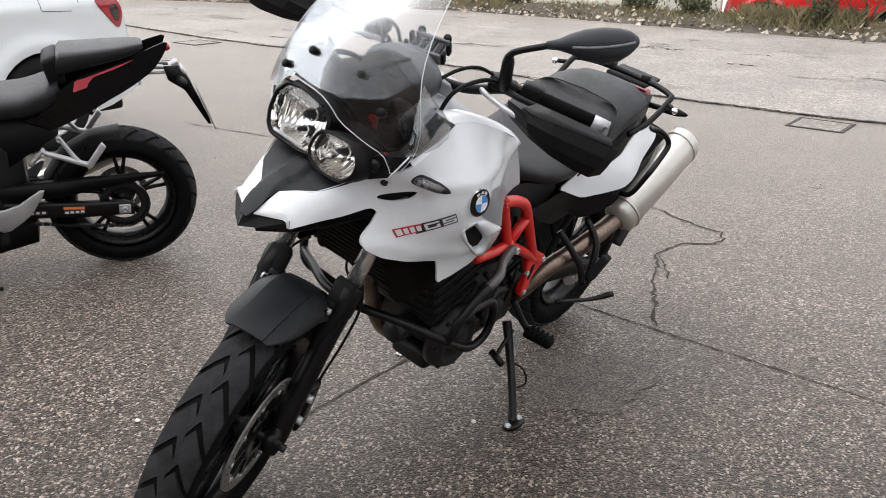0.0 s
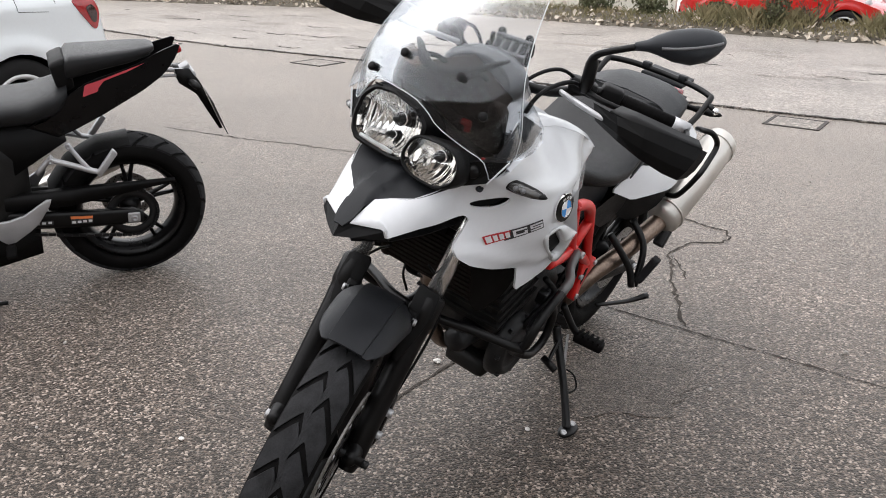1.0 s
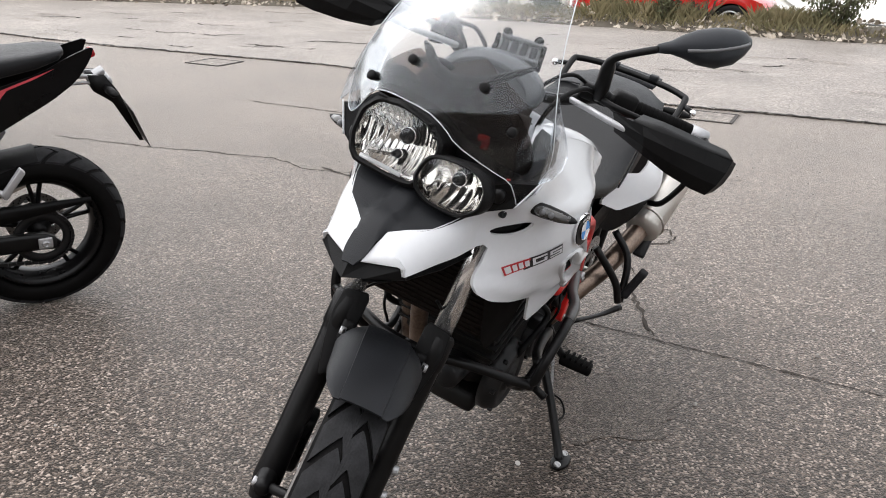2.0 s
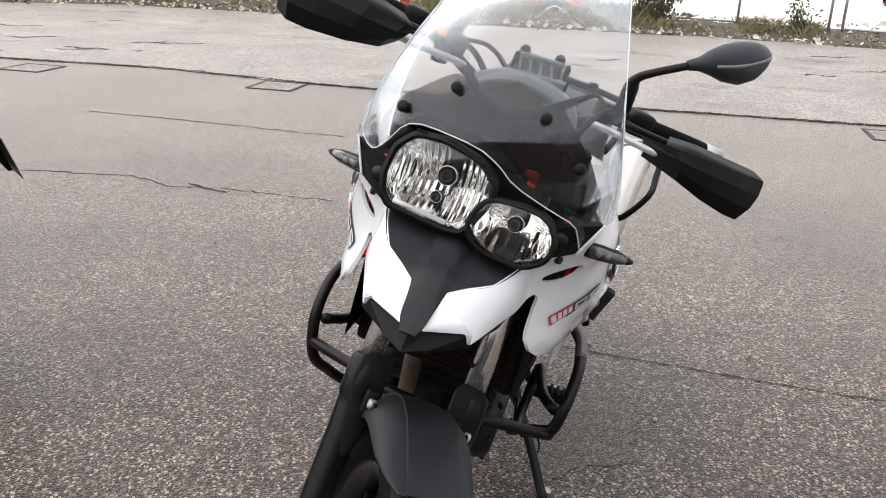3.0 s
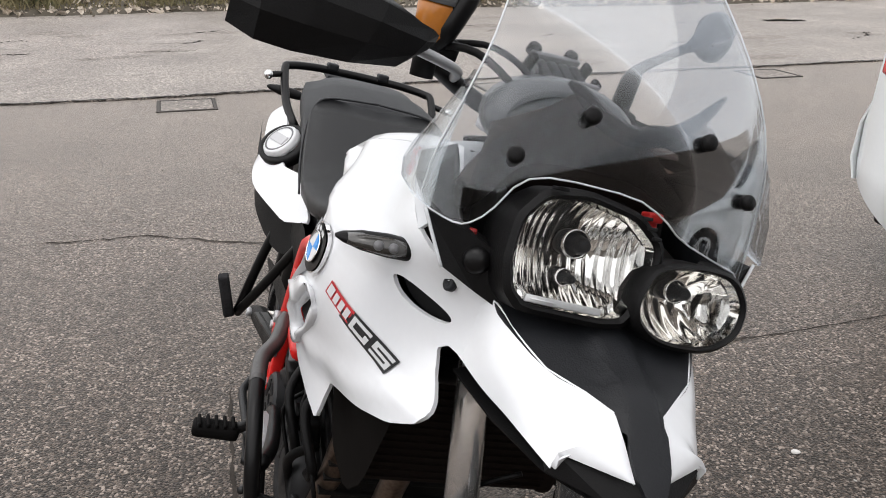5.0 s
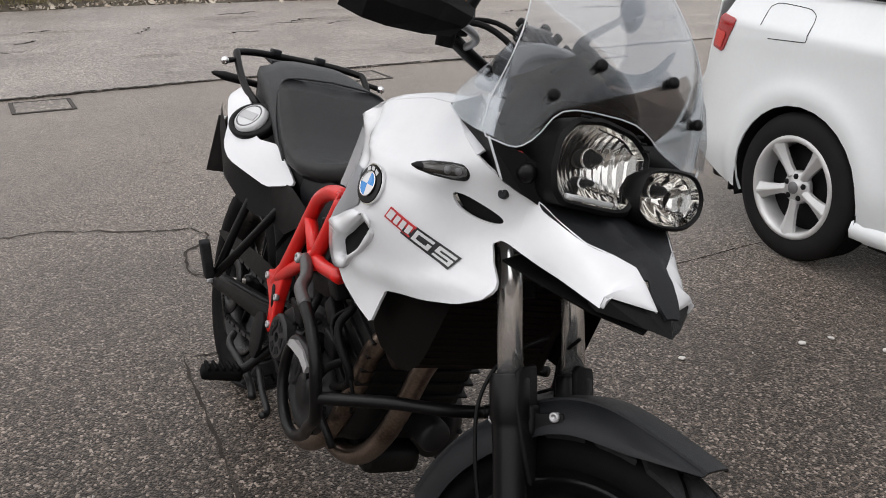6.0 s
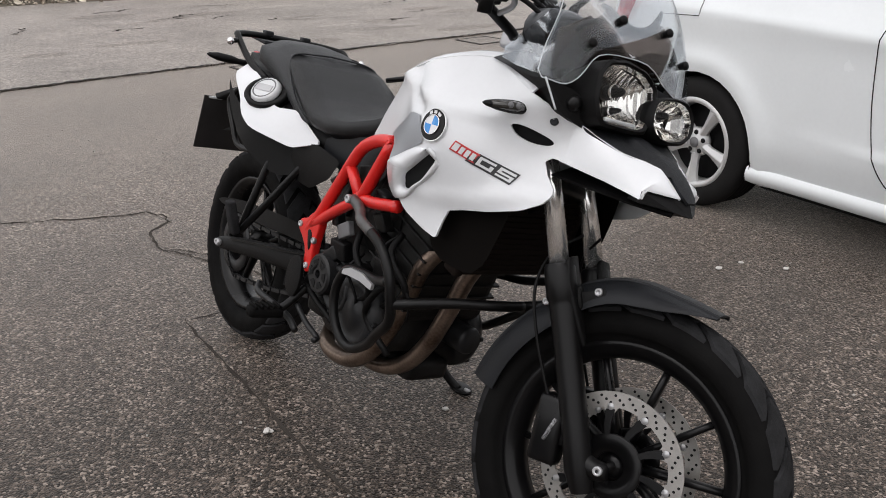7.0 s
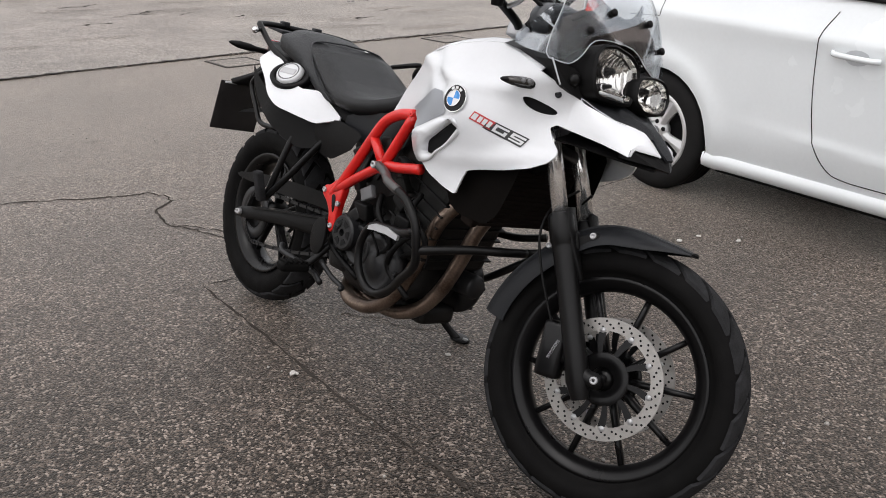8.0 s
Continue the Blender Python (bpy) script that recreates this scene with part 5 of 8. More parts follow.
# dark carrier behind the lamps
carrier = boxes(((0.10, 0.23, 0.11), pose(1.335, 0.0, 1.07, 0, -12, 0), 0.02), ((0.07, 0.20, 0.05), pose(1.40, 0.02, 1.0), 0.015), ((0.09, 0.13, 0.10), pose(1.33, 0, 1.14, 0, -20, 0), 0.02))
part("lamp_carrier", carrier, BLACK, moto, "black carrier behind the headlamps")
for s in (-1, 1):
    part("carrier_wing", loft([[(1.476, s * 0.115, 1.005), (1.478, s * 0.12, 1.06), (1.44, s * 0.11, 1.06), (1.44, s * 0.105, 1.005)],
                               [(1.462, s * 0.15, 1.02), (1.458, s * 0.165, 1.082), (1.40, s * 0.16, 1.08), (1.41, s * 0.15, 1.02)],
                               [(1.447, s * 0.186, 1.037), (1.428, s * 0.213, 1.092), (1.36, s * 0.195, 1.09), (1.385, s * 0.175, 1.04)]]), BLACK, moto, "black bracket beside the headlamps", False)
    part("bracket_edge", tubes(([(1.429, s * 0.216, 1.095), (1.438, s * 0.203, 1.068), (1.448, s * 0.188, 1.037)], 0.0022, dict(n=6))), EDGE, moto, "bright bracket edge")
    # dark panel between the fairing's top edge and the screen
    part("deflector_panel", loft([[(1.205, s * 0.165, 1.112), (1.25, s * 0.135, 1.138), (1.25, s * 0.12, 1.10)], [(1.30, s * 0.196, 1.100), (1.33, s * 0.165, 1.128), (1.33, s * 0.14, 1.08)],
                                  [(1.385, s * 0.196, 1.074), (1.41, s * 0.185, 1.108), (1.40, s * 0.15, 1.06)], [(1.43, s * 0.178, 1.046), (1.436, s * 0.19, 1.08), (1.425, s * 0.15, 1.03)]]), GREY_PLASTIC, moto, "matt dark panel beside the screen")
    # clear side deflector that carries the screen on along the fairing
    wing = loft([[(1.440, s * 0.217, 1.098), (1.432, s * 0.215, 1.145), (1.418, s * 0.203, 1.20), (1.395, s * 0.190, 1.245)], [(1.40, s * 0.226, 1.100), (1.392, s * 0.222, 1.138), (1.375, s * 0.208, 1.180), (1.355, s * 0.192, 1.208)],
                 [(1.345, s * 0.226, 1.106), (1.338, s * 0.220, 1.130), (1.325, s * 0.207, 1.155), (1.31, s * 0.194, 1.172)], [(1.29, s * 0.213, 1.116), (1.286, s * 0.209, 1.124), (1.28, s * 0.203, 1.134), (1.275, s * 0.197, 1.142)]], False, False)
    wing = thicken(part("side_deflector", wing, CLEAR, moto, "clear side deflector"), 0.003)
    wing.visible_shadow = False
    k = lathe([(0, 0.012), (0.008, 0.012), (0.014, 0.008), (0.016, 0.0), (0.016, -0.01), (0, -0.01)], 16, "x")
    k.transform(Matrix.Translation((1.46, s * 0.155, 1.055)) @ Matrix.Rotation(s * 0.6, 4, "Z"))
    part("adjuster_knob", k, SATIN_BLACK, moto)
    if s > 0:
        part("lamp_connector", boxes(((0.018, 0.022, 0.012), pose(1.398, 0.076, 1.123, 0, -10, 12), 0.003), ((0.010, 0.014, 0.020), pose(1.394, 0.08, 1.112, 0, -10, 12), 0.003)), RED_CLIP, moto, "bright red plastic lamp connector")
    part("adjuster_flag", boxes(((0.008, 0.009, 0.014), pose(1.435, s * 0.158, 1.075, 0, 0, 20 * s), 0.002)), RED_PLASTIC, moto)

# ---- windscreens ----
SC_W = (1.02, 1.10, 1.16, 1.23, 1.30, 1.40, 1.50)
SC_U = (1.508, 1.497, 1.49, 1.468, 1.415, 1.315, 1.205)


def screen_place(back=0.0):
    line = np.polyfit(SC_W, SC_U, 4)

    def place(v, w):
        u = float(np.polyval(line, w)) - 1.15 * v * v - 8 * max(0, abs(v) - 0.15) ** 2 - back
        return (u, v, w)
    return place


OUT = [(-0.10, 1.163), (-0.135, 1.152), (-0.160, 1.108), (-0.177, 1.090), (-0.190, 1.088), (-0.218, 1.094), (-0.214, 1.15), (-0.202, 1.20), (-0.18, 1.27), (-0.156, 1.34), (-0.134, 1.40), (-0.116, 1.45), (-0.09, 1.483), (-0.04, 1.495),
       (0.04, 1.495), (0.09, 1.483), (0.116, 1.45), (0.134, 1.40), (0.156, 1.34), (0.18, 1.27), (0.202, 1.20), (0.214, 1.15), (0.216, 1.10), (0.205, 1.06), (0.19, 1.045), (0.185, 1.06), (0.17, 1.088), (0.13, 1.10), (0.06, 1.123), (0.03, 1.145), (-0.01, 1.161)]
OUTR = rounded(OUT, 1, 0.22)
screen = thicken(part("windscreen", sheet(OUTR, screen_place(), (), 0.02, (1, 0, 0.3)), CLEAR, moto, "tall clear windscreen over a smoked one"), 0.003)
screen.visible_shadow = False
part("screen_edge", tubes(([screen_place(0.0015)(*p) for p in OUTR], 0.0012, dict(n=5, sub=1, closed=True))), EDGE, screen)
INNER = rounded([(-0.185, 1.097), (-0.19, 1.13), (-0.168, 1.175), (-0.132, 1.21), (-0.09, 1.245), (-0.074, 1.246), (-0.045, 1.226), (-0.01, 1.216), (0.03, 1.221), (0.067, 1.236), (0.085, 1.247), (0.095, 1.245), (0.132, 1.21), (0.168, 1.175), (0.19, 1.13), (0.185, 1.097), (0.17, 1.10), (0.13, 1.112), (0.06, 1.137), (0.03, 1.158), (-0.01, 1.172), (-0.10, 1.174), (-0.135, 1.162), (-0.165, 1.11)], 2)
inner = thicken(part("smoked_screen", sheet(INNER, screen_place(0.022), (), 0.02, (1, 0, 0.3)), SMOKE, moto, "dark smoked inner screen"), 0.003)
inner.visible_shadow = False
part("neck_rim", tubes(([screen_place(0.034)(v, w) for v, w in ((-0.085, 1.256), (-0.07, 1.248), (-0.045, 1.228), (-0.01, 1.217), (0.03, 1.222), (0.067, 1.237), (0.10, 1.258), (0.13, 1.278))], [0.003, 0.008, 0.011, 0.012, 0.012, 0.010, 0.007, 0.003], dict(n=8))), BLACK, inner, "black rubber rim")
for v, w in ((-0.073, 1.23), (-0.146, 1.174), (0.073, 1.23), (0.146, 1.174)):
    p = Vector(screen_place()(v, w))
    b = lathe([(0, 0.010), (0.006, 0.010), (0.0095, 0.007), (0.0095, 0.0), (0.007, -0.002), (0.007, -0.024), (0, -0.024)], 16, "z")
    b.transform(Matrix.Translation(p) @ Vector((0.85, v * 2, 0.4)).to_track_quat("Z", "Y").to_matrix().to_4x4())
    part("screen_screw", b, BLACK, screen, "black rubber screen screw")

# ---- cockpit ----
dash = part("instrument_panel", loft([[(1.27 - dx - 0.018 * math.sin(t) * k, 0.11 * math.cos(t) * k, 1.185 + 0.06 * math.sin(t) * k) for t in (2 * math.pi * j / 24 for j in range(24))] for dx, k in ((0, 0.85), (0.02, 1.0), (0.05, 1.0), (0.06, 0.9))]), PANEL_GREY, moto, "dark grey oval instrument panel")
for v, r in ((-0.055, 0.034), (0.045, 0.042)):
    b = lathe([(0, 0.002), (r * 0.9, 0.002), (r, 0.006), (r * 1.06, 0.0), (r * 1.06, -0.01)], 28, "x")
    b.transform(Matrix.Translation((1.205, v, 1.19)) @ Matrix.Rotation(radians(180), 4, "Z") @ Matrix.Rotation(radians(-30), 4, "Y"))
    part("dial", b, GREY_PLASTIC, dash)
part("upper_cowl", loft([[(1.30, -0.12, 1.18), (1.30, 0, 1.24), (1.30, 0.12, 1.18), (1.29, 0.1, 1.15), (1.29, -0.1, 1.15)], [(1.36, -0.13, 1.15), (1.37, 0, 1.21), (1.36, 0.13, 1.15), (1.35, 0.1, 1.12), (1.35, -0.1, 1.12)], [(1.385, -0.13, 1.145), (1.392, 0.0, 1.195), (1.385, 0.13, 1.14), (1.375, 0.1, 1.11), (1.375, -0.1, 1.11)]]), COWL, moto, "brown-black cowl below the screen")
for s in (-1, 1):
    part("screen_bracket", tubes(([(1.30, s * 0.09, 1.12), (1.37, s * 0.11, 1.17), (1.435, s * 0.146, 1.172)], 0.006), ([(1.28, s * 0.05, 1.18), (1.36, s * 0.06, 1.22), (1.44, s * 0.073, 1.228)], 0.006)), BLACK, moto)

hood = []
for k in range(15):
    a = math.pi * (k / 14)
    hood.append([(1.272 + dx, 0.09 * math.cos(a) * f, 1.18 + 0.048 * math.sin(a) * f + dz) for dx, f, dz in ((0.0, 1.0, 0.0), (-0.05, 1.08, 0.012), (-0.055, 1.0, 0.010), (-0.02, 0.9, 0.0))])
part("instrument_hood", loft(hood, True, True), PANEL_GREY, dash, "curved dark hood over the dials")
for s in (-1, 1):
    part("screen_arm", loft([[(1.30, s * 0.10, 1.10), (1.30, s * 0.125, 1.10), (1.31, s * 0.125, 1.15), (1.31, s * 0.10, 1.15)], [(1.38, s * 0.115, 1.12), (1.38, s * 0.145, 1.12), (1.385, s * 0.15, 1.19), (1.385, s * 0.12, 1.19)], [(1.425, s * 0.135, 1.14), (1.425, s * 0.158, 1.14), (1.43, s * 0.158, 1.19), (1.43, s * 0.138, 1.19)]]), COWL, moto, "brown-black screen arm")
# tank cover between the fairings
sec = []
for u, hw, w, h in ((0.90, 0.10, 0.995, 0.035), (0.97, 0.15, 1.05, 0.032), (1.06, 0.168, 1.092, 0.034), (1.15, 0.165, 1.115, 0.034), (1.22, 0.15, 1.118, 0.03), (1.28, 0.12, 1.11, 0.02)):
    sec.append([(u, hw * t, w - 0.015 + h * (1 - abs(t) ** 2.5)) for t in (-1, -0.8, -0.55, -0.25, 0, 0.25, 0.55, 0.8, 1)])
cover = thicken(part("tank_cover", loft(sec, False, False), SILVER, moto, "grey tank cover with screws"), 0.006)
for u, v in ((1.0, 0.1), (1.0, -0.1), (1.2, 0.09), (1.2, -0.09)):
    bolt(cover, (u, v, 1.053 if u < 1.1 else 1.12), (0, 0, 1), 0.008, 0.004, BLACK)
for s in (-1, 1):
    part("inner_cover", loft([[(0.86, s * 0.14, 0.90), (0.90, s * 0.12, 0.985), (0.90, s * 0.1, 0.985), (0.86, s * 0.1, 0.90)], [(0.97, s * 0.19, 0.93), (0.975, s * 0.185, 1.04), (0.97, s * 0.13, 1.03), (0.97, s * 0.15, 0.93)], [(1.28, s * 0.18, 1.0), (1.27, s * 0.165, 1.10), (1.27, s * 0.1, 1.10), (1.28, s * 0.13, 1.0)]]), GREY_PLASTIC, moto)

# ---- seat ----
sec = []
for u, hw, top, bot in ((0.955, 0.06, 1.02, 0.96), (0.91, 0.105, 0.998, 0.90), (0.84, 0.128, 0.955, 0.865), (0.76, 0.148, 0.92, 0.838), (0.68, 0.168, 0.895, 0.818), (0.60, 0.183, 0.886, 0.806), (0.52, 0.188, 0.894, 0.812), (0.45, 0.184, 0.918, 0.842), (0.38, 0.178, 0.957, 0.892), (0.31, 0.168, 0.995, 0.945), (0.262, 0.145, 1.016, 0.985)):
    ring = []
    for j in range(24):
        t = 2 * math.pi * j / 24
        x = abs(math.cos(t)) ** 0.55 * (1 if math.cos(t) > 0 else -1)
        y = abs(math.sin(t)) ** 0.7 * (1 if math.sin(t) > 0 else -1)
        mid = (top + bot) / 2
        ring.append((u, hw * x * (0.86 if y > 0.5 else 1), mid + (top - mid) * y - (0.012 * (1 - x * x) if y > 0.6 and u < 0.8 else 0)))
    sec.append(ring)
seat = part("rider_seat", loft(sec), SEAT, moto, "black vinyl rider seat")
sec = []
for u, hw, top, bot in ((0.53, 0.15, 0.85, 0.815), (0.46, 0.18, 0.885, 0.812), (0.39, 0.181, 0.93, 0.825), (0.32, 0.175, 0.972, 0.855), (0.25, 0.172, 1.012, 0.885), (0.16, 0.171, 1.036, 0.915), (0.08, 0.158, 1.042, 0.935), (0.02, 0.125, 1.03, 0.945), (-0.02, 0.07, 1.0, 0.955)):
    ring = []
    for j in range(24):
        t = 2 * math.pi * j / 24
        x = abs(math.cos(t)) ** 0.6 * (1 if math.cos(t) > 0 else -1)
        y = abs(math.sin(t)) ** 0.7 * (1 if math.sin(t) > 0 else -1)
        mid = (top + bot) / 2
        ring.append((u, hw * x * (0.84 if y > 0.5 else 1), mid + (top - mid) * y))
    sec.append(ring)
pillion = part("pillion_seat", loft(sec), SEAT_GREY, moto, "grey and black vinyl pillion seat")
for s in (-1, 1):
    part("seat_piping", tubes(([(0.50, s * 0.186, 0.835), (0.42, s * 0.183, 0.875), (0.35, s * 0.176, 0.93), (0.29, s * 0.158, 0.985), (0.262, s * 0.12, 1.01), (0.252, 0, 1.018)], 0.003, dict(n=6))), SEAT_GREY, pillion)

# ---- rear bodywork ----
TAIL = spline_field([(0.533, 0.788, 0.165), (0.433, 0.755, 0.205), (0.307, 0.783, 0.245), (0.16, 0.84, 0.24), (0.065, 0.917, 0.218), (0.083, 0.963, 0.18), (0.26, 0.885, 0.2), (0.40, 0.835, 0.195), (0.0, 0.95, 0.17), (0.25, 0.83, 0.245), (-0.08, 0.96, 0.1)], 2e-5)
TAILP = [(0.064, 0.914), (0.091, 0.951), (0.188, 0.918), (0.257, 0.879), (0.342, 0.850), (0.418, 0.857), (0.548, 0.787), (0.449, 0.752), (0.286, 0.775), (0.179, 0.830)]
for s in (-1, 1):
    place = (lambda s: lambda a, b: (a, s * TAIL(a, b), b))(s)
    panel = thicken(part("tail_panel", sheet(rounded(TAILP, 1, 0.09), place, (), 0.018, (0, s, 0.3)), WHITE, moto, "white rear side panel"), 0.006)
    low = [(0.53, 0.775), (0.435, 0.742), (0.30, 0.77), (0.16, 0.825), (0.10, 0.86), (0.06, 0.90), (0.10, 0.80), (0.20, 0.72), (0.33, 0.66), (0.40, 0.655), (0.47, 0.70), (0.56, 0.74)]
    part("lower_tail_cover", sheet(rounded(low, 1), (lambda s: lambda a, b: (a, s * (TAIL(a, min(b + 0.03, 0.8)) - 0.025 - 0.35 * max(0, 0.77 - b)), b))(s), (), 0.025, (0, s, 0)), BLACK, moto, "black cover below the seat")
    part("under_seat_panel", sheet(rounded([(0.55, 0.815), (0.80, 0.855), (0.87, 0.86), (0.86, 0.80), (0.72, 0.73), (0.60, 0.74), (0.54, 0.77)], 1), (lambda s: lambda a, b: (a, s * 0.145, b))(s), (), 0.04, (0, s, 0)), GREY_PLASTIC, moto)
part("tail_body", loft([[(0.62, 0.13 * x, 0.80 + 0.02 * y) for x, y in ((-1, -1), (1, -1), (1, 1), (-1, 1))], [(0.4, 0.17 * x, 0.79 + 0.05 * y) for x, y in ((-1, -1), (1, -1), (1, 1), (-1, 1))], [(0.1, 0.15 * x, 0.88 + 0.05 * y) for x, y in ((-1, -1), (1, -1), (1, 1), (-1, 1))], [(-0.12, 0.09 * x, 0.945 + 0.03 * y) for x, y in ((-1, -1), (1, -1), (1, 1), (-1, 1))]]), BLACK, moto)
cap = lathe([(0, 0.016), (0.036, 0.016), (0.040, 0.012), (0.041, 0.006), (0.045, 0.0), (0.0, -0.02)], 36, "z")
capm = Matrix.Translation((0.262, -0.206, 0.884)) @ Vector((0.28, -0.68, 0.68)).to_track_quat("Z", "Y").to_matrix().to_4x4() @ Matrix.Diagonal((1.12, 1.12, 1, 1))
ringb = lathe([(0.043, 0.004), (0.053, 0.004), (0.056, 0.0), (0.056, -0.02), (0.043, -0.02)], 36, "z", closed=True)
ringb.transform(capm @ Matrix.Diagonal((1.25, 0.95, 1, 1)))
filler = part("filler_surround", ringb, BLACK, moto)
cap.transform(capm)
part("filler_cap", cap, SILVER_DECAL, filler, "round silver fuel filler cap")
# no groove is cut: a proud grey ring paints its shade
part("cap_groove", moved(lathe([(0.030, 0.0165), (0.032, 0.0168), (0.034, 0.0165), (0.032, 0.0150)], 36, "z", closed=True), capm), MID_GREY, filler)
part("key_flap", moved(boxes(((0.05, 0.022, 0.004), pose(0, 0, 0.0175), 0.002)), capm), ALLOY, filler)

# rack, grab rails and luggage holder
rack = part("grab_rail", tubes(([(0.19, -0.175, 0.915), (0.10, -0.195, 0.955), (0.0, -0.20, 1.02), (-0.025, -0.185, 1.03), (-0.05, -0.12, 1.035), (-0.06, -0.06, 1.035), (-0.065, 0, 1.035), (-0.06, 0.06, 1.035), (-0.05, 0.12, 1.035), (-0.025, 0.185, 1.03), (0.0, 0.20, 1.02), (0.10, 0.195, 0.955), (0.19, 0.175, 0.915)], 0.0105, dict(n=10))), SATIN_BLACK, moto, "black tubular grab rail")
part("rack_plate", boxes(((0.12, 0.16, 0.012), pose(-0.11, 0, 1.02, 0, 6, 0), 0.004), ((0.03, 0.03, 0.02), pose(-0.06, 0.07, 1.045), 0.005), ((0.03, 0.03, 0.02), pose(-0.06, -0.07, 1.045), 0.005)), GREY_PLASTIC, moto)
for s in (-1, 1):
    part("rail_stub", tubes(([(0.01, s * 0.2, 1.01), (0.035, s * 0.235, 1.005)], 0.008, dict(sub=1))), SATIN_BLACK, rack)
    b = bmesh.new()
    bmesh.ops.create_uvsphere(b, u_segments=14, v_segments=8, radius=0.012)
    b.transform(Matrix.Translation((0.042, s * 0.243, 1.004)))
    part("rail_knob", b, CHROME, rack, "polished end knob")
    part("luggage_holder", tubes(([(0.267, 0.250, 0.750), (0.291, 0.290, 0.774), (0.330, 0.335, 0.870), (0.280, 0.338, 0.919), (0.246, 0.335, 0.960), (0.286, 0.320, 0.998), (0.296, 0.290, 1.000), (0.208, 0.250, 0.974)] if s > 0 else
                                [(0.10, s * 0.17, 0.895), (0.06, s * 0.195, 0.866), (0.015, s * 0.20, 0.83), (0.01, s * 0.20, 0.80), (0.06, s * 0.20, 0.74), (0.11, s * 0.20, 0.692), (0.22, s * 0.20, 0.692)], 0.009, dict(n=10))), SATIN_BLACK, moto, "black tubular luggage holder")
    ri = []
    for f, rr in ((0, 0.011), (0.3, 0.01), (0.45, 0.014), (0.75, 0.014), (0.95, 0.007), (1, 0.002)):
        c = Vector((-0.16, s * 0.07, 0.93)).lerp(Vector((-0.19, s * 0.215, 0.94)), f)
        ri.append([c + Vector((rr * 1.3 * math.cos(t), 0, rr * math.sin(t))) for t in (2 * math.pi * k / 12 for k in range(12))])
    part("rear_indicator", loft(ri), BLACK, moto)
tail = part("tail_lamp", boxes(((0.05, 0.12, 0.05), pose(-0.16, 0, 0.955, 0, 10, 0), 0.014)), LAMP_RED, moto, "red rear lamp")
hanger = part("plate_hanger", loft([[(-0.10, -0.06, 0.93), (-0.10, 0.06, 0.93), (-0.14, 0.06, 0.92), (-0.14, -0.06, 0.92)], [(-0.24, -0.05, 0.83), (-0.24, 0.05, 0.83), (-0.27, 0.05, 0.84), (-0.27, -0.05, 0.84)], [(-0.38, -0.075, 0.775), (-0.38, 0.075, 0.775), (-0.40, 0.075, 0.79), (-0.40, -0.075, 0.79)]]), BLACK, moto, "black plate hanger")
plate = part("number_plate", boxes(((0.004, 0.205, 0.205), pose(-0.425, -0.01, 0.68, 0, 11, 0), 0.002)), surf("plate_back", (0.02, 0.018, 0.018), 0.4, 0, 0.3), moto, "dark back of a number plate")
part("plate_clip", boxes(((0.006, 0.05, 0.008), pose(-0.402, -0.07, 0.775, 0, 11, 0), 0.001)), SILVER_DECAL, plate)
part("rear_mudguard", loft([[(AXR[0] + r * math.cos(a), 0.07 * t, AXR[2] + (r - 0.03 * abs(t) ** 2) * math.sin(a)) for t in (-1, -0.7, -0.3, 0, 0.3, 0.7, 1)] for r, a in ((0.40, radians(60)), (0.40, radians(80)), (0.41, radians(100)), (0.43, radians(118)), (0.47, radians(130)))], False, False), BLACK, moto)

# ---- exhaust ----
sec = []
A, B = Vector((0.235, 0.252, 0.635)), Vector((-0.11, 0.268, 0.882))
t = (B - A).normalized()
up = (Vector((0, 0, 1)) - t * t.z).normalized()
sd = t.cross(up)
for f, r in ((0, 0.036), (0.03, 0.055), (0.06, 0.062), (0.5, 0.065), (0.95, 0.065), (0.98, 0.060), (0.99, 0.05), (0.99, 0.034), (0.95, 0.03)):
    c = A.lerp(B, f)
    sec.append([c + r * (0.92 * math.cos(k * math.pi / 14) * sd + 1.12 * math.sin(k * math.pi / 14) * up) for k in range(28)])
muffler = part("silencer", loft(sec), STEEL, moto, "brushed steel silencer")
for f in (0.12, 0.9):
    c = A.lerp(B, f)
    part("silencer_band", tubes(([c + 0.0645 * (0.92 * math.cos(k * math.pi / 14) * sd + 1.12 * math.sin(k * math.pi / 14) * up) for k in range(28)], 0.004, dict(n=6, sub=1, closed=True))), STEEL, muffler)
part("silencer_hanger", boxes(((0.03, 0.04, 0.10), pose(0.205, 0.275, 0.600, 0, -30, 0), 0.008)), ENGINE_GREY, muffler, "dark hanger below the silencer")
part("exhaust_pipe", tubes(([(0.60, 0.06, 0.26), (0.56, 0.14, 0.40), (0.50, 0.18, 0.49), (0.42, 0.212, 0.545), (0.33, 0.232, 0.592), (0.22, 0.25, 0.645)], [0.026, 0.028, 0.030, 0.031, 0.032, 0.032], dict(n=16))), HEADER, moto, "heat-stained exhaust pipe")
for v, off in ((-0.122, 0.0), (-0.05, 0.085)):
    part("header_pipe", tubes(([(1.10 + off, v * 0.8, 0.66), (1.06 + off, v, 0.59), (1.02 + off, v, 0.49), (0.97 + off, v, 0.388), (0.91 + off * 0.9, v, 0.305), (0.838 + off * 0.7, v, 0.255), (0.76 + off * 0.4, v, 0.238), (0.681, v * 0.9, 0.243), (0.60, v * 0.4, 0.26)], 0.0225, dict(n=14))), HEADER, moto, "brownish steel header pipe")

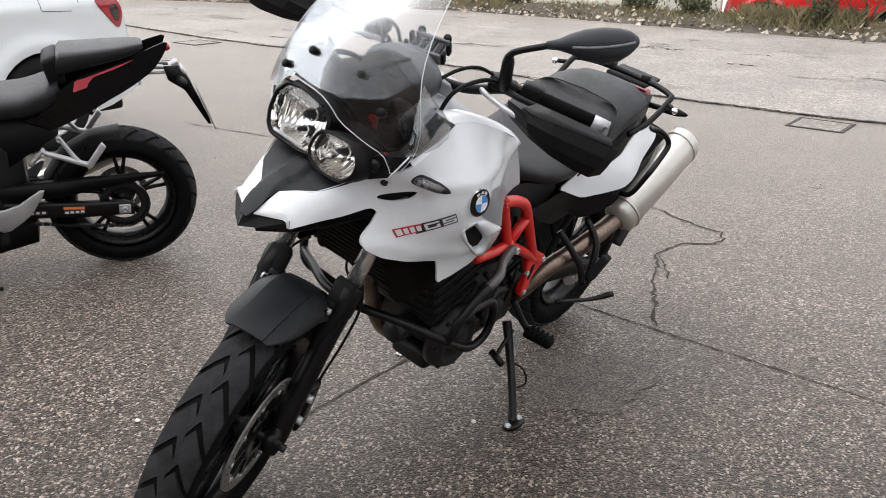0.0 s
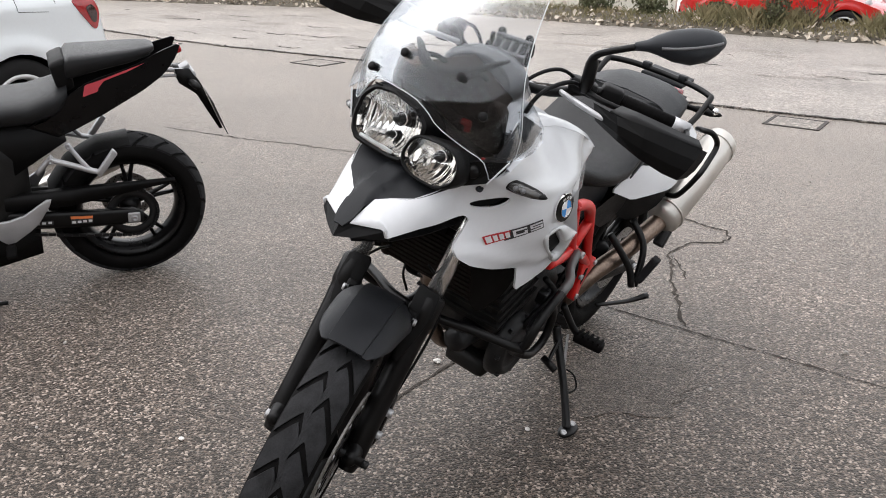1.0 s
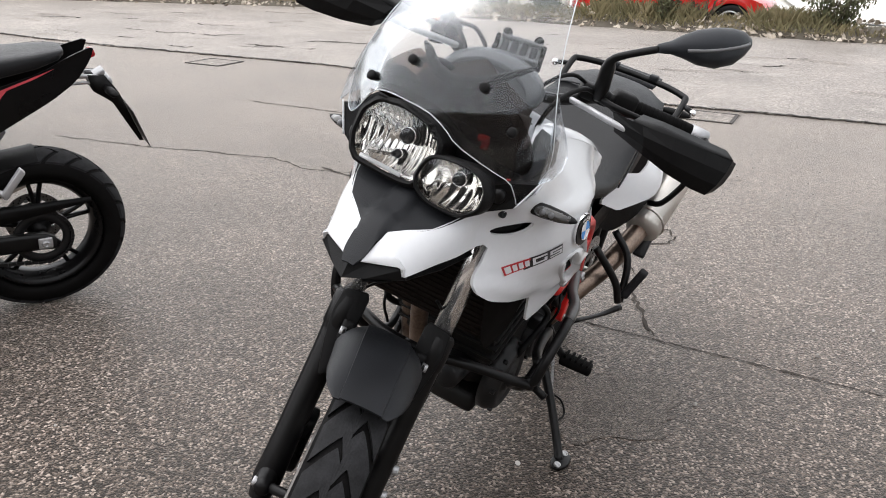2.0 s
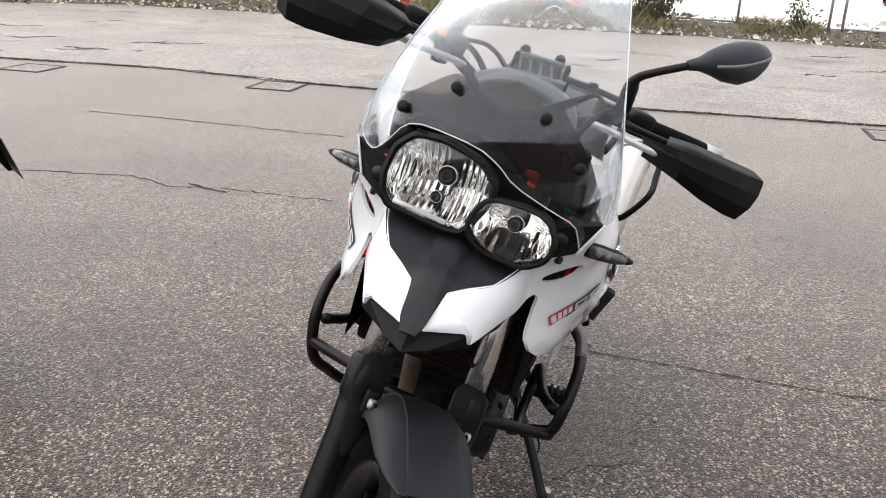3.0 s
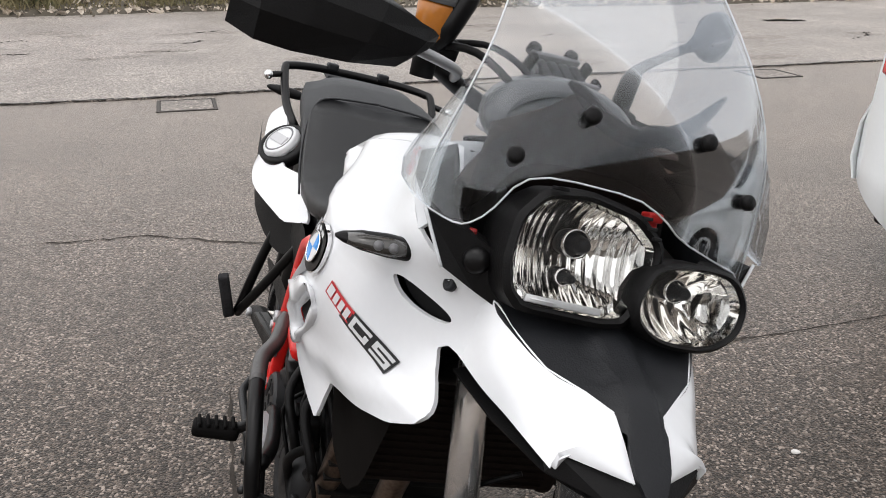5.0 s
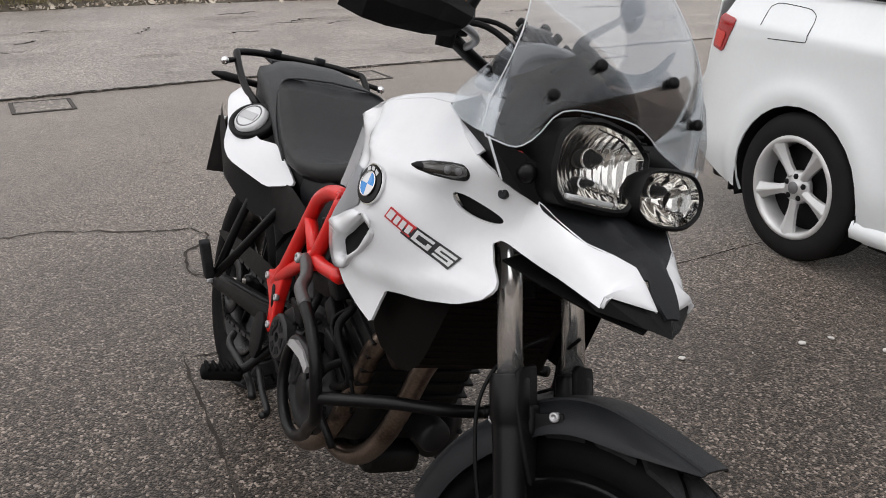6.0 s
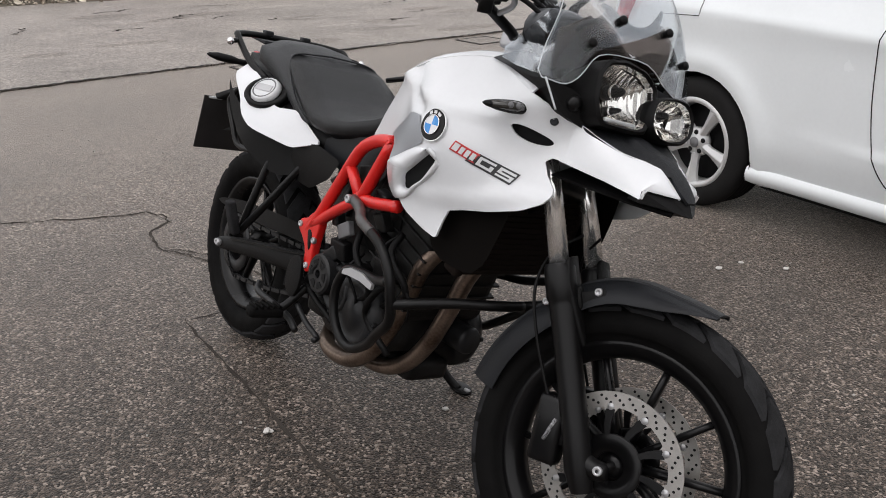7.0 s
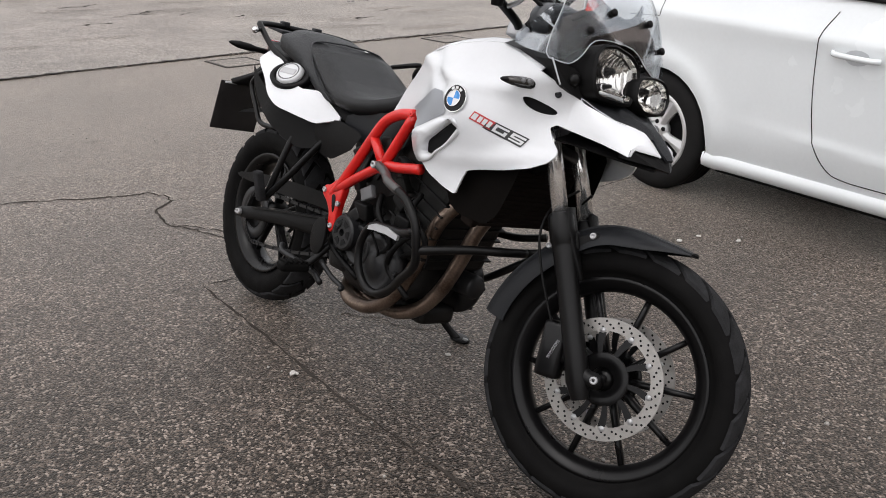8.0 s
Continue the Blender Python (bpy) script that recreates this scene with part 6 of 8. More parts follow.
# ---- red frame ----
for s in (-1, 1):
    fr = tubes(([(0.60, s * 0.180, 0.553), (0.635, s * 0.183, 0.592), (0.71, s * 0.192, 0.684), (0.786, s * 0.203, 0.777), (0.83, s * 0.209, 0.825), (0.872, s * 0.214, 0.849), (0.92, s * 0.217, 0.866), (0.968, s * 0.217, 0.872)], 0.0162),
               ([(0.972, s * 0.217, 0.872), (0.915, s * 0.210, 0.787), (0.859, s * 0.204, 0.701)], 0.0162, dict(sub=3)),
               ([(0.786, s * 0.203, 0.777), (0.859, s * 0.204, 0.701)], 0.015, dict(sub=1)),
               ([(0.62, s * 0.182, 0.572), (0.74, s * 0.194, 0.642), (0.859, s * 0.204, 0.701), (0.95, s * 0.220, 0.716), (1.06, s * 0.232, 0.735)], 0.0152))
    red = part("frame", fr, RED, moto, "red tubular trellis frame")
    bmn = bmesh.new()
    bmesh.ops.create_uvsphere(bmn, u_segments=14, v_segments=8, radius=0.024)
    bmn.transform(Matrix.Translation((0.859, s * 0.204, 0.701)))
    part("frame_node", bmn, RED, red)
    plate2 = prism(rounded([(0.558, 0.548), (0.566, 0.577), (0.595, 0.583), (0.63, 0.612), (0.668, 0.606), (0.670, 0.575), (0.655, 0.525), (0.655, 0.455), (0.638, 0.436), (0.618, 0.445), (0.613, 0.50), (0.588, 0.528)], 1, 0.2), s * 0.168, s * 0.194, bevel=0.005)
    part("frame_plate", plate2, RED, red)
    # dark slabs on the solid plate paint the shade of its cutouts
    part("plate_recess", prism(rounded([(0.617, 0.560), (0.640, 0.556), (0.642, 0.51), (0.634, 0.500), (0.622, 0.53)], 2), s * 0.190, s * 0.1955), SHADOW_GAP, red)
    part("plate_recess", prism(ellipse(0.638, 0.592, 0.011, 0.013, 16), s * 0.190, s * 0.1955), SHADOW_GAP, red)
    for u, w, v in ((0.637, 0.459, 0.195), (0.573, 0.562, 0.195), (0.655, 0.535, 0.195)):
        bolt(red, (u, s * v, w), (0, s, 0), 0.009, 0.005, ALLOY)
    bolt(red, (0.972, s * 0.230, 0.872), (0, s, 0), 0.007, 0.004, RED)
    part("battery_cover", sheet(rounded([(0.75, 0.76), (0.86, 0.845), (0.92, 0.85), (0.88, 0.745), (0.80, 0.755)], 1), (lambda s: lambda a, b: (a, s * 0.165, b))(s), (), 0.05, (0, s, 0)), GREY_PLASTIC, moto)

for s in (-1, 1):
    part("seat_side_panel", sheet(rounded([(0.30, 0.76), (0.42, 0.765), (0.557, 0.785), (0.69, 0.765), (0.645, 0.709), (0.52, 0.652), (0.46, 0.655), (0.31, 0.69)], 1, 0.12), (lambda s: lambda a, b: (a, s * (0.172 - 0.25 * max(0.0, 0.72 - b) + 0.02 * max(0, a - 0.5)), b))(s), (), 0.03, (0, s, 0)), BLACK, moto, "black faceted panel below the seat")
air = part("air_box", loft([[(u, hw * x, w0 + (w1 - w0) * (y + 1) / 2) for x, y in ((-0.8, -1), (0.8, -1), (1, -0.7), (1, 0.7), (0.85, 1), (-0.85, 1), (-1, 0.7), (-1, -0.7))] for u, hw, w0, w1 in ((0.55, 0.09, 0.60, 0.82), (0.64, 0.12, 0.53, 0.84), (0.80, 0.135, 0.55, 0.86), (0.96, 0.14, 0.62, 0.88))]), ENGINE, moto, "dark box behind the frame", False)
for k in range(5):
    part("box_rib", boxes(((0.012, 0.275, 0.16), pose(0.68 + 0.055 * k, 0, 0.67 + 0.02 * k, 0, 30, 0), 0.004)), ENGINE_GREY, air, smooth=False)
part("gearbox", boxes(((0.20, 0.20, 0.16), pose(0.60, 0, 0.40, 0, -8, 0), 0.03), ((0.10, 0.28, 0.07), pose(0.63, 0, 0.345), 0.02)), ENGINE, moto)
# ---- engine ----
crank = part("crankcase", loft([[(u, hw * x, w0 + (w1 - w0) * (y + 1) / 2) for x, y in ((-0.8, -1), (0.8, -1), (1, -0.7), (1, 0.7), (0.85, 1), (-0.85, 1), (-1, 0.7), (-1, -0.7))] for u, hw, w0, w1 in ((0.58, 0.10, 0.30, 0.48), (0.66, 0.13, 0.275, 0.53), (0.78, 0.14, 0.275, 0.56), (0.88, 0.125, 0.29, 0.55), (0.97, 0.09, 0.33, 0.52))]), ENGINE, moto, "dark metal engine crankcase")
cyl = boxes(((0.20, 0.27, 0.30), pose(0.97, 0, 0.60, 0, 18, 0), 0.02))
cylinder = part("cylinder_block", cyl, ENGINE, moto, smooth=False)
for k in range(7):
    part("cooling_rib", boxes(((0.212, 0.285, 0.006), pose(0.97 + 0.035 * k * 0.31 - 0.03, 0, 0.50 + 0.035 * k, 0, 18, 0), 0.002)), ENGINE, cylinder, smooth=False)
part("head_cover", boxes(((0.22, 0.26, 0.06), pose(1.065, 0, 0.79, 0, 18, 0), 0.02)), ENGINE_GREY, moto)
part("oil_filter", lathe([(0, 0.06), (0.03, 0.06), (0.037, 0.05), (0.037, -0.05), (0, -0.05)], 24, "x", (1.04, 0.05, 0.40)), ENGINE_GREY, moto, "dark round oil filter")
part("sump", boxes(((0.26, 0.14, 0.06), pose(0.84, 0.04, 0.265), 0.02)), ENGINE, moto)
for s, c, r in ((-1, (0.86, 0.40), 0.10), (-1, (0.76, 0.43), 0.07), (1, (0.92, 0.37), 0.10), (1, (0.73, 0.42), 0.075), (-1, (0.64, 0.44), 0.06)):
    lid = lathe([(0, 0.03), (r * 0.35, 0.03), (r * 0.4, 0.024), (r * 0.7, 0.024), (r * 0.78, 0.03), (r * 0.9, 0.026), (r, 0.012), (r * 1.05, 0.0), (r * 1.05, -0.02), (0, -0.02)], 36, "y")
    lid.transform(Matrix.Translation((c[0], s * 0.142, c[1])) @ (I4 if s > 0 else FLIP))
    if s < 0:
        bmesh.ops.reverse_faces(lid, faces=lid.faces)
    lo = part("engine_cover", lid, ENGINE_GREY, moto, "dark round engine cover")
    for k in range(7):
        a = 2 * math.pi * k / 7
        bolt(lo, (c[0] + r * 0.97 * math.cos(a), s * 0.16, c[1] + r * 0.97 * math.sin(a)), (0, s, 0), 0.0065, 0.006, ENGINE_GREY)
r = random.Random(21)
for k in range(26):
    s = r.choice((-1, 1))
    u, w = r.uniform(0.66, 1.05), r.uniform(0.5, 0.76)
    kind = r.random()
    if kind < 0.5:
        part("cable", tubes(([(u, s * 0.16, w), (u + r.uniform(-0.06, 0.06), s * 0.19, w - 0.05), (u + r.uniform(-0.1, 0.1), s * 0.17, w - 0.13), (u + r.uniform(-0.1, 0.1), s * 0.15, w - 0.2)], r.choice((0.004, 0.006, 0.009)), dict(n=7))), BLACK, moto)
    else:
        part("engine_fitting", boxes(((r.uniform(0.02, 0.07), 0.03, r.uniform(0.02, 0.06)), pose(u, s * 0.165, w, r.uniform(-20, 20), r.uniform(-40, 40), 0), 0.006)), r.choice((ENGINE, ENGINE_GREY, BLACK)), moto)
part("relay_box", boxes(((0.055, 0.02, 0.04), pose(0.775, -0.175, 0.60, 0, -28, 0), 0.004)), MID_GREY, moto)
# radiator
rad = part("radiator", boxes(((0.035, 0.30, 0.26), pose(1.245, 0, 0.755, 0, 14, 0), 0.006)), COWL, moto, "black ribbed radiator")
for k in range(18):
    part("fin", boxes(((0.006, 0.285, 0.004), pose(1.266 + 0.25 * (-0.118 + 0.0139 * k), 0, 0.755 - 0.118 + 0.0139 * k, 0, 14, 0), 0.0)), COWL, rad, smooth=False)
for s in (-1, 1):
    part("radiator_tank", boxes(((0.05, 0.03, 0.27), pose(1.24, s * 0.155, 0.755, 0, 14, 0), 0.012)), COWL, rad)
    part("inner_shield", sheet(rounded([(1.05, 0.73), (1.12, 0.705), (1.148, 0.665), (1.19, 0.647), (1.29, 0.645), (1.325, 0.68), (1.36, 0.80), (1.37, 0.87), (1.30, 0.90), (1.05, 0.80)], 1, 0.15), (lambda s: lambda a, b: (a, s * (0.18 - 0.2 * max(0, a - 1.28)), b))(s), (), 0.05, (0, s, 0)), SHIELD, moto, "dull black radiator side shield")
part("headstock", tubes(([(1.30, 0, 0.80), (1.14, 0, 1.13)], 0.04, dict(n=16, sub=1))), BLACK, moto)
for k in (0.60, 0.82):
    c = Vector(AXF) + FW * -0.055 + AX * k
    part("fork_yoke", moved(boxes(((0.09, 0.26, 0.035), Matrix.Translation(c + FW * -0.03) @ Matrix.Rotation(-RAKE, 4, "Y"), 0.012)), STEER), SATIN_BLACK, moto)

# ---- crash bars ----
for s in (-1, 1):
    high = 0.045 if s > 0 else 0.0
    bar_ = tubes(([(0.862, s * 0.228, 0.704), (0.905, s * 0.238, 0.698), (0.94, s * 0.25, 0.688), (0.986, s * 0.275, 0.68), (1.05, s * 0.285, 0.668), (1.10, s * 0.288, 0.65), (1.145, s * 0.286, 0.605), (1.160, s * 0.279, 0.55), (1.152, s * 0.264, 0.487 + high), (1.085, s * 0.244 - 0.5 * high, 0.428 + high), (1.02, s * 0.22 - 0.5 * high, 0.375 + high), (0.95, s * 0.213, 0.338 + high), (0.885, s * 0.21, 0.345 + 0.5 * high), (0.842, s * 0.212, 0.395), (0.834, s * 0.212, 0.463), (0.874, s * 0.215, 0.522), (0.96, s * 0.225, 0.54), (1.044, s * 0.24, 0.55), (1.13, s * 0.268, 0.575)], 0.0125, dict(n=12)),
                 ([(1.157, s * 0.277, 0.53), (1.19, s * 0.24, 0.542), (1.24, s * 0.16, 0.56), (1.29, s * 0.07, 0.57), (1.30, 0, 0.571)], 0.0125, dict(n=12)))
    cb = part("crash_bar", bar_, SATIN_BLACK, moto, "satin black tubular crash bar")
    # the upper bar's glossy highlights are painted as a grey sleeve
    part("bar_sleeve", tubes(([(0.862, s * 0.228, 0.704), (0.905, s * 0.238, 0.698), (0.94, s * 0.25, 0.688), (0.986, s * 0.275, 0.68), (1.05, s * 0.285, 0.668)], 0.0135, dict(n=12))), BAR_HIGHLIGHT, cb, "grey sleeve, paler for the bar's glossy highlights")
    bolt(cb, (0.862, s * 0.242, 0.704), (0, s, 0), 0.011, 0.006, ALLOY)

part("bar_pad", loft([[(u, -v - 0.013, w + h), (u, -v - 0.016, w - h), (u, -v - 0.006, w - h), (u, -v - 0.004, w + h)] for u, v, w, h in ((0.885, 0.222, 0.522, 0.006), (0.92, 0.226, 0.532, 0.010), (0.985, 0.232, 0.538, 0.010), (1.05, 0.244, 0.535, 0.007))]), ALLOY, moto, "worn pale wear plate on the crash bar", False)
# ---- swing arm, chain, stands and pegs ----
for s in (-1, 1):
    arm = loft([[(u, s * v0 + s * 0.018 * x, w + h * y) for x, y in ((-1, -1), (0.6, -1), (1, -0.6), (1, 0.6), (0.6, 1), (-1, 1))] for u, v0, w, h in ((0.60, 0.10, 0.43, 0.042), (0.48, 0.12, 0.415, 0.034), (0.25, 0.135, 0.383, 0.027), (0.10, 0.14, 0.356, 0.024), (0.0, 0.14, 0.337, 0.022), (-0.04, 0.14, 0.328, 0.015))])
    arm = part("swing_arm", arm, BLACK, moto, "black swing arm")
    part("arm_flange", loft([[(u, s * (v0 - 0.012), w), (u, s * (v0 + 0.022), w - 0.004), (u, s * (v0 + 0.022), w - 0.009), (u, s * (v0 - 0.012), w - 0.005)] for u, v0, w in ((0.56, 0.11, 0.468), (0.40, 0.125, 0.436), (0.20, 0.138, 0.402), (0.08, 0.14, 0.378))]), SATIN_BLACK, arm, smooth=False)
    bolt(arm, (AXR[0], s * 0.16, AXR[2]), (0, s, 0), 0.012, 0.012, ALLOY)
    bolt(arm, (-0.02, s * 0.16, 0.335), (0, s, 0), 0.009, 0.008, ALLOY)
part("rear_axle", tubes(([(AXR[0], -0.15, AXR[2]), (AXR[0], 0.15, AXR[2])], 0.011, dict(sub=1))), STEEL, moto)
links = bmesh.new()
run = curve_points([(0.045 + 0.10 * math.cos(a), -0.098, 0.33 + 0.10 * math.sin(a)) for a in (radians(k) for k in range(100, 281, 30))] + [(0.3, -0.098, 0.27), (0.55, -0.098, 0.335), (0.60, -0.098, 0.37), (0.59, -0.098, 0.44), (0.5, -0.098, 0.455), (0.3, -0.098, 0.445)], 9, True)
for i, p in enumerate(run):
    q = run[(i + 1) % len(run)]
    m = Matrix.Translation((Vector(p) + Vector(q)) / 2) @ Vector(q - p).to_track_quat("X", "Z").to_matrix().to_4x4()
    k = bmesh.ops.create_cube(links, size=1)
    bmesh.ops.transform(links, matrix=m @ Matrix.Diagonal((float(np.linalg.norm(q - p)) * 0.92, 0.012 if i % 2 else 0.018, 0.011, 1)), verts=k["verts"])
part("chain", links, ENGINE_GREY, moto, "dark drive chain", False, "stuff")
part("sprocket", lathe([(0.06, -0.003), (0.10, -0.003), (0.10, 0.003), (0.06, 0.003)], 60, "y", (AXR[0], -0.098, AXR[2]), closed=True), ENGINE_GREY, moto)
part("chain_guard", sheet(rounded([(0.56, 0.53), (0.413, 0.528), (0.167, 0.511), (0.011, 0.493), (-0.14, 0.462), (-0.10, 0.448), (0.096, 0.455), (0.25, 0.459), (0.40, 0.475), (0.56, 0.48)], 1), lambda a, b: (a, -0.125, b), (), 0.05, (0, -1, 0)), BLACK, moto)
for s in (-1, 1):
    hg = part("pillion_peg_bracket", tubes(([(0.47, s * 0.15, 0.72), (0.36, s * 0.20, 0.56), (0.285, s * 0.235, 0.455)], 0.0115, dict(n=10)), ([(0.33, s * 0.19, 0.70), (0.31, s * 0.215, 0.58), (0.285, s * 0.235, 0.455)], 0.0115, dict(n=10))) if s < 0 else tubes(([(0.507, 0.190, 0.641), (0.466, 0.270, 0.550), (0.459, 0.300, 0.488)], 0.0115, dict(n=10)), ([(0.361, 0.200, 0.658), (0.376, 0.270, 0.593), (0.425, 0.300, 0.476)], 0.0115, dict(n=10))), SATIN_BLACK, moto, "black pillion peg bracket")
    peg = [Vector((0.285, s * 0.24, 0.455)), Vector((0.288, s * 0.27, 0.475)), Vector((0.295, s * 0.295, 0.545))]
    part("pillion_peg", boxes(((0.034, 0.026, 0.105), Matrix.Translation((0.296, -0.270, 0.500) if s < 0 else (0.421, 0.320, 0.549)) @ Matrix.Rotation(s * -0.3, 4, "X"), 0.006)), TREAD, hg, "folded rubber peg")
    foot = part("foot_peg", boxes(((0.045, 0.10, 0.03), pose(0.585, s * 0.27, 0.305, 0, 0, s * 6), 0.01)), RUBBER, moto, "rubber-topped foot peg")
    for k in range(5):
        part("peg_rib", boxes(((0.045, 0.008, 0.01), pose(0.585, s * (0.235 + 0.018 * k), 0.323), 0.003)), RUBBER, foot)
    part("peg_bracket", tubes(([(0.62, s * 0.16, 0.40), (0.60, s * 0.20, 0.34), (0.585, s * 0.23, 0.305)], 0.012)), SATIN_BLACK, moto)
cover_ = sharp(part("sprocket_cover", lathe([(0.012, 0.0), (0.05, 0.0), (0.056, 0.006), (0.058, 0.03), (0.012, 0.03)], 36, "y", (0.705, -0.195, 0.455), closed=True), ENGINE_GREY, moto, "round slotted sprocket cover"), 25)
# the cover's slots are dark slabs, with their shade painted on
for k in range(6):
    th = 2 * math.pi * k / 6
    part("slot", prism([(0.705 + r_ * math.cos(th + q), 0.455 + r_ * math.sin(th + q)) for r_, q in ((0.024, -0.28), (0.042, -0.34), (0.042, 0.34), (0.024, 0.28))], -0.1965, -0.193), SHADOW_GAP, cover_, smooth=False)
part("heel_plate", prism(rounded([(0.575, 0.47), (0.625, 0.48), (0.635, 0.40), (0.605, 0.345), (0.56, 0.36), (0.55, 0.42)], 1), -0.205, -0.195, bevel=0.002), BLACK, moto)
part("brake_pedal", tubes(([(0.62, -0.19, 0.335), (0.70, -0.20, 0.31), (0.78, -0.21, 0.30), (0.80, -0.23, 0.30)], 0.008)), ENGINE_GREY, moto)
part("centre_link", tubes(([(0.36, -0.18, 0.315), (0.40, -0.20, 0.302), (0.50, -0.20, 0.298), (0.60, -0.20, 0.290), (0.655, -0.205, 0.272)], 0.010)), ENGINE_GREY, moto)
part("stand_lever", tubes(([(0.305, 0.170, 0.284), (0.116, 0.220, 0.257), (0.032, 0.260, 0.273)], [0.007, 0.008, 0.012])), SATIN_BLACK, moto, "black foot lever of the centre stand")
part("gear_lever", tubes(([(0.62, 0.19, 0.30), (0.70, 0.205, 0.265), (0.735, 0.215, 0.25)], 0.007), ([(0.725, 0.19, 0.258), (0.735, 0.245, 0.245)], 0.012, dict(sub=1))), SATIN_BLACK, moto)
stand = part("side_stand", tubes(([(0.63, 0.165, 0.325), (0.64, 0.19, 0.285), (0.69, 0.265, 0.20), (0.735, 0.325, 0.125), (0.765, 0.352, 0.094)], [0.016, 0.015, 0.013, 0.013, 0.014], dict(n=12))), SATIN_BLACK, moto, "black side stand with a foot plate")
ft = lathe([(0, 0.006), (0.028, 0.006), (0.031, 0.003), (0.031, -0.003), (0, -0.003)], 24, "z")
ft.transform(Matrix.Translation((0.768, 0.358, 0.0985)) @ Matrix.Rotation(radians(14.71), 4, "X") @ Matrix.Diagonal((1.5, 0.85, 1, 1)))
part("stand_foot", ft, SATIN_BLACK, stand)
for d in (-0.032, 0.032):
    bolt(stand, (0.768 + d, 0.358, 0.105), (0, 0.25, 0.97), 0.011, 0.004, ALLOY)
sp = [(0.61 + 0.055 * k / 40 + 0.009 * math.cos(k * 1.57), 0.205 + 0.04 * k / 40, 0.30 - 0.075 * k / 40 + 0.009 * math.sin(k * 1.57)) for k in range(41)]
part("stand_spring", tubes((sp, 0.0026, dict(n=5, sub=2))), ALLOY, stand)
part("stand_cable", tubes(([(0.66, 0.24, 0.22), (0.63, 0.275, 0.195), (0.64, 0.30, 0.16), (0.71, 0.29, 0.165)], 0.0032)), BLACK, stand)
part("shock", tubes(([(0.50, 0, 0.46), (0.60, 0, 0.70)], 0.03, dict(n=14, sub=1))), ENGINE, moto)

# ---- handlebar with its fittings (left side as it stands, right side turned across) ----
bar_pts = [(0.895, 0.395, 1.152), (0.974, 0.235, 1.177), (1.01, 0.175, 1.18), (1.07, 0.105, 1.16), (1.095, 0.05, 1.155), (1.10, 0.0, 1.155)]
inv = [STEER.inverted() @ Vector(p) for p in bar_pts]
full = bar_pts[:-1] + [tuple(OTHER_BAR @ Vector(p)) for p in bar_pts[::-1]]
bar_o = part("handlebar", tubes((full, 0.0125, dict(n=12))), SATIN_BLACK, moto, "black tubular handlebar")
part("bar_clamp", moved(boxes(((0.05, 0.12, 0.04), Matrix.Translation(STEER.inverted() @ Vector((1.10, 0, 1.15))), 0.01)), STEER), ALLOY, bar_o)


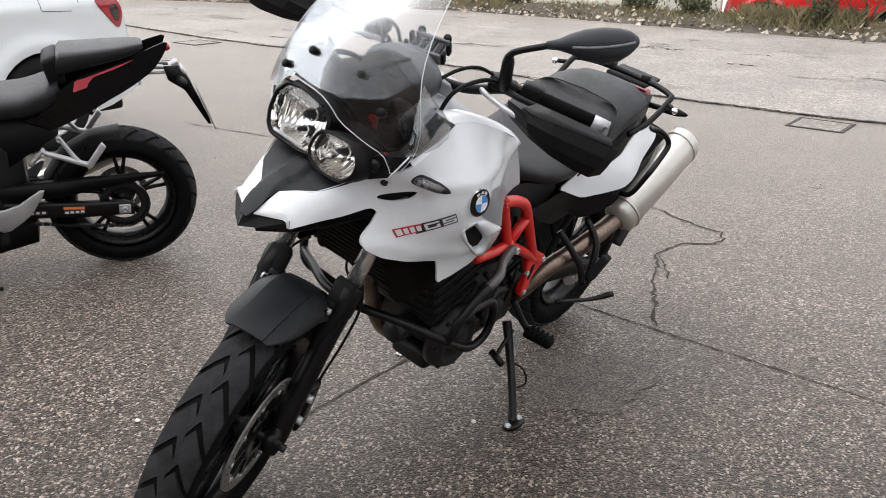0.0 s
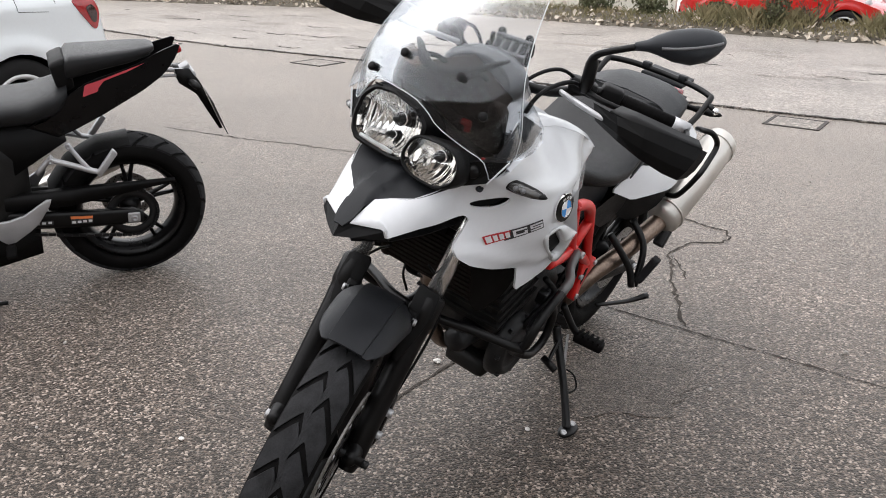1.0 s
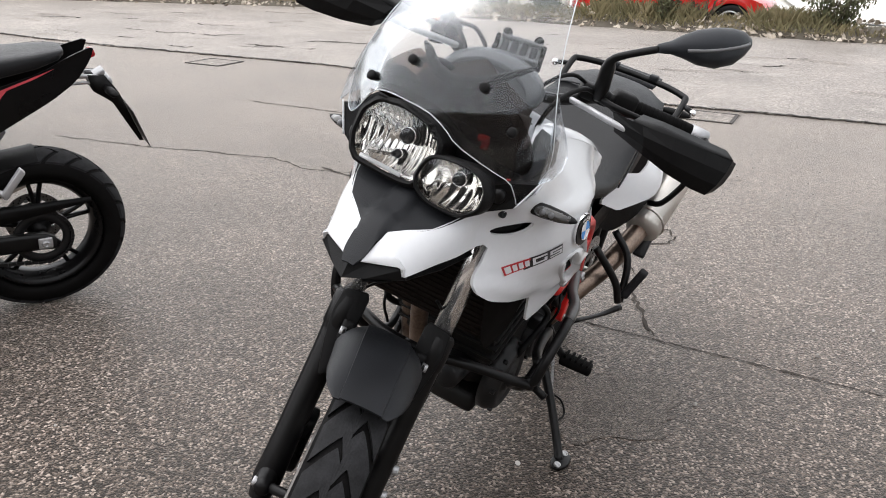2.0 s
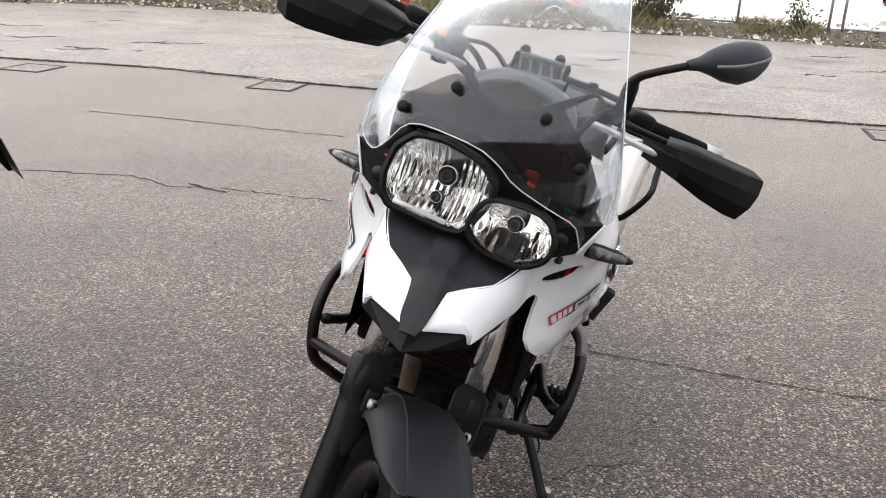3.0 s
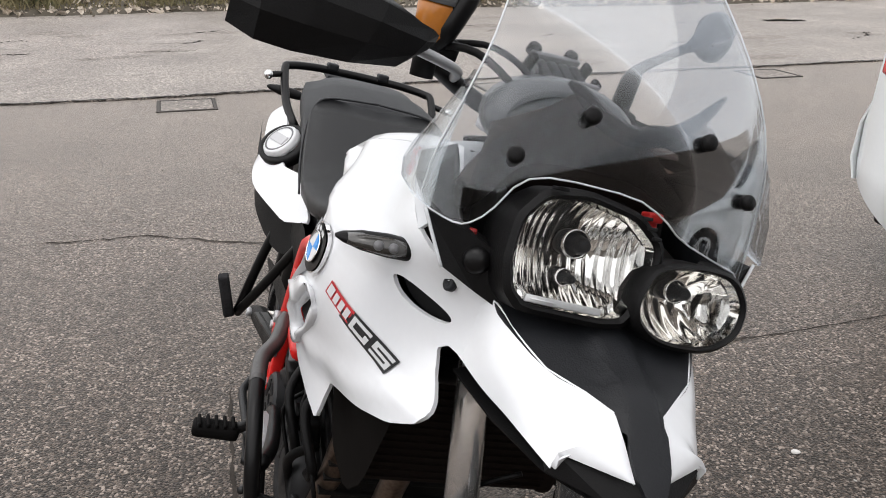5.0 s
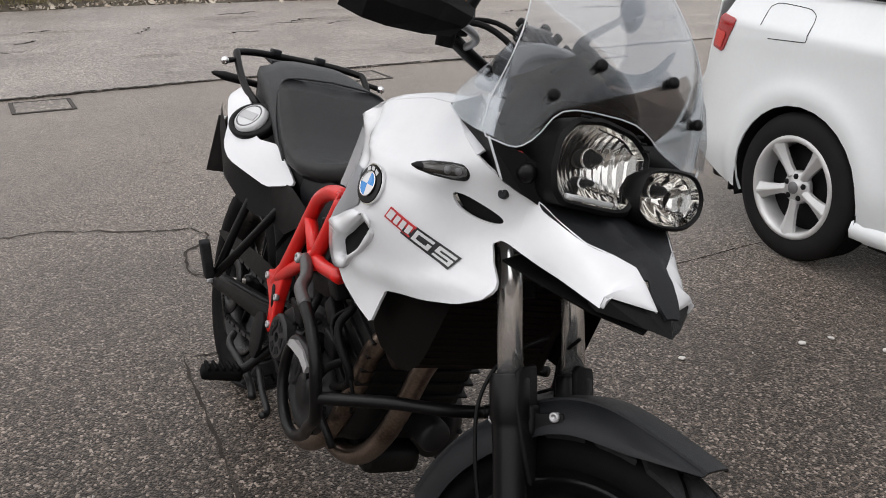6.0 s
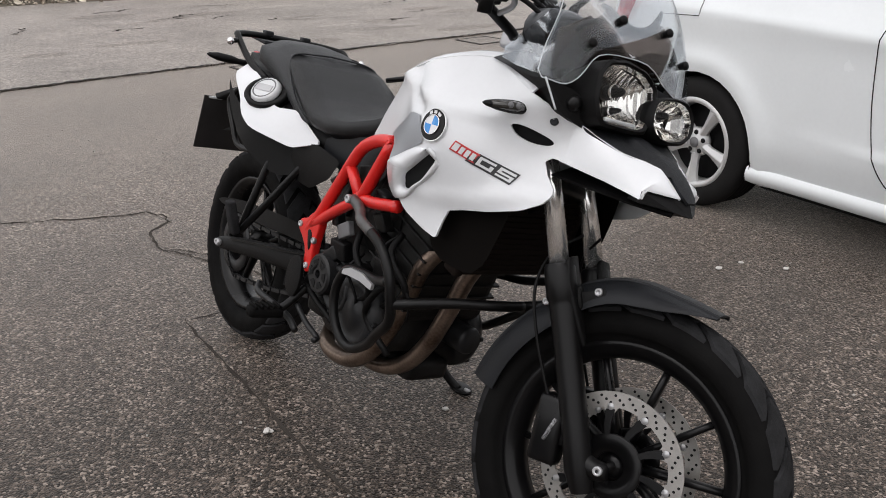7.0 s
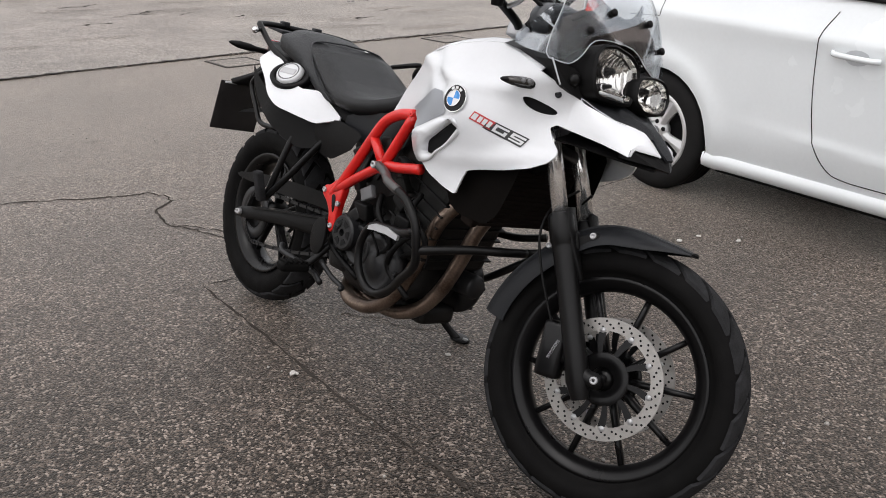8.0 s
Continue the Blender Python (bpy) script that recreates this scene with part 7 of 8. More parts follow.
def bar_side(m, right):
    def P(*p):
        return m @ Vector(p)
    a, b = Vector((0.974, 0.235, 1.177)), Vector((0.912, 0.362, 1.157))
    grip = part("grip", moved(tubes(([a, a.lerp(b, 0.03), a.lerp(b, 0.05), b], [0.019, 0.0215, 0.0165, 0.0165], dict(n=16, sub=2))), m), RUBBER, moto, "ribbed black rubber grip")
    for k in range(12):
        c = a.lerp(b, 0.1 + 0.07 * k)
        part("grip_rib", moved(tubes(([c, c.lerp(b, 0.02 + 0.001)], 0.0175, dict(n=14, sub=1))), m), RUBBER, grip)
    part("bar_end", moved(tubes(([b, b + (b - a).normalized() * 0.042], [0.0175, 0.016], dict(n=16, sub=1))), m), ALLOY, bar_o, "silver bar end weight")
    sw = (b - a).to_track_quat("Y", "Z").to_matrix().to_4x4()
    hs = part("switch_housing", moved(boxes(((0.05, 0.055, 0.05), Matrix.Translation(a + (a - b).normalized() * 0.022) @ sw, 0.012)), m), BLACK, moto, "black switch housing with buttons")
    for k in range(3):
        part("button", moved(boxes(((0.006, 0.01, 0.01), Matrix.Translation(a + (a - b).normalized() * (0.005 + 0.014 * k)) @ sw @ pose(-0.027, 0, 0.006), 0.002)), m), GREY_PLASTIC, hs)
    part("master_cylinder", moved(boxes(((0.045, 0.07, 0.035), Matrix.Translation((1.035, 0.16, 1.19)) @ sw, 0.01)), m), BLACK, moto)
    lv = part("lever", moved(tubes(([(1.045, 0.175, 1.185), (1.045, 0.22, 1.178), (1.005, 0.30, 1.165), (0.965, 0.375, 1.15)], [0.009, 0.008, 0.007, 0.008], dict(n=8))), m), SATIN_BLACK, moto, "curved hand lever")
    # hand guard: a thick shell that bends round the bar's end
    g = []
    for (p_top, p_bot) in (((1.126, 0.275, 1.186), (1.118, 0.29, 1.15)) if right else ((1.105, 0.225, 1.185), (1.10, 0.24, 1.145)), ((1.134, 0.299, 1.186), (1.122, 0.315, 1.128)), ((1.115, 0.365, 1.182), (1.105, 0.37, 1.105)), ((1.075, 0.43, 1.172), (1.075, 0.425, 1.085)), ((1.034, 0.481, 1.16), (1.052, 0.457, 1.077)), ((1.0, 0.487, 1.150), (1.015, 0.468, 1.08))):
        T, B_ = Vector(p_top), Vector(p_bot)
        n = Vector((0.85, 0.45, 0.05))
        g.append([T, T.lerp(B_, 0.3) + n * 0.012, T.lerp(B_, 0.65) + n * 0.014, B_])
    hgd = thicken(part("hand_guard", moved(loft(g, False, False), m), BLACK, moto, "black plastic hand guard", False), 0.006)
    if hgd:
        part("guard_deflector", moved(loft([[Vector((1.118, 0.275, 1.186)), Vector((1.066, 0.28, 1.192)), Vector((1.066, 0.28, 1.186)), Vector((1.118, 0.275, 1.18))], [Vector((1.125, 0.33, 1.186)), Vector((1.075, 0.33, 1.195)), Vector((1.075, 0.33, 1.189)), Vector((1.125, 0.33, 1.18))], [Vector((1.03, 0.481, 1.162)), Vector((1.005, 0.46, 1.17)), Vector((1.005, 0.46, 1.165)), Vector((1.03, 0.481, 1.157))]]), m), BLACK, hgd)
    part("guard_bar", moved(tubes(([(1.06, 0.115, 1.165), (1.10, 0.17, 1.17), (1.118, 0.24, 1.165), (1.11, 0.30, 1.158)], 0.0068, dict(n=12))), m), ALLOY, bar_o, "polished guard bar")
    part("guard_stay", moved(tubes(([(1.06, 0.40, 1.14), (1.0, 0.43, 1.14), (0.93, 0.41, 1.148), (0.90, 0.395, 1.15)], 0.007, dict(n=8))), m), SATIN_BLACK, bar_o)
    # mirror
    st = part("mirror_stem", moved(tubes(([(1.045, 0.17, 1.185), (1.058, 0.176, 1.212), (1.066, 0.177, 1.256), (1.074, 0.182, 1.277), (1.076, 0.206, 1.296), (1.055, 0.264, 1.327)], [0.013, 0.0165, 0.0155, 0.009, 0.0078, 0.0078], dict(n=10))), m), SATIN_BLACK, moto, "black mirror stem with a rubber boot")
    A2, B2 = Vector((1.056, 0.262, 1.327)), Vector((0.908, 0.41, 1.375))
    ax = (B2 - A2).normalized()
    upv = (Vector((-0.25, -0.1, 1)) - ax * Vector((-0.25, -0.1, 1)).dot(ax)).normalized()
    fw = ax.cross(upv).normalized()
    if fw.x < 0:
        fw = -fw
    sec = []
    for f, h0, h1, d in ((-0.02, 0.009, 0.009, 0.009), (0.12, 0.014, 0.013, 0.014), (0.24, 0.024, 0.022, 0.022), (0.4, 0.033, 0.038, 0.03), (0.6, 0.036, 0.048, 0.033), (0.78, 0.033, 0.043, 0.03), (0.9, 0.026, 0.028, 0.022), (0.98, 0.014, 0.012, 0.012), (1.0, 0.006, 0.005, 0.005)):
        c = A2.lerp(B2, f)
        ring = []
        for k in range(20):
            t = 2 * math.pi * k / 20
            y, x = math.sin(t), math.cos(t)
            ring.append(c + upv * (h0 if y > 0 else h1) * y + fw * (d * x if x > 0 else 0.25 * d * x))
        sec.append(ring)
    mir = part("mirror", moved(loft(sec), m), MIRROR_SHELL, moto, "black teardrop mirror housing")
    part("mirror_line", moved(tubes(([A2.lerp(B2, 0.24) + fw * 0.0215 - upv * 0.006, A2.lerp(B2, 0.5) + fw * 0.031 - upv * 0.008, A2.lerp(B2, 0.8) + fw * 0.0285 - upv * 0.004, A2.lerp(B2, 0.93) + fw * 0.018], 0.0035, dict(n=6))), m), MID_GREY, mir)
    gl = []
    for k in range(20):
        t = 2 * math.pi * k / 20
        gl.append(A2.lerp(B2, 0.6 + 0.33 * math.cos(t)) + upv * (0.032 if math.sin(t) > 0 else 0.04) * math.sin(t) - fw * 0.0095)
    bmx = bmesh.new()
    bmx.faces.new([bmx.verts.new(p) for p in gl])
    part("mirror_glass", moved(bmx, m), CHROME, mir, "mirror glass", False)
    # hoses and cables run from the bar to the headstock
    part("hose", moved(tubes(([(1.03, 0.15, 1.195), (1.10, 0.12, 1.225), (1.17, 0.09, 1.205), (1.22, 0.06, 1.14), (1.22, 0.05, 1.02)], 0.0045, dict(n=8))), m), BLACK, moto)
    part("hose", moved(tubes(([(1.02, 0.17, 1.18), (1.10, 0.15, 1.205), (1.18, 0.12, 1.17), (1.2, 0.1, 1.08), (1.2, 0.08, 0.98)], 0.0055, dict(n=8))), m), BLACK, moto)


bar_side(I4, False)
bar_side(OTHER_BAR, True)
RES = Matrix.Translation((1.16, -0.178, 1.275))
res = part("fluid_reservoir", moved(lathe([(0, 0.022), (0.026, 0.022), (0.0275, 0.018), (0.024, -0.02), (0.02, -0.026), (0, -0.026)], 24, "z"), RES), AMBER, moto, "amber fluid reservoir with a black cap")
part("reservoir_cap", moved(lathe([(0, 0.04), (0.024, 0.04), (0.029, 0.036), (0.029, 0.022), (0, 0.022)], 24, "z"), RES), MID_GREY, res)
part("reservoir_base", moved(lathe([(0, -0.024), (0.018, -0.024), (0.016, -0.075), (0, -0.075)], 16, "z"), RES), BLACK, res)
# clamp-on device holder above the instruments: a tray with sprung fingers on a short arm
HOLD = pose(1.168, 0.012, 1.238, 0, -58, 16)
hold = part("device_holder", moved(boxes(((0.014, 0.088, 0.050), pose(0, 0, 0.002), 0.004), ((0.03, 0.092, 0.008), pose(0.008, 0, -0.026), 0.003), ((0.022, 0.088, 0.008), pose(0.006, 0, 0.030), 0.003)), HOLD), MID_GREY, moto, "grey clamp-on device holder")
for k in range(4):
    part("holder_rib", moved(boxes(((0.006, 0.014, 0.040), pose(0.010, -0.031 + 0.0205 * k, 0.002), 0.002)), HOLD), GREY_PLASTIC, hold)
for k in (-1, 1):
    part("holder_finger", moved(boxes(((0.034, 0.010, 0.016), pose(0.006, k * 0.049, 0.016), 0.004), ((0.034, 0.010, 0.016), pose(0.006, k * 0.049, -0.016), 0.004)), HOLD), BLACK, hold)
    part("holder_knob", moved(lathe([(0, 0.008), (0.008, 0.008), (0.010, 0.004), (0.010, -0.006), (0, -0.006)], 14, "x", (0.012, k * 0.034, 0.040)), HOLD), BLACK, hold)
part("holder_arm", tubes(([(1.15, 0.012, 1.245), (1.135, 0.01, 1.21), (1.11, 0.0, 1.175)], 0.011, dict(n=12))), BLACK, hold)
# brake hose in front of the fork
for v in (-1, 1):
    part("brake_hose", moved(tubes(([(1.43, v * 0.05, 0.78), (1.395, v * 0.08, 0.735), (1.385, v * 0.105, 0.69), (1.395, v * 0.122, 0.63), (1.43, v * 0.122, 0.55), (1.475, v * 0.115, 0.47), (1.50, v * 0.112, 0.43)], 0.0036, dict(n=7))), STEER), BLACK, moto)

# ---- parked cars: s runs forward from the rear axle, y to the left, z up ----
def car_wheel(car, s, side, y, R, label, spokes=5):
    at = (s, side * y, R)
    w = part("wheel", lathe([(0.218, -0.09), (0.226, -0.095), (0.226, -0.085), (0.205, -0.06), (0.205, 0.06), (0.227, 0.085), (0.228, 0.100), (0.222, 0.1085), (0.208, 0.109), (0.199, 0.100), (0.194, 0.06), (0.192, -0.06)] if side > 0 else [(0.192, 0.06), (0.194, -0.06), (0.199, -0.100), (0.208, -0.109), (0.222, -0.1085), (0.228, -0.100), (0.227, -0.085), (0.205, -0.06), (0.205, 0.06), (0.226, 0.085), (0.226, 0.095), (0.218, 0.09)], 56, "y", at, closed=True), WHEEL_SILVER, car, label)
    tp = [(0.215, -0.098), (0.24, -0.108), (R - 0.045, -0.108), (R - 0.012, -0.097), (R, -0.075)]
    for k in (-0.045, -0.015, 0.015, 0.045):
        tp += [(R, k - 0.012), (R - 0.007, k - 0.008), (R - 0.007, k + 0.008), (R, k + 0.012)]
    tp += [(r, -a) for r, a in tp[4::-1]]
    part("tyre", lathe(tp, 64, "y", at), CAR_TYRE, w, "black car tyre")
    part("brake_back", lathe([(0, 0.02), (0.19, 0.02), (0.19, -0.02), (0, -0.02)], 32, "y", at), SHADOW_GAP, w)
    o = side * 0.075
    part("hub_cap", lathe([(0, 0.02 * side + o), (0.024, 0.019 * side + o), (0.03, 0.008 * side + o), (0.064, 0.004 * side + o), (0.072, -0.006 * side + o), (0.074, -0.025 * side + o), (0, -0.025 * side + o)], 28, "y", at), WHEEL_SILVER, w)
    part("centre_cap", lathe([(0, 0.0235 * side + o), (0.022, 0.0225 * side + o), (0.027, 0.016 * side + o), (0.027, 0.0 * side + o), (0, 0.0 * side + o)], 24, "y", at), MID_GREY, w, "grey centre cap")
    for k in range(spokes):
        a = 2 * math.pi * (k + 0.75) / spokes
        sec = []
        for f, hw in ((0, 0.023), (0.3, 0.021), (0.75, 0.031), (1, 0.043)):
            r = 0.055 + (0.205 - 0.055) * f
            c = Vector((at[0] + r * math.cos(a), at[1] + o * (1.0 + 0.26 * f), at[2] + r * math.sin(a)))
            tn = Vector((-math.sin(a), 0, math.cos(a)))
            sec.append([c + tn * hw * x + Vector((0, side * 0.014 * y, 0)) for x, y in ((-1, -1.2), (1, -1.2), (1, -0.1), (0.86, 0.1), (0.12, 1.0), (-0.08, 1.0), (-0.86, 0.1), (-1, -0.1))])
        sharp(part("spoke", loft(sec), WHEEL_SILVER, w), 18)
        # a proud near-black stud paints the shade of a bolt hole
        b = lathe([(0, 0.004), (0.010, 0.004), (0.0125, 0.0), (0.0125, -0.014), (0, -0.014)], 12, "y")
        b.transform(Matrix.Translation((at[0] + 0.050 * math.cos(a + 0.63), at[1] + o + side * 0.008, at[2] + 0.050 * math.sin(a + 0.63))) @ (I4 if side > 0 else FLIP))
        part("wheel_bolt", b, SHADOW_GAP, w)
    return w


def arch(cx, R, z0, a0=200, a1=-20, n=18):
    return [(cx + R * math.cos(radians(a0 + (a1 - a0) * k / n)), max(z0, 0.32 + R * math.sin(radians(a0 + (a1 - a0) * k / n)))) for k in range(n + 1)]


def car(name, m, paint, label, tail_style, length=4.25, wheelbase=2.58, height=1.42, spokes=5, front_lamp=False):
    t = thing(name, m, label, "car", "parked cars")
    REAR, NOSE, R = -0.84, length - 0.74, 0.323
    HW = 0.885

    def half(s, z):
        """Half the body's width at a station and height: plan taper, tumblehome, waist crease and flared arches."""
        e = max(0, (REAR + 0.62 - s) / 0.62)
        f = max(0, (s - (NOSE - 0.95)) / 0.95)
        w = HW - 0.15 * e ** 2.6 - 0.30 * f ** 2.4
        w -= 0.055 * max(0, (0.42 - z) / 0.25) ** 1.5 + 0.10 * max(0, (z - 0.9) / 0.3) ** 1.4
        w += 0.020 * math.exp(-abs(z - 0.975 + 0.035 * (s + 0.4)) / 0.06) + 0.012 * math.exp(-max(0.0, z - 0.47 + 0.055 * (s - 0.9)) / 0.012) * math.exp(-max(0.0, 0.47 - 0.055 * (s - 0.9) - z) / 0.07) * min(1, max(0, (s - 0.5) / 0.5))
        for c in (0, wheelbase):
            d = math.hypot(s - c, z - 0.32)
            w += 0.016 * math.exp(-((d - 0.40) / 0.06) ** 2)
        return w

    def up(a):
        """The waist lies higher along the cabin than along the bonnet."""
        return 0.07 * min(1, max(0, (NOSE - 0.3 - a) / 1.2))

    belt = [(REAR + 0.30, 1.0), (REAR + 0.42, 1.05), (0.1, 1.055), (0.9, 1.035), (1.7, 1.0), (2.35, 0.955), (NOSE - 0.9, 0.90), (NOSE - 0.35, 0.80), (NOSE - 0.06, 0.68)]
    belt = [(a, b + up(a)) for a, b in belt]
    outline = [(REAR + 0.03, 0.34), (REAR + 0.005, 0.44), (REAR + 0.025, 0.60), (REAR + 0.125, 0.71), (REAR + 0.165, 0.85), (REAR + 0.24, 0.95)] + belt + [(NOSE, 0.55), (NOSE - 0.02, 0.35), (NOSE - 0.12, 0.24)]
    outline += [(wheelbase + 0.37, 0.22)] + [(x, z) for x, z in arch(wheelbase, 0.355, 0.22)][::-1] + [(wheelbase - 0.40, 0.2)]
    outline += [(0.40, 0.2)] + [(x, z) for x, z in arch(0.0, 0.355, 0.22)][::-1] + [(-0.42, 0.235), (-0.5, 0.245)]
    # drop doubled neighbours
    clean = [outline[0]]
    for p in outline[1:]:
        if math.hypot(p[0] - clean[-1][0], p[1] - clean[-1][1]) > 0.012:
            clean.append(p)
    door = [(0.955, 1.045), (0.905, 0.93), (0.905, 0.72), (0.935, 0.52), (0.975, 0.42), (1.04, 0.345), (1.12, 0.32), (1.3, 0.315), (2.0, 0.315), (2.06, 0.4), (2.1, 0.6), (2.08, 0.9), (2.05, 0.975)]
    part("underbody", boxes(((NOSE - REAR - 0.5, 1.12, 0.05), pose((NOSE + REAR) / 2, 0, 0.20), 0.015)), SHADOW_GAP, t, "dark car underbody")
    for sd in (-1, 1):
        body = thicken(part("side_panel", sheet(clean, (lambda sd: lambda a, b: (a, sd * half(a, b), b))(sd), (), 0.022, (0, sd, 0)), paint, t, "glossy painted body side"), 0.01)
        part("door_gap", tubes(([(a, sd * (half(a, b) + 0.0005), b) for a, b in [tuple(q) for q in curve_points(door, 6)]], 0.0026, dict(n=5, sub=1))), SHADOW_GAP, body)
        part("sill", loft([[(s, sd * (half(s, 0.3) + dy), z) for dy, z in ((-0.06, 0.30), (0.004, 0.280), (0.014, 0.250), (0.006, 0.215), (-0.06, 0.185))] for s in np.linspace(0.34, wheelbase - 0.34, 14)], False, False), paint, t)
        part("side_floor", boxes(((wheelbase - 0.80, 0.30, 0.03), pose(wheelbase / 2, sd * 0.69, 0.20), 0.008)), SHADOW_GAP, t)
        hp = [(0.985, 0.880), (1.02, 0.873), (1.17, 0.866), (1.205, 0.866)]
        # flat greyer patch: the handle recess's shade is painted on the door
        part("door_recess", sheet(rounded([(1.035, 0.885), (1.09, 0.903), (1.15, 0.89), (1.15, 0.845), (1.09, 0.828), (1.04, 0.845)], 2), (lambda sd: lambda a, b: (a, sd * (half(a, b) + 0.001), b))(sd), (), 0.03, (0, sd, 0)), surf("shaded_handle_grey", (0.55, 0.57, 0.59), 0.35, 0, 0.03), body)
        part("door_handle", tubes(([(a, sd * (half(a, b) + (0.012 if k in (0, 3) else 0.034)), b) for k, (a, b) in enumerate(hp)], 0.0125, dict(n=10, sub=4))), paint, body, "body-coloured door handle")
        part("fuel_flap" if sd < 0 else "quarter_trim", tubes(([(a, sd * (half(a, b) + 0.0006), b) for a, b in ([(-0.24, 0.925)] + rounded([(-0.30, 0.925), (-0.02, 0.91), (-0.015, 1.06), (-0.29, 1.075)], 3, 0.16)[6:-6])], 0.0018, dict(n=5, sub=1))), SHADOW_GAP, body)
        # wheel housings
        for c in (0, wheelbase):
            part("wheel_arch_liner", loft([[(c + r_ * math.cos(a), sd * y, 0.32 + r_ * math.sin(a)) for r_, y in ((0.358, half(c, 0.68) - 0.015), (0.358, 0.58), (0.05, 0.58))] for a in (radians(d) for d in range(-20, 201, 10))], False, False), SHADOW_GAP, t)
            car_wheel(t, c, sd, 0.775, R, "five-spoke alloy wheel", spokes)
        # glass
        gl = [(REAR + 0.50, 1.075), (0.15, 1.075), (0.86, 1.055), (0.90, 1.30), (0.5, 1.31), (0.1, 1.25)]
        fr = [(0.93, 1.055), (1.7, 1.02), (2.12, 0.99), (1.6, 1.27), (1.25, 1.32), (0.96, 1.315)]

        def roofside(a, b, sd=sd):
            return (a, sd * (half(a, 1.0) - 0.012 - 0.42 * (b - 1.0)), b + up(a))
        part("side_window", sheet(rounded(gl, 1, 0.15), roofside, (), 0.08, (0, sd, 0)), DARK_GLASS, t, "dark quarter window")
        part("side_window", sheet(rounded(fr, 1, 0.15), roofside, (), 0.08, (0, sd, 0)), DARK_GLASS, t, "dark door window")
        part("window_frame", tubes(([roofside(*p) for p in ((REAR + 0.46, 1.06), (0.1, 1.062), (0.9, 1.042), (1.7, 1.007), (2.15, 0.975))], 0.010, dict(n=6, sub=3))), BLACK, t)
        shell = [(REAR + 0.30, 1.0), (REAR + 0.42, 1.055), (0.9, 1.035), (2.15, 0.972), (2.3, 0.97), (1.65, 1.31), (1.3, 1.36), (0.6, 1.37), (0.0, 1.30), (REAR + 0.45, 1.12)]
        part("pillar_panel", sheet(rounded(shell, 1, 0.15), lambda a, b, sd=sd: (roofside(a, b)[0], roofside(a, b)[1] - sd * 0.006, b + up(a)), [rounded(gl, 1, 0.15), rounded(fr, 1, 0.15)], 0.08, (0, sd, 0)), paint, t)
        # rear lamp wrapped round the corner
        if tail_style == "angular":
            tl = [(-0.655, 0.838), (-0.645, 0.87), (-0.59, 1.0), (-0.465, 0.985), (-0.475, 0.955), (-0.555, 0.826)]
            tl2 = [(-0.640, 0.85), (-0.620, 0.925), (-0.525, 0.918), (-0.567, 0.84)]
        else:
            tl = [(REAR + 0.190, 0.80), (REAR + 0.160, 0.90), (REAR + 0.220, 1.0), (REAR + 0.360, 1.02), (REAR + 0.420, 0.985), (REAR + 0.360, 0.91), (REAR + 0.230, 0.785)]
            tl2 = [(REAR + 0.210, 0.83), (REAR + 0.190, 0.90), (REAR + 0.240, 0.96), (REAR + 0.310, 0.94), (REAR + 0.250, 0.84)]
        lamp = thicken(part("tail_lamp", sheet(rounded(tl, 1, 0.12) if tail_style == "angular" else rounded(tl, 2, 0.2), (lambda sd: lambda a, b: (a, sd * (half(a, b) + 0.006), b))(sd), (), 0.03, (0, sd, 0)), LAMP_RED, t, "red tail lamp"), 0.02)
        part("lamp_segment", sheet(rounded(tl2, 1, 0.12) if tail_style == "angular" else rounded(tl2, 2, 0.2), (lambda sd: lambda a, b: (a, sd * (half(a, b) + 0.0085), b))(sd), (), 0.03, (0, sd, 0)), surf("bright_red_lamp", (0.62, 0.03, 0.025), 0.15, 0, 0.1, coat=0.5) if tail_style == "angular" else LAMP_DARK, lamp)
        if front_lamp:
            b = lathe([(0, 0.03), (0.06, 0.025), (0.085, 0.01), (0.09, -0.01), (0, -0.02)], 24, "x")
            b.transform(Matrix.Translation((NOSE - 0.27, sd * 0.60, 0.76)) @ Matrix.Rotation(sd * 0.5, 4, "Z"))
            part("headlamp", b, ALLOY, t, "round bright headlamp")
        part("door_mirror", boxes(((0.10, 0.17, 0.11), pose(2.0, sd * (half(2.0, 1.0) + 0.07), 1.03), 0.04)), paint, t)
    # strip over the top: tail, hatch, roof, screen, bonnet and nose
    top = [(REAR + 0.01, 0.34), (REAR - 0.01, 0.44), (REAR + 0.015, 0.60), (REAR + 0.11, 0.71), (REAR + 0.15, 0.85), (REAR + 0.22, 0.98)]
    top2 = [(NOSE - 0.9, 0.90), (NOSE - 0.35, 0.80), (NOSE - 0.06, 0.68), (NOSE, 0.55), (NOSE - 0.02, 0.35), (NOSE - 0.12, 0.24)]

    def band(pts, inset, crown):
        sec = []
        for s, z in pts:
            w = half(max(s, REAR + 0.05), min(z, 1.0)) - inset - max(0, (z - 1.0)) * 0.42
            sec.append([(s - (0.07 * (1 - x * x) if s < 0 else -0.10 * (1 - x * x)) * crown, w * x, z + (up(s) if z > 0.86 else 0) + 0.03 * (1 - x * x) * (1 if z > 0.8 else 0)) for x in (-1, -0.9, -0.7, -0.4, 0, 0.4, 0.7, 0.9, 1)])
        return loft(sec, False, False)
    thicken(part("rear_end", band(top, 0.0, 1), paint, t, "painted rear end"), 0.01)
    part("rear_window", band([(REAR + 0.20, 0.98), (REAR + 0.36, 1.12), (REAR + 0.62, 1.30)], 0.012, 0.6), DARK_GLASS, t)
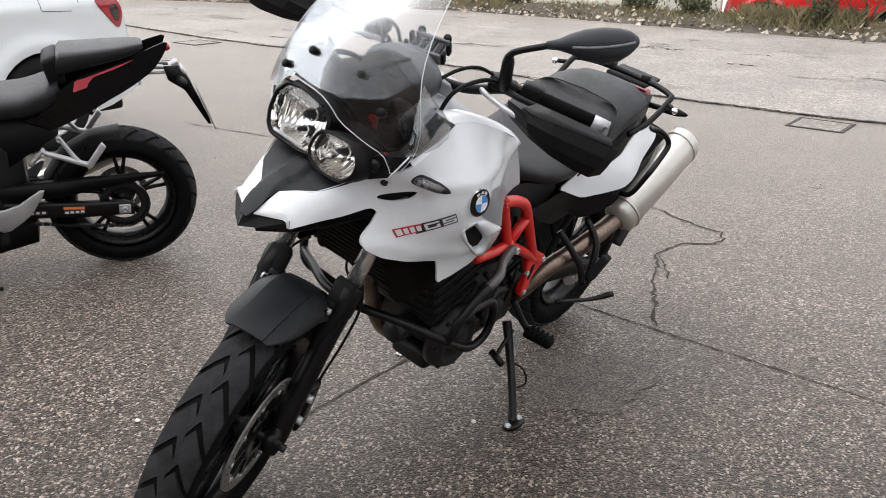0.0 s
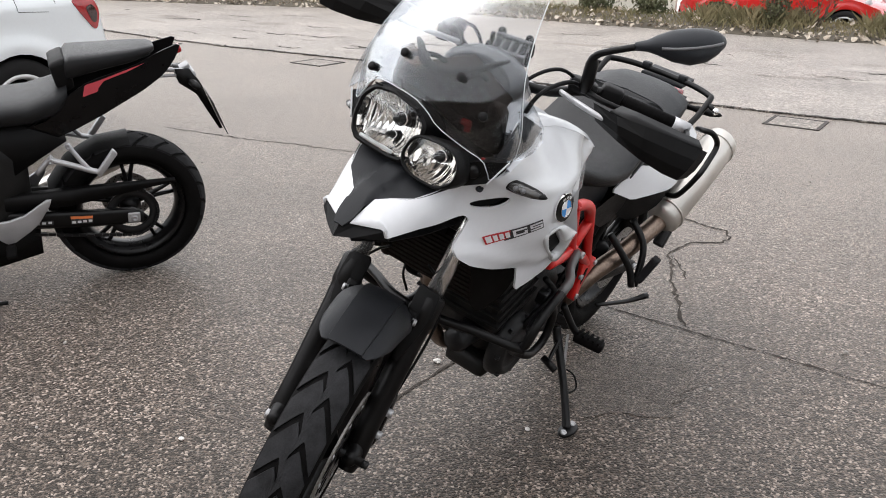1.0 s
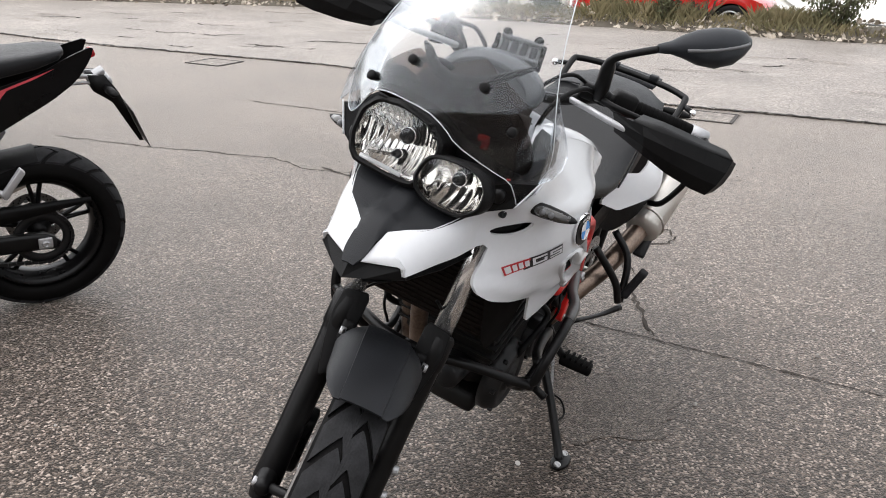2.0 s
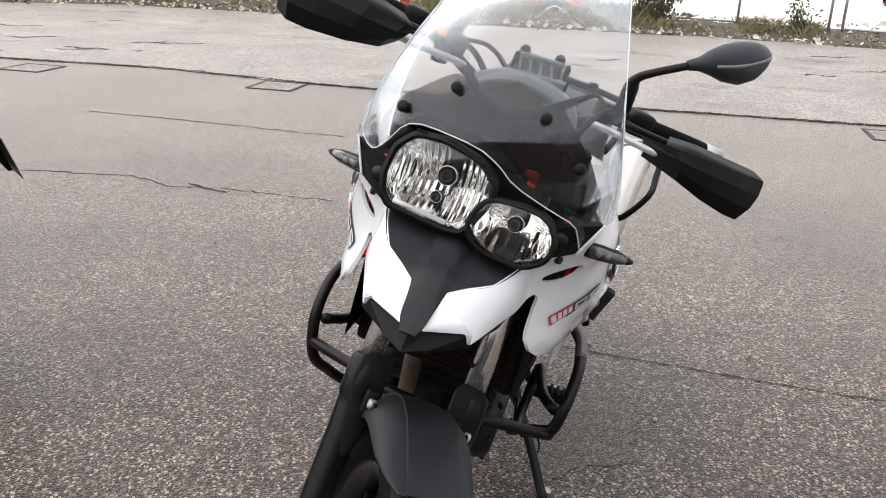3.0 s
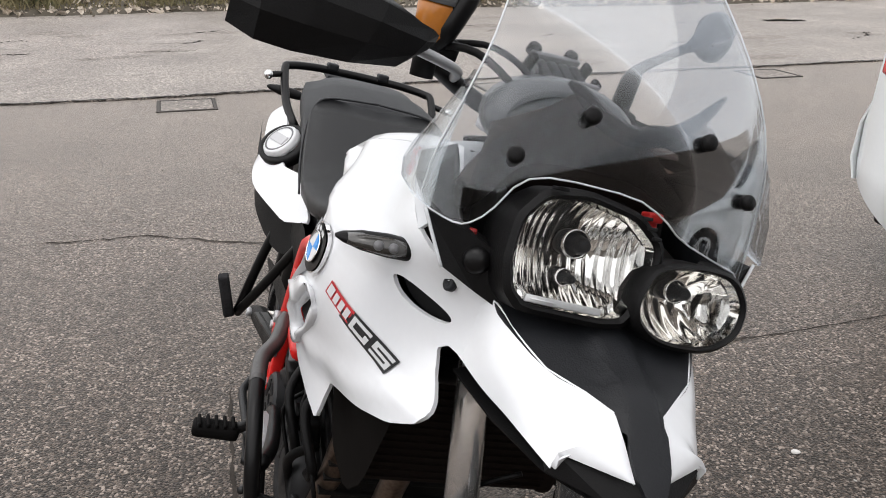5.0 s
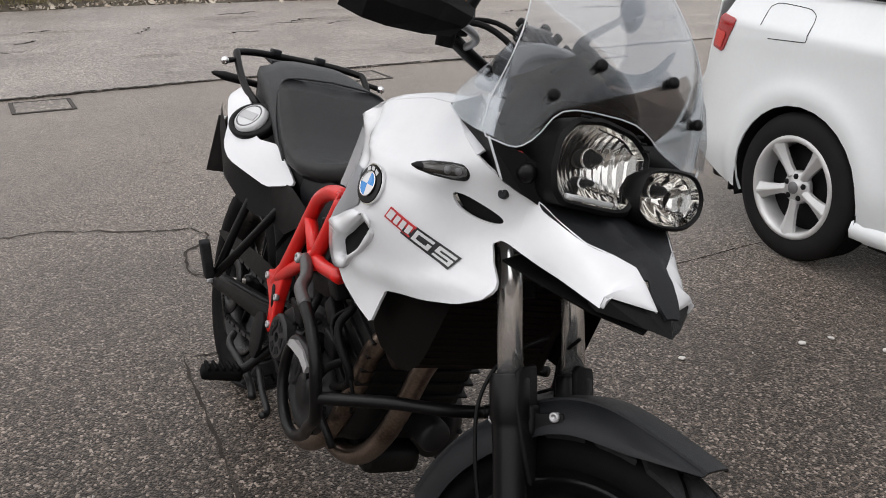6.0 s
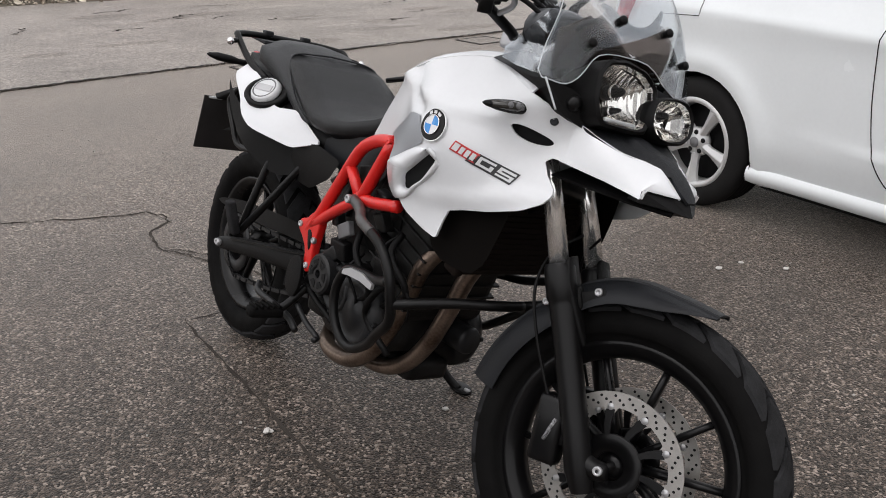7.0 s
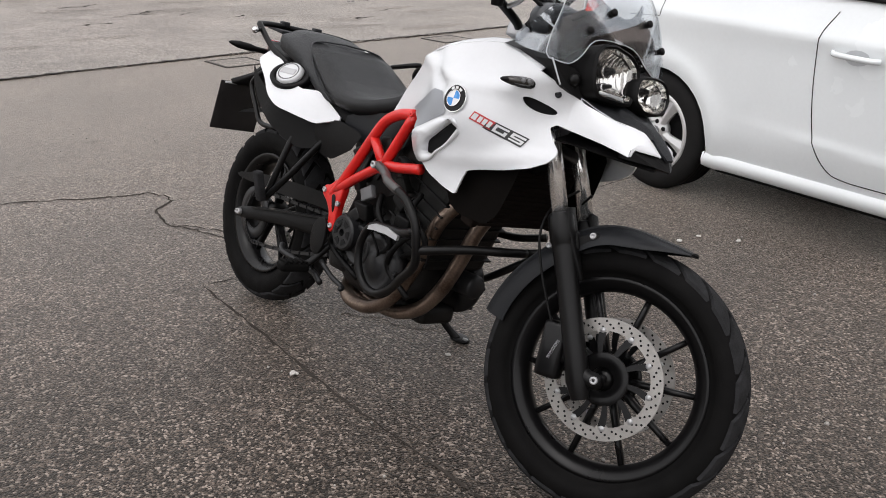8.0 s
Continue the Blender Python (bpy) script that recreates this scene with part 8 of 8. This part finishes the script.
    part("roof", band([(REAR + 0.58, 1.285), (REAR + 0.75, 1.34), (0.6, 1.375), (1.2, 1.365), (1.62, 1.315)], 0.0, 0), paint, t)
    part("windscreen", band([(1.60, 1.315), (1.95, 1.14), (2.3, 0.965)], 0.012, 0.5), DARK_GLASS, t)
    part("bonnet", band([(2.26, 0.962), (2.35, 0.955)] + top2, 0.0, 0.6), paint, t)
    part("floor_pan", boxes(((length - 0.25, 1.5, 0.1), pose((NOSE + REAR) / 2, 0, 0.24), 0.03)), SHADOW_GAP, t)
    part("mud_flap", boxes(((0.02, 0.2, 0.14), pose(-0.40, -0.76, 0.27), 0.006)), BLACK, t)
    return t


heading2 = -131.5
c2 = Vector((2.25, 1.76, 0))
f2 = Vector((math.cos(radians(heading2)), math.sin(radians(heading2)), 0))
r2 = Vector((f2.y, -f2.x, 0))
org = c2 - r2 * 0.885 - f2 * 0.06
car("car", pose(org.x, org.y, 0, 0, 0, heading2), CAR_WHITE, "white three-door hatchback car with five-spoke alloy wheels", "angular")

heading1 = -125
f1 = Vector((math.cos(radians(heading1)), math.sin(radians(heading1)), 0))
l1 = Vector((-f1.y, f1.x, 0))
org1 = Vector((-2.47, 6.35, 0)) + f1 * 0.52 - l1 * 0.80
car("car", pose(org1.x, org1.y, 0, 0, 0, heading1), CAR_WHITE, "white car with dark red teardrop tail lamps", "teardrop")
car("car", pose(6.5, 17.7, -0.28, 0, 0, -41), CAR_RED, "small glossy red car parked behind the bank", "teardrop", 3.6, 2.3, 1.45, 5, True)
car("car", pose(14.6, 13.1, 0.14, 0, 0, -52), CAR_BLACK, "black car parked in the yard behind the fence", "angular", 4.4, 2.65, 1.45, 8)

# ---- the black naked motorcycle beside the first ----
MOTO2 = pose(-1.50, 3.86, 0.004, -10, 0, -158)
naked = thing("motorcycle", MOTO2, "black naked sports motorcycle with red trim on its stand", "motorcycle")
RW, FWH = (0.0, 0.0, 0.322), (1.41, 0.0, 0.31)
w2 = wheel("rear_wheel", RW, 0.318, 0.08, 0.222, 5, I4, naked, GLOSS_BLACK, "black cast rear wheel", 0.062, 0.12)
wheel("front_wheel", FWH, 0.308, 0.06, 0.214, 5, I4, naked, GLOSS_BLACK, "black cast front wheel", 0.045, 0.12)
brake_disc(w2, RW, -0.075, 0.11, I4, 0.08, 20)
part("sprocket", lathe([(0.07, -0.003), (0.105, -0.003), (0.105, 0.003), (0.07, 0.003)], 60, "y", (0, 0.095, 0.322), closed=True), ENGINE_GREY, w2)
links = bmesh.new()
run = curve_points([(0.105 * math.cos(a), 0.097, 0.322 + 0.105 * math.sin(a)) for a in (radians(k) for k in range(95, 276, 30))] + [(0.25, 0.097, 0.245), (0.5, 0.097, 0.29), (0.56, 0.097, 0.33), (0.55, 0.097, 0.38), (0.3, 0.097, 0.405)], 9, True)
for i, p in enumerate(run):
    q = run[(i + 1) % len(run)]
    mm = Matrix.Translation((Vector(p) + Vector(q)) / 2) @ Vector(q - p).to_track_quat("X", "Z").to_matrix().to_4x4()
    k = bmesh.ops.create_cube(links, size=1)
    bmesh.ops.transform(links, matrix=mm @ Matrix.Diagonal((float(np.linalg.norm(q - p)) * 0.92, 0.012 if i % 2 else 0.018, 0.011, 1)), verts=k["verts"])
part("chain", links, ENGINE_GREY, naked, "dark drive chain", False, "stuff")
for s in (-1, 1):
    arm = loft([[(u, s * 0.125 + s * 0.016 * x, w + h * y) for x, y in ((-1, -1), (0.6, -1), (1, -0.6), (1, 0.6), (0.6, 1), (-1, 1))] for u, w, h in ((0.56, 0.36, 0.04), (0.40, 0.345, 0.036), (0.15, 0.325, 0.034), (0.0, 0.322, 0.032), (-0.04, 0.31, 0.024))])
    arm = part("swing_arm", arm, SATIN_BLACK, naked, "black box-section swing arm")
    part("axle_plate", boxes(((0.05, 0.008, 0.045), pose(0.0, s * 0.147, 0.322), 0.006)), ALLOY, arm)
    bolt(arm, (0, s * 0.15, 0.322), (0, s, 0), 0.014, 0.012, ALLOY)
    if s > 0:
        part("warning_label", boxes(((0.085, 0.001, 0.034), pose(0.205, 0.1438, 0.334, 0, -4, 0), 0)), BLACK_DECAL, arm, smooth=False)
        part("label_stripe", boxes(((0.085, 0.001, 0.012), pose(0.205, 0.1446, 0.345, 0, -4, 0), 0)), ORANGE_DECAL, arm, smooth=False)
        for k in range(4):
            part("label_bar", boxes(((0.014, 0.001, 0.010), pose(0.173 + 0.021 * k, 0.1446, 0.326, 0, -4, 0), 0)), SILVER_DECAL, arm, smooth=False)
        part("warning_label", boxes(((0.075, 0.001, 0.02), pose(0.35, 0.1438, 0.335, 0, -4, 0), 0)), BLACK_DECAL, arm, smooth=False)
        for k in range(3):
            part("label_bar", boxes(((0.014, 0.001, 0.010), pose(0.326 + 0.023 * k, 0.1446, 0.335, 0, -4, 0), 0)), SILVER_DECAL, arm, smooth=False)
part("chain_guard", loft([[(0.52, 0.11, 0.46), (0.52, 0.14, 0.455), (0.52, 0.14, 0.40), (0.52, 0.11, 0.405)], [(0.25, 0.105, 0.47), (0.25, 0.14, 0.462), (0.25, 0.145, 0.40), (0.25, 0.11, 0.405)], [(-0.18, 0.10, 0.47), (-0.18, 0.11, 0.468), (-0.18, 0.112, 0.455), (-0.18, 0.10, 0.457)]]), BLACK, naked, "black angular chain guard")
part("hugger", loft([[(r * math.cos(a), 0.082 * t, 0.322 + (r - 0.03 * abs(t) ** 2) * math.sin(a)) for t in (-1, -0.6, 0, 0.6, 1)] for r, a in ((0.335, radians(d)) for d in (20, 45, 70, 92))], False, False), BLACK, naked)
# seats and tail
sec = []
for u, hw, top, bot in ((0.86, 0.10, 0.80, 0.72), (0.74, 0.13, 0.785, 0.69), (0.60, 0.155, 0.782, 0.68), (0.46, 0.16, 0.795, 0.69), (0.34, 0.145, 0.825, 0.715), (0.27, 0.12, 0.85, 0.76)):
    sec.append([(u, hw * (abs(math.cos(t)) ** 0.6) * (1 if math.cos(t) > 0 else -1), (top + bot) / 2 + (top - bot) / 2 * (abs(math.sin(t)) ** 0.7) * (1 if math.sin(t) > 0 else -1)) for t in (2 * math.pi * j / 20 for j in range(20))])
part("rider_seat", loft(sec), SEAT, naked, "black vinyl rider seat")
sec = []
for u, hw, top, bot in ((0.27, 0.095, 0.935, 0.85), (0.245, 0.112, 0.955, 0.862), (0.10, 0.106, 0.960, 0.890), (-0.05, 0.090, 0.968, 0.912), (-0.15, 0.066, 0.973, 0.935), (-0.18, 0.040, 0.970, 0.950)):
    sec.append([(u, hw * (abs(math.cos(t)) ** 0.35) * (1 if math.cos(t) > 0 else -1), (top + bot) / 2 + (top - bot) / 2 * (abs(math.sin(t)) ** 0.4) * (1 if math.sin(t) > 0 else -1)) for t in (2 * math.pi * j / 20 for j in range(20))])
sharp(part("pillion_seat", loft(sec), SEAT, naked, "black vinyl pillion seat"), 40)
part("seat_bolster", boxes(((0.085, 0.19, 0.13), pose(0.285, 0, 0.872, 0, 18, 0), 0.022)), BLACK, naked)
for s in (-1, 1):
    tp = [(0.52, 0.67), (0.36, 0.71), (0.28, 0.80), (0.16, 0.865), (-0.06, 0.905), (-0.20, 0.955), (-0.315, 0.985), (-0.29, 0.93), (-0.22, 0.86), (-0.10, 0.80), (0.08, 0.73), (0.30, 0.64), (0.48, 0.60)]
    tailp = thicken(part("tail_panel", sheet(rounded(tp, 1, 0.2), (lambda s: lambda a, b: (a, s * max(0.015, 0.125 - 0.16 * max(0, 0.12 - a) - 0.12 * max(0, 0.80 - b)), b))(s), (), 0.03, (0, s, 0)), GLOSS_BLACK, naked, "gloss black tail panel"), 0.006)
    part("red_flash", sheet(rounded([(0.20, 0.80), (0.185, 0.848), (0.05, 0.878), (-0.13, 0.918), (-0.03, 0.887), (0.09, 0.86), (0.12, 0.835), (0.125, 0.82)], 1, 0.08), (lambda s: lambda a, b: (a, s * (0.002 + max(0.015, 0.125 - 0.16 * max(0, 0.12 - a) - 0.12 * max(0, 0.80 - b))), b))(s), (), 0.04, (0, s, 0)), surf("faded_red_trim", (0.55, 0.07, 0.09), 0.4, 0, 0.1), tailp, "faded red trim")
    part("tail_strut", tubes(([(-0.12, s * 0.03, 0.86), (-0.25, s * 0.03, 0.865), (-0.33, s * 0.03, 0.86)], 0.008), ([(-0.05, s * 0.04, 0.835), (-0.2, s * 0.035, 0.84), (-0.31, s * 0.03, 0.84)], 0.006)), ALLOY, naked, "bare alloy tail strut")
    ri = []
    for f, rr in ((0, 0.009), (0.3, 0.009), (0.45, 0.015), (0.8, 0.015), (1, 0.004)):
        c = Vector((-0.35, s * 0.03, 0.825)).lerp(Vector((-0.38, s * 0.14, 0.82)), f)
        ri.append([c + Vector((rr * 1.5 * math.cos(t), 0, rr * math.sin(t))) for t in (2 * math.pi * k / 12 for k in range(12))])
    part("rear_indicator", loft(ri), BLACK, naked)
    hp = part("peg_hanger", tubes(([(0.40, s * 0.15, 0.56), (0.30, s * 0.17, 0.54), (0.20, s * 0.185, 0.515), (0.15, s * 0.19, 0.505)], 0.012), ([(0.30, s * 0.155, 0.62), (0.25, s * 0.17, 0.56), (0.20, s * 0.185, 0.51)], 0.011), ([(0.46, s * 0.14, 0.50), (0.38, s * 0.15, 0.57)], 0.012)), ALLOY, naked, "bare alloy peg hanger")
    part("pillion_peg", boxes(((0.03, 0.025, 0.13), Matrix.Translation((0.12, s * 0.20, 0.55)) @ Matrix.Rotation(-0.75, 4, "Y"), 0.006)), ALLOY, hp)
    for p in ((0.30, 0.175, 0.62), (0.39, 0.168, 0.56), (0.16, 0.202, 0.505)):
        bolt(hp, (p[0], s * p[1], p[2]), (0, s, 0), 0.013, 0.008, ALLOY)
    hl = part("rider_peg_plate", prism(rounded([(0.62, 0.30), (0.58, 0.26), (0.50, 0.33), (0.40, 0.42), (0.44, 0.42), (0.55, 0.37), (0.66, 0.36)], 1, 0.2), s * 0.155, s * 0.17, bevel=0.004), ALLOY, naked, "bare alloy heel plate")
    part("rider_peg", boxes(((0.03, 0.09, 0.025), pose(0.58, s * 0.22, 0.26), 0.008)), RUBBER, hl)
part("plate_bracket", boxes(((0.085, 0.05, 0.022), pose(-0.325, 0, 0.862, 0, 22, 0), 0.006), ((0.04, 0.075, 0.03), pose(-0.375, 0, 0.838, 0, 35, 0), 0.008)), ALLOY, naked, "bare alloy plate bracket")
part("tail_light", boxes(((0.03, 0.06, 0.025), pose(-0.31, 0, 0.945, 0, 20, 0), 0.008)), LAMP_RED, naked)
part("plate_hanger", loft([[(-0.28, -0.045, 0.87), (-0.28, 0.045, 0.87), (-0.30, 0.045, 0.81), (-0.30, -0.045, 0.81)], [(-0.36, -0.05, 0.865), (-0.36, 0.05, 0.865), (-0.34, 0.05, 0.79), (-0.34, -0.05, 0.79)], [(-0.42, -0.04, 0.80), (-0.42, 0.04, 0.80), (-0.39, 0.04, 0.76), (-0.39, -0.04, 0.76)], [(-0.53, -0.04, 0.60), (-0.53, 0.04, 0.60), (-0.51, 0.04, 0.60), (-0.51, -0.04, 0.60)]]), BLACK, naked, "black plate hanger")
part("number_plate", boxes(((0.004, 0.19, 0.17), pose(-0.505, 0, 0.665, 0, 28, 0), 0.002)), surf("plate_back", (0.02, 0.018, 0.018), 0.4, 0, 0.3), naked, "dark back of a number plate")
# engine, tank, front end (mostly beyond what is passed closely)
part("engine", loft([[(u, hw * x, w0 + (w1 - w0) * (y + 1) / 2) for x, y in ((-0.8, -1), (0.8, -1), (1, -0.6), (1, 0.7), (0.8, 1), (-0.8, 1), (-1, 0.7), (-1, -0.6))] for u, hw, w0, w1 in ((0.50, 0.10, 0.30, 0.58), (0.60, 0.15, 0.24, 0.64), (0.80, 0.165, 0.18, 0.66), (1.0, 0.15, 0.22, 0.66), (1.08, 0.10, 0.34, 0.6))]), ENGINE, naked, "dark metal engine")
part("belly_pan", loft([[(u, hw * x, w + 0.07 * y) for x, y in ((-1, -1), (1, -1), (1.1, 1), (-1.1, 1))] for u, hw, w in ((0.48, 0.09, 0.24), (0.62, 0.13, 0.22), (0.9, 0.13, 0.2), (1.05, 0.08, 0.26))]), BLACK, naked)
part("subframe_cover", loft([[(0.30, s, 0.62), (0.55, s, 0.48), (0.75, s, 0.52), (0.75, s, 0.76), (0.52, s, 0.70)] for s in (-0.12, 0.12)]), BLACK, naked)
sec = []
for u, hw, top, bot in ((0.78, 0.11, 0.83, 0.72), (0.90, 0.16, 0.95, 0.74), (1.05, 0.18, 1.0, 0.76), (1.18, 0.15, 0.98, 0.8), (1.25, 0.1, 0.93, 0.84)):
    sec.append([(u, hw * math.cos(t), (top + bot) / 2 + (top - bot) / 2 * math.sin(t)) for t in (2 * math.pi * j / 20 for j in range(20))])
part("fuel_tank", loft(sec), GLOSS_BLACK, naked, "gloss black fuel tank")
for s in (-1, 1):
    part("fork_leg", tubes(([(1.41, s * 0.10, 0.30), (1.22, s * 0.10, 0.72), (1.12, s * 0.10, 0.98)], 0.026, dict(n=14, sub=1))), SATIN_BLACK, naked)
part("handlebar", tubes(([(1.0, 0.37, 1.02), (1.08, 0.2, 1.04), (1.11, 0.0, 1.02), (1.08, -0.2, 1.04), (1.0, -0.37, 1.02)], 0.012)), SATIN_BLACK, naked)
part("headlamp", boxes(((0.12, 0.2, 0.17), pose(1.27, 0, 0.92), 0.05)), GLOSS_BLACK, naked)
part("front_mudguard", loft([[(1.41 + 0.325 * math.cos(a), 0.065 * t, 0.30 + (0.325 - 0.03 * t * t) * math.sin(a)) for t in (-1, -0.5, 0, 0.5, 1)] for a in (radians(d) for d in range(50, 171, 20))], False, False), BLACK, naked)
ex = part("silencer", tubes(([(0.55, -0.15, 0.25), (0.40, -0.18, 0.30), (0.25, -0.2, 0.36), (0.0, -0.21, 0.46), (-0.05, -0.212, 0.48)], [0.03, 0.045, 0.055, 0.055, 0.05], dict(n=18))), STEEL, naked, "short steel silencer")
part("rear_shock_cover", tubes(([(0.28, -0.03, 0.66), (0.16, -0.03, 0.73), (0.10, -0.03, 0.74)], [0.03, 0.045, 0.04], dict(n=14))), ALLOY, naked)
part("side_stand", tubes(([(0.60, 0.13, 0.24), (0.58, 0.19, 0.12), (0.56, 0.245, 0.045)], 0.012), ([(0.52, 0.245, 0.045), (0.60, 0.25, 0.046)], 0.009, dict(sub=1))), SATIN_BLACK, naked, "black side stand")

# the short, high tail: the upper works drawn together towards the rear axle
for ob in naked.children_recursive:
    if ob.type != "MESH" or ob.name.split(".")[0] in ("rear_wheel", "front_wheel", "tyre", "tread", "hub", "spoke", "brake_disc", "perforation", "carrier", "rivet", "sprocket", "chain", "swing_arm", "axle_plate", "warning_label", "label_stripe", "label_bar", "chain_guard", "hugger", "silencer", "side_stand"):
        continue
    if ob.parent.name.startswith("swing_arm"):
        continue
    for v in ob.data.vertices:
        u, w = v.co.x, v.co.z
        v.co.x = u * 0.76 if u < 0.5 else u - 0.12 * max(0, min(1, (1.0 - u) / 0.5))
        v.co.z = w + 0.055 * max(0, min(1, (w - 0.36) / 0.12))
    ob.data.update()
